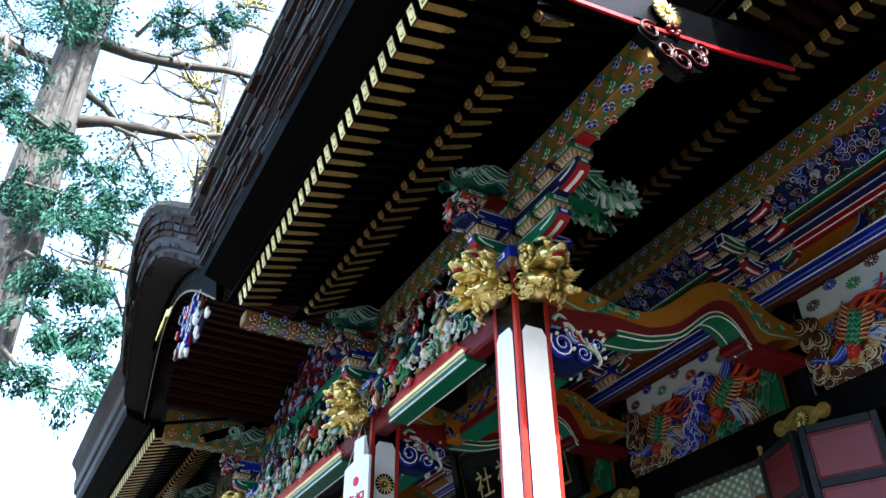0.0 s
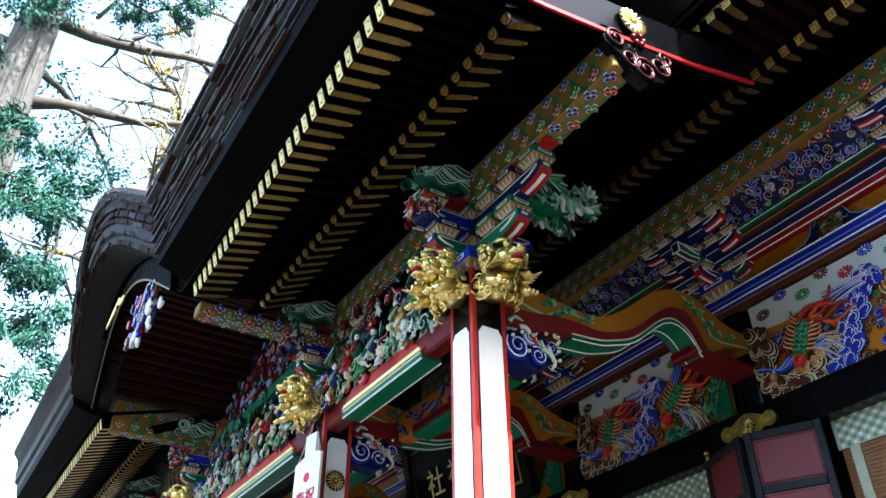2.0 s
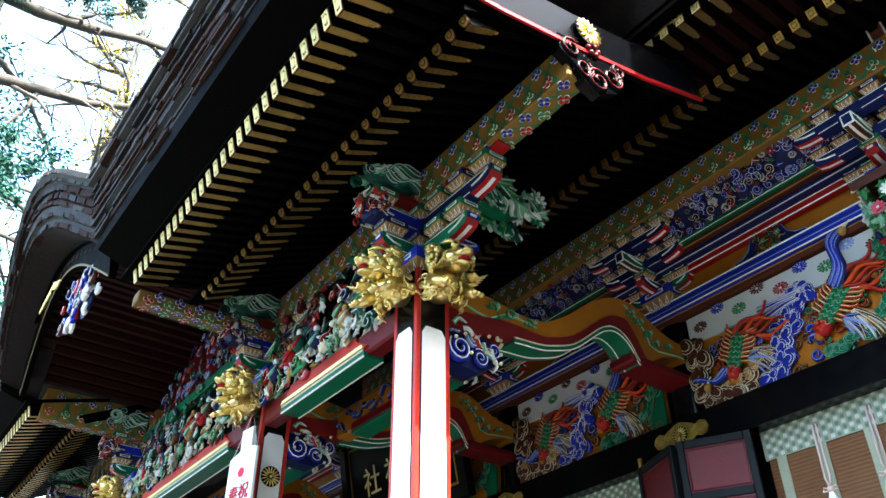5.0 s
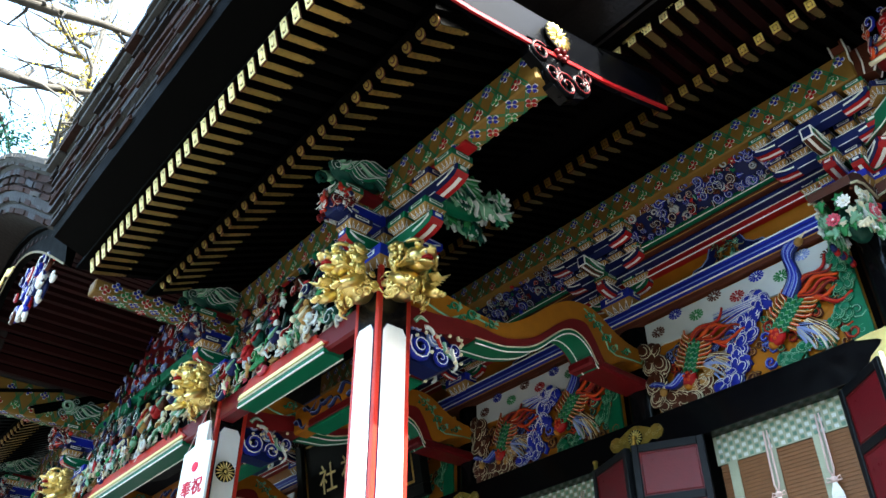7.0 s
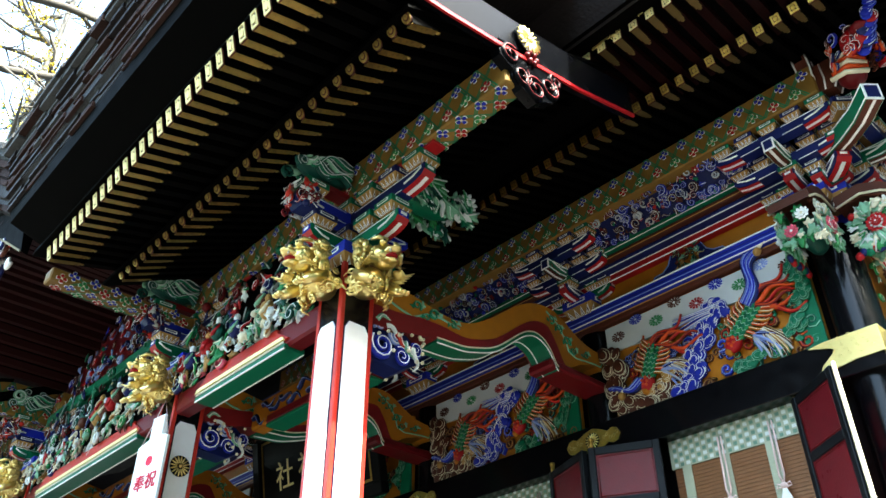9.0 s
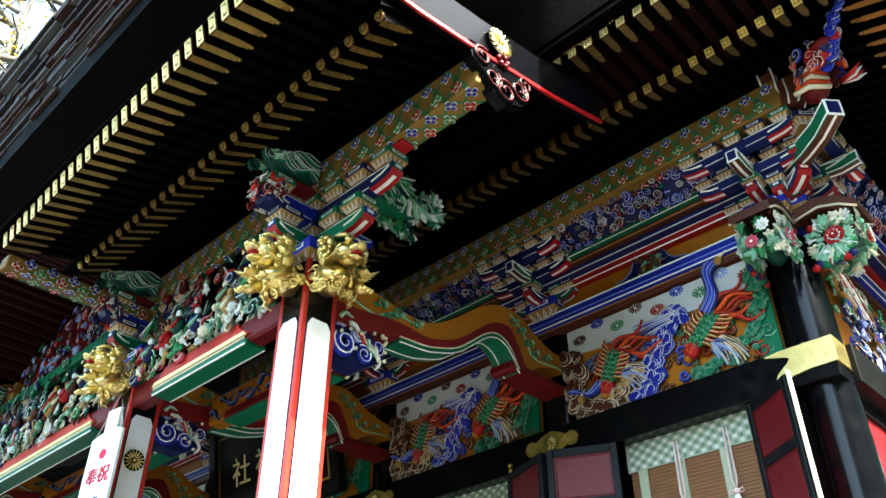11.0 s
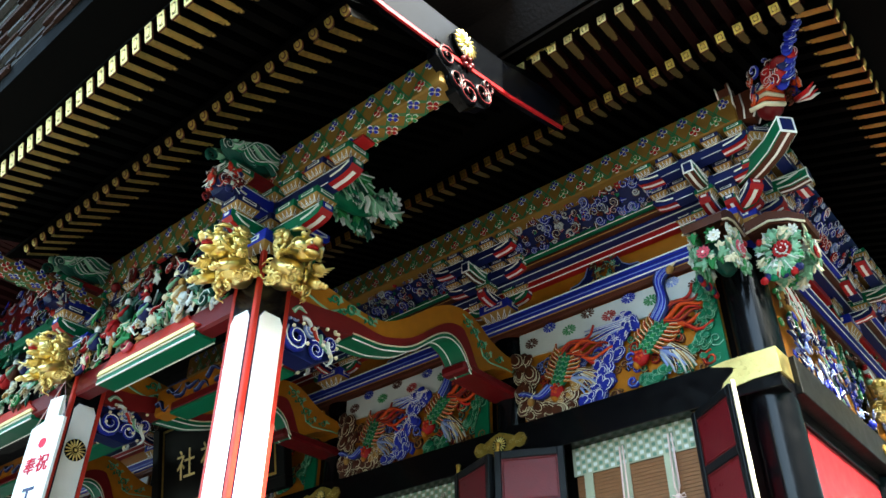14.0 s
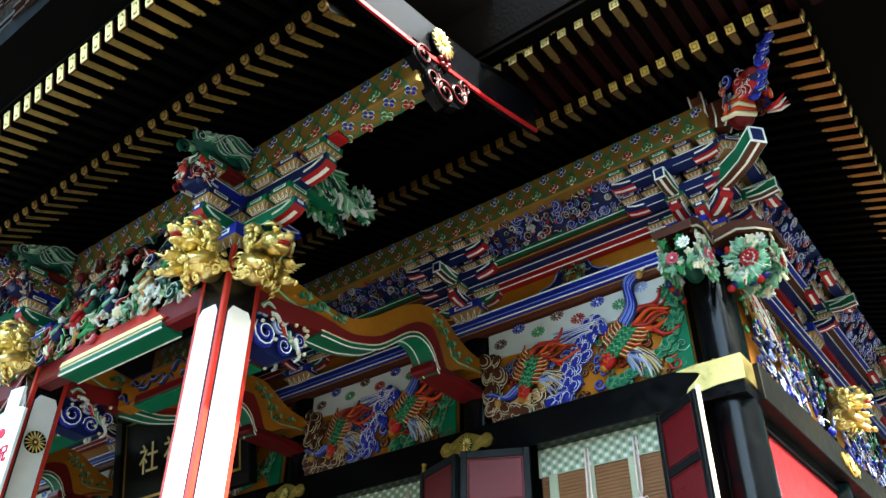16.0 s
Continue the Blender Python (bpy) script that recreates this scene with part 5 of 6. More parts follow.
def hall_bracket(m44, label):
    b = thing("bracket_set", label, "bracket", at=m44, group="hall bracket sets")
    P = lambda me, x, y, z, r=0: part(me.name.split(".")[0], me, b, at=pose(x, y, z, 0, 0, r))
    P(BLK_BIG, 0, -0.12, 5.58)
    P(H_ARM_S, 0, -0.16, 5.735)
    P(H_OUT1, 0, 0, 5.737, -90)
    for x in (-0.30, -0.15, 0.15, 0.30):
        P(H_N if abs(x) > 0.2 else H_G, x, -0.16, 5.835)
    P(H_G, 0, -0.40, 5.835)
    P(H_ARM_M, 0, -0.40, 5.925)
    P(H_OUT2, 0, 0, 5.927, -90)
    for x in (-0.40, -0.20, 0.0, 0.20, 0.40):
        P(H_G if round(x * 100) % 2 else H_N, x, -0.40, 6.025)
    P(H_ARM_L, 0, -0.60, 6.07)
    for x in (-0.42, -0.21, 0.0, 0.21, 0.42):
        P(H_N if round(x * 100) % 2 else H_G, x, -0.60, 6.165)
    P(NOSE, 0, 0.0, 5.98, -90)
    return b


for x in HX[1:5]:
    hall_bracket(pose(x, HY, 0), "painted bracket set in green, navy and red on hall pillar")
hall_bracket(pose(HX[0], HY, 0), "painted bracket set on the corner pillar facing front")
hall_bracket(pose(HX[0], HY, 0, 0, 0, 90), "painted bracket set on the corner pillar facing sideways")
for y in SIDE_Y[1:3]:
    hall_bracket(pose(HX[0], y, 0, 0, 0, 90), "painted bracket set on side pillar")
diag = thing("corner_tail_beam", "green diagonal tail beam with blue and white tip", "bracket")
part("tail_nose", NOSE_BIG, diag, at=pose(HX[0], HY, 5.95, 0, 0, -42))
for s, r in ((BLK_G, 0.45), (BLK_B, 0.75)):
    part("bearing_block", s, diag, at=pose(HX[0] + r * 0.72, HY - r * 0.70, 6.06, 0, 0, 45))
part("bracket_arm", arm_mesh(0.55, 0.06, 0.12, "navy", "red", one=True), diag, at=pose(HX[0], HY, 5.76, 0, 0, -42))
# purlin ends crossing at the corner
for a, px, py in ((0, -1.24, 5.38), (90, -1.38, 5.38)):
    mm = M().prism([(-0.08, 6.27), (0.04, 6.24), (0.08, 6.32), (0.06, 6.44), (0.09, 6.54), (-0.08, 6.54)], "y", -0.055, 0.055, "brown")
    for s in (-1, 1):
        mm.tube([(0.04, s * 0.056, 6.24), (0.08, s * 0.056, 6.32), (0.06, s * 0.056, 6.44), (0.09, s * 0.056, 6.54)], 0.009, "white", 5)
        mm.tube([(-0.03, s * 0.056, 6.26), (-0.015, s * 0.056, 6.38), (-0.02, s * 0.056, 6.53)], 0.008, "white", 5)
    thing("purlin_end", "brown striped purlin end at the hall corner", "beam", mm, pose(px, py, 0.0 if a == 0 else 0.14, 0, 0, -a))
# carved corner guardian under the hip
mm = M()
dx, dy = 0.72, -0.70
C0 = Vector((-1.16, 5.42, 6.20))
mm.ell(C0 + Vector((0.10, -0.10, 0.05)), (0.11, 0.11, 0.11), "darkred", None, 10, 7)
for k in range(5):
    mm.tube([C0 + Vector((-0.02 + 0.02 * k, -0.22, 0.0 + 0.04 * k)), C0 + Vector((0.10 + 0.02 * k, -0.25, -0.02 + 0.045 * k)), C0 + Vector((0.22, -0.12, 0.0 + 0.04 * k))], 0.022, "orange" if k % 2 else "cream", 6)
mm.ell(C0 + Vector((0.25, -0.26, 0.20)), (0.13, 0.12, 0.10), "red", None, 10, 7)
mm.ell(C0 + Vector((0.32, -0.36, 0.19)), (0.09, 0.09, 0.04), "darkred", None, 8, 5)
for k in range(64):
    a = rnd.uniform(0, 6.28)
    c = C0 + Vector((0.20 + 0.17 * math.cos(a), -0.2 + 0.15 * math.sin(a), 0.17 + rnd.uniform(-0.14, 0.14)))
    fr = Matrix.Translation(c) @ Vector((math.cos(a), math.sin(a), rnd.uniform(-0.5, 0.5))).to_track_quat("Z", "Y").to_matrix().to_4x4()
    curl(mm, fr, 0, 0, rnd.uniform(0.03, 0.06), rnd.choice(["red", "brown", "blue", "navy", "orange"]), "pearl", 1.2, a, 1, 0, 0.3, 10)
for k in range(16):
    t = k / 15
    c = C0 + Vector((0.28 + 0.26 * t, -0.28 - 0.28 * t, 0.08 + 0.26 * t))
    fr = Matrix.Translation(c) @ Vector((0.3, -1, rnd.uniform(-0.4, 0.4))).to_track_quat("Z", "Y").to_matrix().to_4x4()
    lump(mm, fr, rnd.uniform(-0.03, 0.03), 0, 0.075 - 0.03 * t, ("blue", "navy", "blue", "red")[k % 4] if t < 0.6 else "blue", "white" if k % 2 else "paleblue", 0.8 + rnd.uniform(-0.6, 0.6), 0.0)
    mm.tube([c, c + Vector((0.05, -0.04, 0.06)), c + Vector((0.03 + 0.03 * (k % 3), -0.03, 0.12))], [0.03, 0.022, 0.004], "blue" if k % 2 else "navy", 5)
for k in range(4):
    mm.tube([C0 + Vector((0.30, -0.05, 0.05)), C0 + Vector((0.40, -0.06 - 0.03 * k, 0.0)), C0 + Vector((0.47, -0.02 - 0.05 * k, 0.04))], [0.03, 0.02, 0.005], "red" if k % 2 else "pearl", 5)
thing("corner_carving", "red, brown and blue carved guardian under the roof corner", "carving", mm)


# ---- flower noses on the corner pillar ----
def flower_nose(at, label, col):
    p = thing("flower_nose", label, "carving", at=at, group="corner flower carvings")
    cap = M()
    for s in (-0.16, 0.12):
        cap.tube([(0.08, s, 0.50), (0.25, s, 0.53), (0.38, s, 0.47), (0.46, s, 0.40)], 0.018, "brown", 6)
    cap.add([(x, y, z) for y in (-0.19, 0.15) for x, z in ((0.05, 0.49), (0.25, 0.53), (0.40, 0.48), (0.52, 0.40), (0.53, 0.47), (0.40, 0.57), (0.25, 0.63), (0.05, 0.60))],
            [tuple(range(8)), tuple(range(15, 7, -1))] + [(i, (i + 1) % 8, (i + 1) % 8 + 8, i + 8) for i in range(8)], "brown")
    for s in (-0.192, 0.152):
        cap.tube([(0.05, s, 0.49), (0.25, s, 0.53), (0.40, s, 0.48), (0.52, s, 0.40)], 0.011, "cream", 5)
    part("cap", cap, p, "brown wavy cap with cream edge")
    blooms, lv = [], M()

    def petals():
        blooms.append(M())
        return blooms[-1]

    for s in (-1, 1):
        fr = frame_of((0.0, s * 0.13 - 0.02, 0), (1 * -s, 0, 0), (0, 0, 1)) if s > 0 else frame_of((0.0, -0.15, 0), (1, 0, 0), (0, 0, 1))
        sx = -1 if s > 0 else 1
        big_bloom = petals()
        bloom(big_bloom, fr, sx * 0.30, 0.22, 0.085, col, "white", 14, 0.04, None)
        bloom(big_bloom, fr, sx * 0.30, 0.22, 0.055, "pearl", "cream", 9, 0.055, None)
        bloom(big_bloom, fr, sx * 0.30, 0.22, 0.042, col, "white", 9, 0.075, None)
        bloom(petals(), fr, sx * 0.40, 0.38, 0.06, "white", "cream", 8, 0.02, None)
        knob(lv, fr, sx * 0.14, 0.36, 0.035, "red", 0.04, 1)
        for k in range(80):
            a = rnd.uniform(0, 6.28)
            leaf(lv, fr, sx * (0.27 + 0.17 * math.cos(a) * rnd.uniform(0.5, 1)), 0.24 + 0.2 * math.sin(a) * rnd.uniform(0.6, 1), rnd.uniform(0.04, 0.08), a, rnd.choice(["palegreen", "leafgreen", "palegreen", "palegreen", "cream", "pearl"]), rnd.uniform(0, 0.05), "pearl" if k % 3 == 0 else None)
    fr = frame_of((0.46, -0.15, 0), (0, 1, 0), (0, 0, 1))
    bloom(petals(), fr, 0.20, 0.30, 0.06, "white", "cream", 9, 0.03, None)
    bloom(petals(), fr, 0.09, 0.18, 0.06, col, "white", 10, 0.04, None)
    for k in range(24):
        leaf(lv, fr, rnd.uniform(0, 0.28), rnd.uniform(0.05, 0.4), rnd.uniform(0.04, 0.07), rnd.uniform(0, 6.28), rnd.choice(["palegreen", "leafgreen", "cream"]), rnd.uniform(0, 0.04))
    lv.ell((0.22, -0.01, 0.26), (0.18, 0.10, 0.17), "darkgreen", None, 10, 6)
    for k in range(8):
        knob(lv, frame_of((0.1 + 0.04 * k, -0.15, 0.02), (1, 0, 0), (0, 0, 1)), 0, 0.02 * (k % 2), 0.04, ("red", "navy", "green")[k % 3], 0.02)
    for m1 in blooms:
        part("flower", m1, p, "carved pink and white peony")
    part("leaves", lv, p, "pale green carved leaves")


flower_nose(pose(HX[0], HY - 0.12, 5.03, 0, 0, -90), "carved peony beam end in pink, white and green", "pink")
flower_nose(pose(HX[0] + 0.12, HY, 5.03, 0, 0, 0), "carved peony beam end in red, white and green", "red")


# ---- gilt fittings ----
def crest_mesh(r, mat="gold"):
    mm = M()
    mm.prism([(r * 0.95 * math.cos(i * math.pi / 16), r * 0.95 * math.sin(i * math.pi / 16)) for i in range(32)], "z", -0.004, 0.004, "board")
    for k in range(16):
        a = k * math.pi / 8
        mm.ell((0.60 * r * math.cos(a), 0.60 * r * math.sin(a), 0.006), (0.40 * r, 0.072 * r, 0.012), mat, Matrix.Rotation(a, 3, "Z"), 8, 4)
    mm.ell((0, 0, 0.012), (0.17 * r, 0.17 * r, 0.012), mat, None, 10, 5)
    return mm.mesh("crest")


CREST = crest_mesh(0.10)
lob = [(-0.30, 0), (-0.27, 0.055), (-0.22, 0.07), (-0.17, 0.05), (-0.12, 0.075), (-0.06, 0.10), (0, 0.115), (0.06, 0.10), (0.12, 0.075), (0.17, 0.05), (0.22, 0.07), (0.27, 0.055), (0.30, 0)]
plate = lob + [(a, -b) for a, b in reversed(lob[1:-1])]


def gilt_plate(m44):
    p = thing("gilt_plate", "lobed gilt nail cover with a flower crest", "fitting", at=m44, group="gilt nail covers")
    part("plate", M().prism(plate, "z", 0, 0.012, "oldgold"), p)
    eng = M()
    for s in (-1, 1):
        for k in range(5):
            curl(eng, Matrix.Identity(4), s * (0.13 + 0.035 * k), 0.02 * math.sin(2 * k), 0.022, "gold", None, 1.2, k, 1, 0.012, 0.14, 8)
    tagged(part("engraving", eng, p), kind="stuff")
    part("crest", CREST, p, at=pose(0, 0, 0.014) @ Matrix.Scale(0.8, 4))


for x in HX[1:5]:
    gilt_plate(FRONT(x - 0.02, 5.757, 4.30) if x != HX[2] else FRONT(x, 5.757, 4.30))
for y in SIDE_Y[1:3]:
    gilt_plate(SIDEF(HX[0] + 0.243, y, 4.30))
cp = thing("gilt_corner", "bright gilt corner plates with cut edges on head rail", "fitting")
edge = [(0, 4.445), (-0.40, 4.445), (-0.52, 4.43), (-0.42, 4.40), (-0.36, 4.385), (-0.33, 4.36), (-0.36, 4.33), (-0.44, 4.27), (-0.48, 4.20), (-0.34, 4.22), (-0.2, 4.24), (0, 4.24)]
part("plate", M().prism([(a - 1.61, b) for a, b in edge], "y", 5.744, 5.757, "gold"), cp)
part("plate", M().prism([(5.75 - a, b) for a, b in edge], "x", -1.622, -1.606, "gold"), cp)
eng = M()
for k in range(16):
    curl(eng, FRONT(0, 5.744, 0), -1.68 - 0.02 * k, 4.30 + 0.045 * (k % 4), 0.02, "gold", None, 1.2, k, 1, 0.0, 0.12, 8)
tagged(part("engraving", eng, cp), kind="stuff")
part("crest", CREST, gb, at=Matrix.Translation((-2.375, 3.02, 5.96)) @ frame_of(None, (0, 1, 0), (0, 0, 1)) @ Matrix.Scale(1.25, 4))
# scrolled pendant below the bargeboard
mm = M()
fr = SIDEF(-2.43, 3.05, 5.55)
for s in (1, -1):
    F = fr if s == 1 else fr @ Matrix.Translation((0, 0, -0.03))
    for u, v, r, d in ((-0.20, 0.16, 0.09, 1), (0.17, 0.10, 0.10, -1), (0.02, -0.02, 0.11, 1), (-0.10, 0.03, 0.09, -1), (0.26, 0.22, 0.07, 1)):
        curl(mm, F, u, v, r, "slate", "darkred", 1.5, 1.0, d, 0.02, 0.30, 18)
mm2 = M().prism([(-0.32, 0.24), (-0.30, 0.10), (-0.18, 0.04), (-0.10, -0.08), (0.03, -0.13), (0.12, -0.06), (0.20, -0.02), (0.28, 0.10), (0.34, 0.28), (0.0, 0.30)], "z", -0.05, 0.03, "slate").moved(fr)
mm.add(mm2.v, mm2.f, "slate")
part("pendant", mm, gb, "scrolled black pendant edged in red")
mm = M()
for k in range(6):
    a = k * math.pi / 3
    mm.ell(fr @ Vector((0.0 + 0.045 * math.cos(a), 0.26 + 0.045 * math.sin(a), 0.05)), (0.022, 0.022, 0.022), "darkred", None, 7, 5)
part("rosette", mm, gb, "small red rosette")


# gilt openwork where the hall eave meets the porch roof
go = M()
for k in range(12):
    curl(go, FRONT(-2.42 + 0.045 * k, 3.93, 6.63 + 0.05 * math.sin(k * 1.1) + 0.006 * k), 0, 0, 0.028, "gold", None, 1.3, k, 1 if k % 2 else -1, 0.0, 0.16, 9)
go.tube([(-2.45, 3.93, 6.62), (-2.2, 3.93, 6.66), (-1.85, 3.93, 6.72)], [0.008, 0.010, 0.004], "gold", 5)
thing("gilt_openwork", "fine gilt scroll openwork on the eave corner", "fitting", go)


# ---- doors, blinds and side panels ----
def door_leaf(a, b, label):
    a, b = Vector((*a, 0)), Vector((*b, 0))
    w = (b - a).length
    ang = math.degrees(math.atan2(b.y - a.y, b.x - a.x))
    d = thing("door_leaf", label, "door", at=pose(a.x, a.y, 0, 0, 0, ang), group="door leaves")
    z0, z1 = 1.0, 4.13
    for x0, x1 in ((0, 0.06), (w - 0.06, w)):
        part("stile", M().box(x0, x1, -0.03, 0.03, z0, z1, "door_frame", 0.006), d)
    for z in (z0, 1.9, 2.75, 3.62, z1 - 0.07):
        part("rail", M().box(0.06, w - 0.06, -0.026, 0.026, z, z + 0.07, "door_frame", 0.006), d)
    for za, zb in ((z0 + 0.07, 1.9), (1.97, 2.75), (2.82, 3.62), (3.69, z1 - 0.07)):
        part("panel", M().box(0.06, w - 0.06, -0.014, 0.014, za, zb, "door_red"), d)
        part("moulding", M().tube([(0.075, -0.016, za + 0.015), (w - 0.075, -0.016, za + 0.015), (w - 0.075, -0.016, zb - 0.015), (0.075, -0.016, zb - 0.015), (0.075, -0.016, za + 0.015)], 0.006, "darkred", 4), d)
    part("pivot", M().tube([(0.03, 0, z1), (0.03, 0, z1 + 0.07)], 0.02, "oldgold", 8).ell((0.03, 0, z1 + 0.075), (0.028, 0.028, 0.02), "oldgold"), d)
    return d


door_leaf((-4.08, 5.50), (-3.53, 5.76), "red panelled door leaf in dark frame, standing open")
door_leaf((-4.70, 5.74), (-4.12, 5.50), "red panelled door leaf in dark frame, standing open")
door_leaf((-2.37, 5.84), (-1.90, 5.48), "red panelled door leaf with a bright edge, standing open")
door_leaf((-6.50, 5.50), (-5.95, 5.76), "red panelled door leaf in dark frame, standing open")
# thin cream strip added for the highlight on the open leaf's near edge
thing("metal_edge", "pink-white strip painted in for the highlight along a door edge", "trim", M().box(-0.008, 0.008, -0.016, 0.016, 1.0, 4.15, "cream", 0.003), pose(-1.885, 5.468, 0, 0, 0, -37), kind="structure")


def blind(x0, x1):
    w = x1 - x0
    b = thing("bamboo_blind", "brown bamboo blind with a green-white patterned valance", "blind", at=pose(x0, 5.93, 0), group="bamboo blinds")
    n = 44
    sl = M().box(0, w, -0.006, 0.006, 2.6, 3.90, "bamboo")
    for i in range(n):
        sl.box(0, w, -0.012, 0.0, 2.6 + 1.3 * i / n, 2.6 + 1.3 * (i + 0.72) / n, "bamboo")
    part("slats", sl, b, "brown bamboo slats")
    part("valance", M().box(-0.02, w + 0.02, -0.024, -0.014, 3.90, 4.142, "cloth"), b, "green-white patterned cloth valance")
    pat = M()
    for i in range(int(w / 0.055)):
        for r in range(6):
            u, v = 0.03 + 0.055 * i, 3.925 + 0.042 * r
            pat.box(u - 0.016, u + 0.016, -0.028, -0.022, v - 0.014, v + 0.014, "cloth_teal" if (i + r) % 2 else "pearl")
    tagged(part("woven_pattern", pat, b), kind="stuff")
    for u in (0.12, 0.36 * w + 0.05, 0.74 * w):
        part("cloth_band", M().box(u - 0.04, u + 0.04, -0.030, -0.018, 2.6, 3.90, "cloth"), b)
    for u in (0.40 * w, 0.78 * w):
        t = M().tube([(u - 0.015, -0.05, 4.05), (u - 0.02, -0.06, 3.62), (u, -0.06, 3.55)], 0.007, "cord", 5).tube([(u + 0.015, -0.05, 4.05), (u + 0.02, -0.06, 3.62), (u, -0.06, 3.55)], 0.007, "cord", 5)
        t.ell((u, -0.06, 3.54), (0.03, 0.025, 0.025), "cord")
        for s in (-1, 1):
            t.tube([(u, -0.06, 3.54), (u + s * 0.05, -0.06, 3.56), (u + s * 0.06, -0.06, 3.53), (u, -0.06, 3.53)], 0.006, "cord", 5)
        for k in range(7):
            t.tube([(u, -0.06, 3.54), (u + 0.012 * (k - 3), -0.06, 3.44), (u + 0.018 * (k - 3), -0.06, 3.30)], [0.008, 0.009, 0.006], "white", 5)
        part("tassel", t, b, "pink cord with white tassel")


blind(-3.52, -2.36)
blind(-5.95, -4.72)
for y0, y1 in ((6.2, 8.2), (8.6, 10.6), (11.0, 13.0)):
    sp = thing("side_panel", "glossy red lacquered board panel on the hall side", "wall panel", group="side wall panels")
    part("panel", M().box(-1.75, -1.71, y0, y1, 1.0, 4.02, "lacquer_red", 0.005), sp)
    part("frame", M().box(-1.76, -1.68, y0, y1, 4.02, 4.14, "black", 0.008), sp)

# ---- name board over the middle bay ----
nb = thing("name_board", "black framed shrine name board with gold characters", "sign", at=pose(-8.28, 5.50, 5.14, 11, 0, 0))
part("board", M().box(-1.15, 1.15, -0.03, 0.03, -0.55, 0.55, "board", 0.006), nb)
fr_m = M()
for a in ((-1.30, 1.30, 0.55, 0.68), (-1.30, 1.30, -0.68, -0.55), (-1.30, -1.15, -0.55, 0.55), (1.15, 1.30, -0.55, 0.55)):
    fr_m.box(a[0], a[1], -0.07, 0.05, a[2], a[3], "board", 0.01)
cloud_field(fr_m, frame_of((-1.30, -0.07, 0.52), (1, 0, 0), (0, 0, 1)), 2.6, 0.2, 50, ["board", "brown"], 0.04, 0.07, "brown")
part("frame", fr_m, nb, "dark carved frame")
part("hanger", M().tube([(-0.9, 0.0, 0.6), (-0.9, 0.95, 0.45)], 0.02, "black", 8), nb)
part("hanger", M().tube([(0.9, 0.0, 0.6), (0.9, 0.95, 0.45)], 0.02, "black", 8), nb)
part("gilt_border", M().box(-1.12, 1.12, -0.036, -0.028, 0.48, 0.51, "oldgold").box(-1.12, 1.12, -0.036, -0.028, -0.51, -0.48, "oldgold").box(-1.12, -1.09, -0.036, -0.028, -0.48, 0.48, "oldgold").box(1.09, 1.12, -0.036, -0.028, -0.48, 0.48, "oldgold"), nb)


def writing(text, size, mat, parent, at, name="character"):
    cu = bpy.data.curves.new(name, "FONT")
    cu.body, cu.size, cu.extrude, cu.align_x, cu.align_y = text, size, 0.004, "CENTER", "CENTER"
    ob = new(name, cu)
    me = bpy.data.meshes.new_from_object(ob.evaluated_get(bpy.context.evaluated_depsgraph_get()))
    bpy.data.objects.remove(ob)
    me.materials.clear()
    me.materials.append(MAT[mat])
    o = new(name, me)
    o.parent = parent
    o.matrix_basis = at
    return o


for i, ch in enumerate("社神"):
    writing(ch, 0.40, "palegold", nb, pose(-0.60 + 0.50 * i, -0.036, -0.05, 90, 0, 0))

# ---- congratulation board on the second pillar ----
sb = thing("notice_board", "white pointed notice board with red and blue writing", "sign", at=pose(PX[1] + 0.08, 2.70, 0, 0, 0, 6) @ Matrix.Diagonal((1.12, 1, 1, 1)))
part("board", M().prism([(-0.20, 2.6), (0.19, 2.6), (0.19, 4.17), (0.10, 4.20), (0.10, 4.38), (-0.06, 4.38), (-0.06, 4.19), (-0.20, 4.15)], "y", -0.012, 0.012, "white"), sb)
part("red_disc", M().prism([(0.042 * math.cos(i * 0.314), 3.99 + 0.042 * math.sin(i * 0.314)) for i in range(20)], "y", -0.018, -0.011, "text_red"), sb)
writing("奉祝", 0.15, "text_red", sb, pose(0, -0.016, 3.80, 90, 0, 0))
for k in range(5):
    part("writing_bar", M().box(-0.07, 0.06, -0.018, -0.011, 3.60 - 0.17 * k, 3.625 - 0.17 * k, "text_blue").box(-0.02 + 0.02 * (k % 2), 0.0 + 0.02 * (k % 2), -0.018, -0.011, 3.53 - 0.17 * k, 3.60 - 0.17 * k, "text_blue"), sb)
part("cord", M().tube([(-0.19, 0, 4.15), (0.0, 0.03, 4.55), (0.18, 0, 4.16)], 0.004, "cord", 4), sb)
pc = thing("pillar_crest", "gilt flower crest on the pillar panel", "fitting", CREST, Matrix.Translation((PX[1] + 0.158, PY, 3.98)) @ frame_of(None, (0, 1, 0), (0, 0, 1)) @ Matrix.Scale(0.95, 4))

# ---- arched gable over the porch middle ----
def arch(s):
    s = abs(s)
    return 0.0 if s >= 1 else math.sin(math.pi / 2 * (1 - s)) ** 1.12


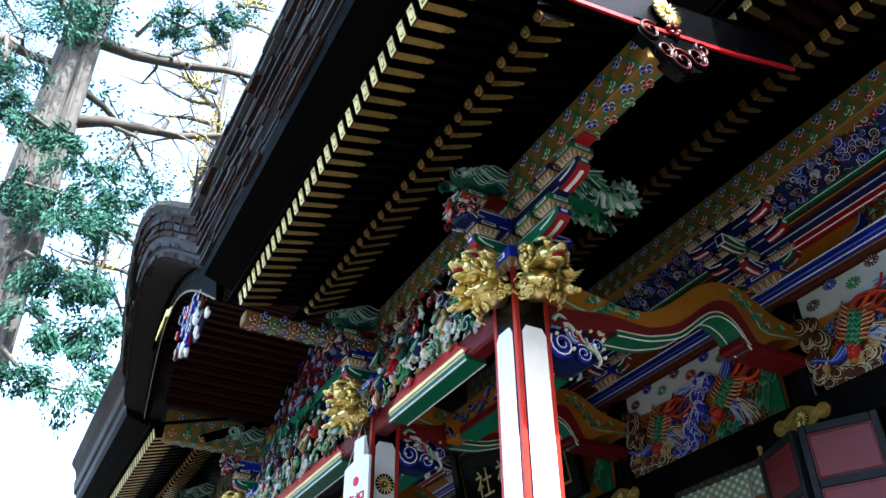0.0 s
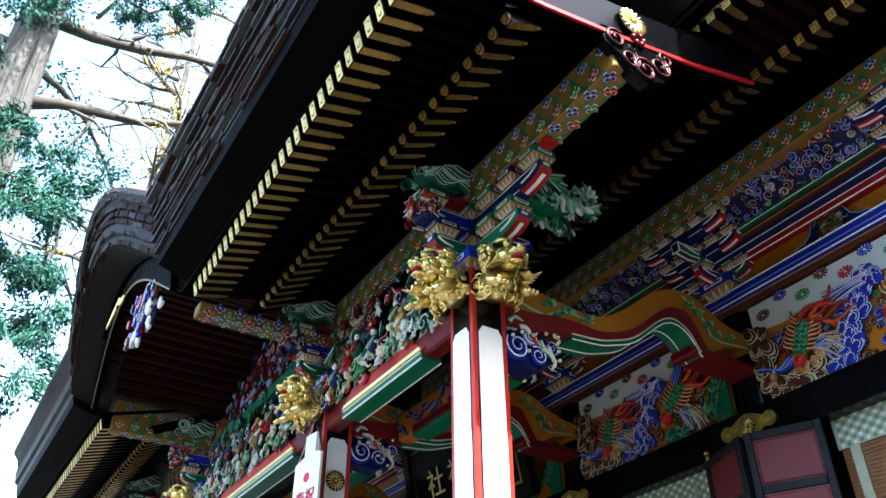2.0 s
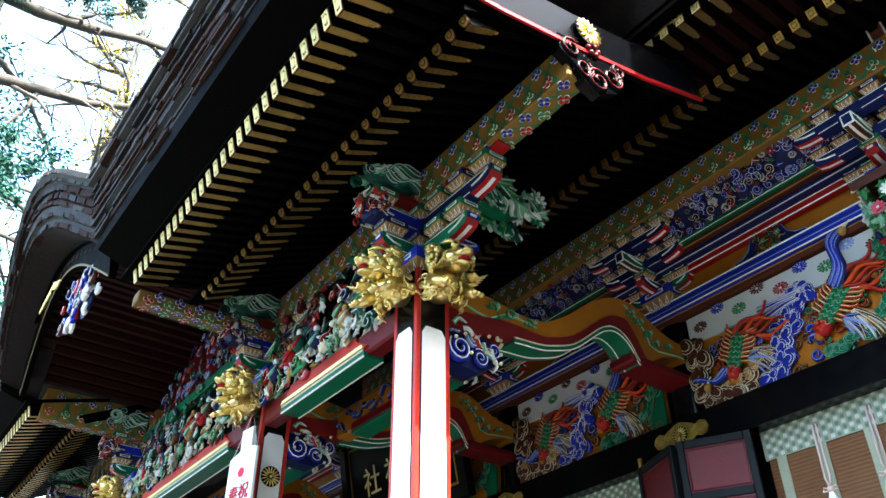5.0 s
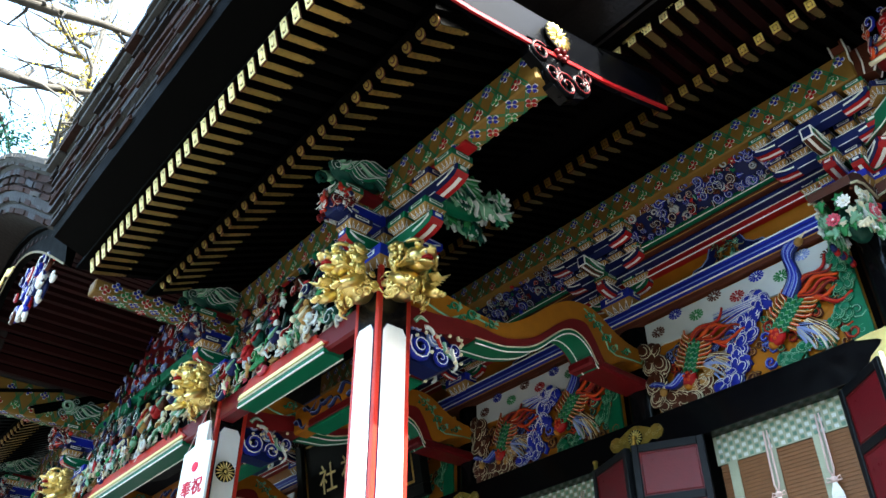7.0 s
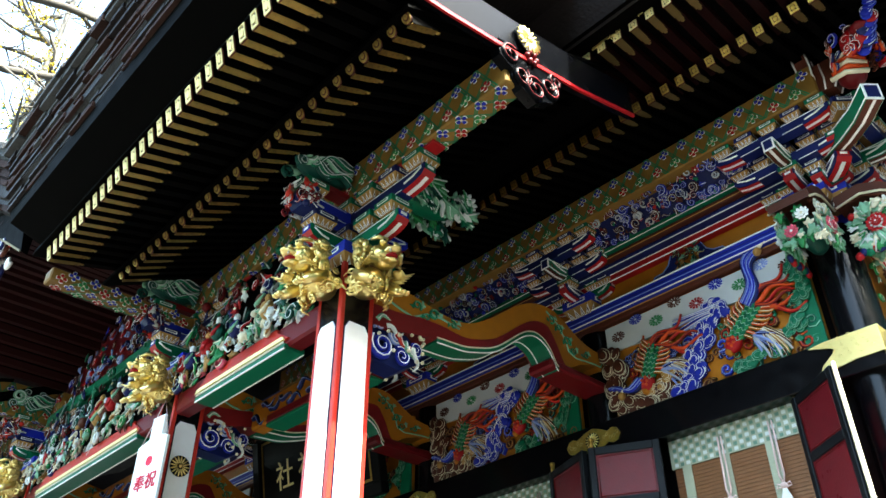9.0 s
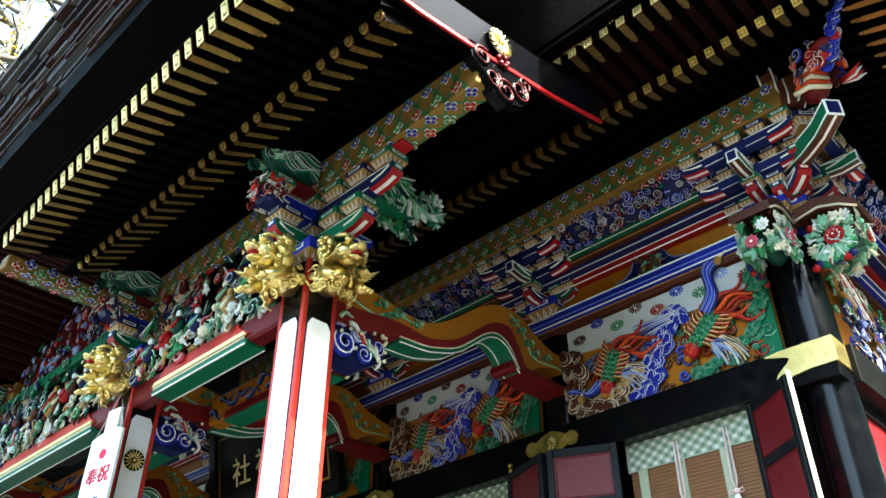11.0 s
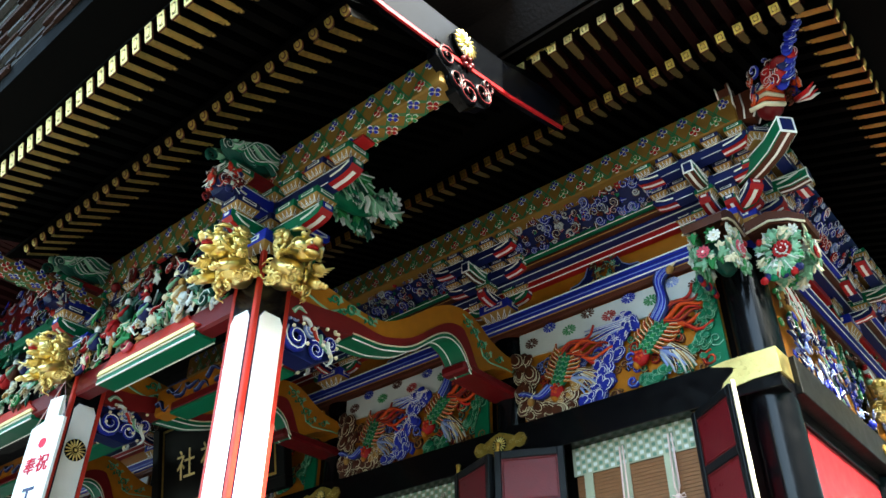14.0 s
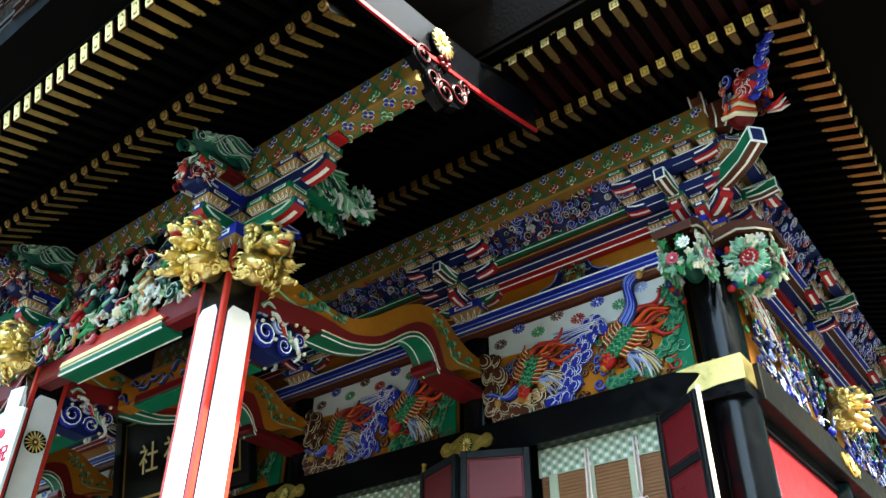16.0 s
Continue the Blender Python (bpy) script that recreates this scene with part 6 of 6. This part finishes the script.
def loft(sec, mat, n=40, x0=-10.22, x1=-6.58, lift=0.85, lean=-0.30, smooth=False):
    mm = M()
    vs = []
    k = len(sec)
    for i in range(n + 1):
        x = x0 + (x1 - x0) * i / n
        b = arch((x - CX) / 1.82)
        vs += [(x, y + lean * b * w, z + lift * b) for y, z, w in sec]
    fs = [(i * k + j, i * k + (j + 1) % k, (i + 1) * k + (j + 1) % k, (i + 1) * k + j) for i in range(n) for j in range(k)]
    fs += [tuple(range(k)), tuple(range(n * k, n * k + k))]
    return mm.add(vs, fs, mat, smooth)


ag = thing("arched_gable", "dark undulating bark-roofed gable over the porch middle", "roof", kind="structure")
part("roof_layer", loft([(1.05, 5.80, 1), (1.03, 5.90, 1), (0.99, 5.93, 1), (0.965, 6.06, 1), (1.5, 6.2, .5), (1.5, 5.7, .5)], "bark_roof"), ag)
part("roof_layer", loft([(0.965, 6.06, 1), (0.955, 6.10, 1), (0.985, 6.12, 1), (0.93, 6.30, 1), (1.5, 6.45, .5), (1.5, 6.2, .5)], "roof_edge"), ag)
part("roof_layer", loft([(0.93, 6.30, 1), (0.85, 6.40, 1), (0.845, 6.47, 1), (1.6, 6.75, .5), (3.8, 7.75, 0), (3.8, 7.0, 0), (1.5, 6.3, .5)], "lichen"), ag)
arch_course = M()
for y0, z0, hh, mats in ((1.03, 5.80, 0.06, ("bark_roof", "roof_edge")), (0.985, 5.92, 0.07, ("roof_edge", "bark_roof")), (0.945, 6.04, 0.05, ("roof_edge", "lichen", "roof_edge")),
                         (0.95, 6.13, 0.07, ("bark_roof", "roof_edge")), (0.92, 6.22, 0.07, ("bark_roof", "roof_edge")), (0.88, 6.33, 0.05, ("lichen", "roof_edge")), (0.84, 6.41, 0.05, ("lichen", "lichen"))):
    x = -10.2
    while x < -6.62:
        wd = rnd_roof.uniform(0.06, 0.16)
        b0, b1 = arch((x - CX) / 1.82), arch((x + wd - CX) / 1.82)
        dy, dz = rnd_roof.uniform(-0.012, 0.008), rnd_roof.uniform(-0.008, 0.008)
        vs = []
        for xx, b in ((x, b0), (x + wd - 0.003, b1)):
            yy, zz = y0 + dy - 0.30 * b, z0 + dz + 0.85 * b
            vs += [(xx, yy, zz), (xx, yy + 0.25, zz), (xx, yy + 0.25, zz + hh), (xx, yy, zz + hh)]
        arch_course.add(vs, [(0, 1, 2, 3), (4, 7, 6, 5), (0, 4, 5, 1), (1, 5, 6, 2), (2, 6, 7, 3), (3, 7, 4, 0)], rnd_roof.choice(mats))
        x += wd
tagged(part("shingle_edge", arch_course, ag, "weathered shingle courses bent over the arch"), kind="stuff")
part("bargeboard", loft([(1.36, 5.46, .6), (1.30, 5.48, .6), (1.24, 5.84, .6), (1.36, 5.80, .6)], "soffit", x0=-10.0, x1=-6.8), ag)
part("gilt_edge", loft([(1.295, 5.465, .6), (1.29, 5.49, .6), (1.285, 5.49, .6), (1.29, 5.465, .6)], "dullgold", x0=-10.0, x1=-6.8), ag)
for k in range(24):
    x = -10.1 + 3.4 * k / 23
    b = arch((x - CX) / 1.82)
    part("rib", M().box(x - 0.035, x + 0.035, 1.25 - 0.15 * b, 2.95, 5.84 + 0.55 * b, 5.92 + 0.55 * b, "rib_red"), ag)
part("soffit", loft([(1.2, 5.93, .5), (3.0, 5.93, 0), (3.0, 5.98, 0), (1.2, 5.98, .5)], "soffit", lift=0.55), ag)
part("tympanum", M().box(-10.1, -6.7, 2.95, 3.0, 5.3, 6.55, "darkred"), ag)
tb = thing("carved_frieze", "blue and red carved frieze inside the arched gable", "carving", group="porch friezes")
m1, m2 = M(), M()
fr = FRONT(-10.0, 2.94, 5.50)
part("beam", M().box(-10.1, -6.7, 2.80, 3.02, 5.40, 5.52, "green", 0.01), tb)
topf = lambda u: 0.1 + 0.75 * arch((u - 1.6) / 1.8)
mixed_field(m1, fr, 3.2, 0.85, 260, ["navy", "blue", "red", "paleblue", "brown", "green"], 0.06, 0.10, "pearl", topf)
tagged(part("cloud_carving", m1, tb), kind="stuff")
pend = M()
fr = FRONT(CX + 0.55, 1.34, 5.88)
for _ in range(60):
    a, q = rnd.uniform(0, 6.28), rnd.random() ** 0.6
    curl(pend, fr, 0.58 * q * math.cos(a), 0.34 * q * math.sin(a), rnd.uniform(0.05, 0.10), rnd.choice(["blue", "navy", "white", "blue", "brown", "red"]), "white", 1.3, a, rnd.choice((-1, 1)), rnd.uniform(0.03, 0.14), 0.3, 11)
pend.ell(fr @ Vector((0, 0, 0)), (0.24, 0.03, 0.20), "navy")
part("pendant", pend, ag, "blue and white carved cloud pendant")
gl = M()
for k in range(14):
    curl(gl, FRONT(CX - 0.35 + 0.05 * k, 1.08, 6.22 - 0.02 * abs(k - 7)), 0, 0, 0.05, "gold", None, 1.3, k, 1, 0.02, 0.25, 9)
part("gilt_scroll", gl, ag)

# inner beams between porch and hall, seen under the porch
for x0, x1 in ((PX[1] + 0.2, PX[0] - 0.2), (PX[2] + 0.2, PX[1] - 0.2)):
    ib = thing("inner_beam", "ochre beam with blue cloud painting and red soffit", "beam", group="inner beams")
    part("timber", M().box(x0, x1, 3.52, 3.68, 4.44, 4.70, "ochre", 0.02), ib)
    part("red_band", M().box(x0 + 0.3, x1 - 0.3, 3.50, 3.70, 4.42, 4.50, "darkred", 0.01), ib)
    part("green_soffit", M().box(x0 + 0.3, x1 - 0.3, 3.505, 3.695, 4.39, 4.42, "green", 0.005), ib)
    cl = M()
    for k in range(14):
        wisp(cl, FRONT(x0, 3.52, 4.44), (x1 - x0) * k / 14 + 0.05, 0.1 + 0.08 * (k % 2), 0.22, 0.3 * (k % 3) - 0.3, "navy", "paleblue", 0.25, 1.2, 0.03, 0.0, 10, k)
    part("cloud_painting", cl, ib)


# ---- trees beyond the porch ----
def conifer(x, y, h, r, seed, z0, sprays, leaf_mat, label, droop=0.25, spread=4.0, bare=False):
    q = random.Random(seed)
    t = thing("tree", label, "tree", at=pose(x, y, 0), group="trees")
    tr = M()
    n = 14
    pts = [(0.25 * math.sin(i * 0.9 + seed) * (i / n), 0.2 * math.sin(i * 0.7) * (i / n), h * i / n) for i in range(n + 1)]
    sides = 44
    groove = [1 + 0.05 * (1 if k % 2 else -1) + q.uniform(-0.05, 0.05) for k in range(sides)]
    tv = []
    for i in range(4 * n + 1):
        f = i / (4 * n) * n
        a0, fr2 = min(int(f), n - 1), f - min(int(f), n - 1)
        px0 = Vector(pts[a0]).lerp(Vector(pts[a0 + 1]), fr2)
        rr = r * (1 + 0.25 * max(0, 1 - f)) * (1 - 0.75 * f / n)
        for k in range(sides):
            a = 2 * math.pi * k / sides + 0.12 * math.sin(f * 1.3 + k * 0.5)
            g2 = groove[k] + q.uniform(-0.02, 0.02)
            tv.append(px0 + Vector((rr * g2 * math.cos(a), rr * g2 * math.sin(a), 0)))
    tr.add(tv, [(i * sides + k, i * sides + (k + 1) % sides, (i + 1) * sides + (k + 1) % sides, (i + 1) * sides + k) for i in range(4 * n) for k in range(sides)], "bark")
    limbs, crown_v, crown_f = M(), [], []
    for k in range(sprays):
        z = z0 + (h - z0) * (k + q.random()) / sprays
        a = q.uniform(0, 6.28)
        L = spread * (1 - 0.55 * (z - z0) / (h - z0)) * q.uniform(0.5, 1.1)
        d = Vector((math.cos(a), math.sin(a), 0))
        p = [Vector((0, 0, z)) + d * L * s + Vector((0, 0, -droop * L * s * s + 0.12 * L * math.sin(3 * s + k))) for s in (0, 0.25, 0.5, 0.75, 1)]
        limbs.tube(p, [0.09, 0.07, 0.05, 0.035, 0.01], "twig" if not bare else "bark", 6)
        for j in range(7 if bare else 5):
            s = q.uniform(0.25, 1)
            o = p[min(4, int(s * 4))]
            tw = Vector((q.uniform(-1, 1), q.uniform(-1, 1), q.uniform(-0.6, 0.7))).normalized()
            e = o + tw * q.uniform(0.5, 1.3)
            mid = (o + e) / 2 + Vector((q.uniform(-.12, .12), q.uniform(-.12, .12), q.uniform(-.1, .15)))
            limbs.tube([o, mid, e], [0.028, 0.018, 0.006], "twig", 5)
            if bare and q.random() < 0.65:
                continue
            for c in range(3 if not bare else 1):
                cc = o.lerp(e, q.random()) + Vector((q.uniform(-.25, .25), q.uniform(-.25, .25), q.uniform(-.25, .1)))
                R = q.uniform(0.28, 0.55)
                for _ in range(80 if not bare else 45):
                    v = Vector((q.gauss(0, 0.5), q.gauss(0, 0.5), q.gauss(0, 0.32))) * R
                    g = (v + Vector((0, 0, -0.25 * R))).normalized()
                    l, w = q.uniform(0.07, 0.15), q.uniform(0.02, 0.035)
                    if bare:
                        l, w = 0.07, 0.05
                    sd = g.cross(Vector((q.uniform(-1, 1), q.uniform(-1, 1), q.uniform(-1, 1)))).normalized() * w
                    b = len(crown_v)
                    o2 = cc + v
                    crown_v += [o2, o2 + g * l * 0.5 + sd, o2 + g * l, o2 + g * l * 0.5 - sd]
                    crown_f.append((b, b + 1, b + 2, b + 3))
    part("trunk", tr, t)
    tagged(part("branchwork", limbs, t), kind="stuff")
    cm = M()
    cm.add(crown_v, crown_f, leaf_mat)
    me = bpy.data.meshes.new("crown")
    me.from_pydata([tuple(v) for v in crown_v], [], crown_f)
    me.materials.append(MAT[leaf_mat])
    c = part("crown", me, t)
    tagged(c, kind="stuff")
    return t


big = conifer(-14.0, -1.05, 30, 0.60, 3, 13.0, 16, "needles", "tall cedar with grey-brown trunk and drooping dark sprays", 0.3, 3.6)
lm = M()
for z, ly, rr, dz in ((15.4, 4.8, 0.17, 0.5), (12.9, 3.9, 0.16, 1.2), (10.9, 2.6, 0.10, -0.4), (14.2, -3.0, 0.13, 0.8)):
    pts = [(0.2 * t, ly * t, z + dz * t + 0.15 * math.sin(7 * t + z)) for t in (0, 0.2, 0.4, 0.6, 0.8, 1.0)]
    lm.tube(pts, [rr * 1.0, rr * 0.75, rr * 0.65, rr * 0.5, rr * 0.4, rr * 0.15], "twig", 9)
    for k in range(9):
        t = rnd.uniform(0.25, 1)
        o = Vector((0.2 * t, ly * t, z + dz * t))
        e = o + Vector((rnd.uniform(-0.6, 0.6), rnd.uniform(-0.5, 0.9), rnd.uniform(-1.3, 0.8)))
        f2 = e + Vector((rnd.uniform(-0.4, 0.4), rnd.uniform(-0.6, 0.6), rnd.uniform(-0.7, 0.3)))
        lm.tube([o, (o + e) / 2 + Vector((0, 0.1, 0.1)), e, f2], [0.05, 0.035, 0.022, 0.006], "twig", 6)
        lm.tube([e, e + Vector((0.1, rnd.uniform(-0.6, 0.6), rnd.uniform(-0.5, 0.4)))], [0.018, 0.005], "twig", 5)
tagged(part("branchwork", lm, big), kind="stuff")


def foliage(parent, mat, spots, seed, per=1700):
    """Drooping cedar sprays gathered round the given places."""
    q = random.Random(seed)
    vs, fs = [], []
    for cx, cy, cz, R in spots:
        for tuft in range(int(11 * R * R) + 2):
            tc = Vector((cx, cy, cz)) + Vector((q.gauss(0, 0.45), q.gauss(0, 0.5), q.gauss(0, 0.42))) * R
            hang = Vector((q.uniform(-0.5, 0.5), q.uniform(-0.8, 0.8), q.uniform(-1.0, -0.1))).normalized()
            rr = q.uniform(0.16, 0.30)
            for _ in range(per // 9):
                v = Vector((q.gauss(0, 0.36), q.gauss(0, 0.36), q.gauss(0, 0.30))) * rr + hang * rr * 1.6 * q.random()
                g = (hang + Vector((q.uniform(-.7, .7), q.uniform(-.7, .7), q.uniform(-.5, .5)))).normalized()
                l, w = q.uniform(0.06, 0.13), q.uniform(0.014, 0.026)
                sd = g.cross(Vector((q.uniform(-1, 1), q.uniform(-1, 1), q.uniform(-1, 1)))).normalized() * w
                b, o2 = len(vs), tc + v
                vs += [tuple(o2), tuple(o2 + g * l * 0.45 + sd), tuple(o2 + g * l), tuple(o2 + g * l * 0.45 - sd)]
                fs.append((b, b + 1, b + 2, b + 3))
    me = bpy.data.meshes.new("crown")
    me.from_pydata(vs, [], fs)
    me.materials.append(MAT[mat])
    tagged(part("crown", me, parent), kind="stuff")


BOUGHS = (((-0.4, 11.9), (0.4, 11.5), (1.0, 11.0), (1.4, 10.7), 0.66), ((-0.3, 10.4), (0.5, 10.4), (0.9, 9.9), (1.7, 9.7), 0.56),
          ((0.3, 9.1), (0.8, 8.9), (1.2, 8.9), (1.8, 8.9), 0.46), ((0.6, 8.1), (1.2, 7.7), (1.6, 8.1), (1.9, 8.4), 0.40),
          ((0.4, 7.4), (1.0, 6.9), (1.5, 6.9), (1.7, 7.5), 0.26), ((-1.2, 13.5), (-1.0, 12.6), (-0.7, 12.1), (-0.4, 11.8), 0.42),
          ((1.2, 15.5), (1.8, 15.4), (2.4, 16.1), (3.2, 16.4), 0.48))
bough_wood, spots = M(), []
for *line, size in BOUGHS:
    pts = [Vector((1.3, yy, zz)) for yy, zz in line]
    bough_wood.tube([Vector((0.2, pts[0].y - 0.3, pts[0].z + 0.3)), *pts], [0.05, 0.04, 0.03, 0.02, 0.008], "twig", 6)
    for k in range(6):
        p = pts[min(k // 2, 2)].lerp(pts[min(k // 2, 2) + 1], 0.5 * (k % 2) + rnd.uniform(0, 0.4))
        spots.append((p.x + rnd.uniform(-0.3, 0.3), p.y, p.z, size * rnd.uniform(0.6, 1.0)))
tagged(part("branchwork", bough_wood, big), kind="stuff")
foliage(big, "needles", spots, 21)
foliage(big, "yellow_leaf", [(0.3, 3.6, 13.8, 0.9), (0.3, 4.5, 14.8, 0.8)], 22, 300)
conifer(-24.0, -5.5, 32, 0.5, 5, 17.0, 14, "needles", "tall cedar with drooping dark green sprays", 0.3, 4.5)
conifer(-20.0, 2.6, 26, 0.20, 9, 9.0, 34, "yellow_leaf", "thin bare-branched tree with a few yellow leaves", -0.1, 4.0, True)
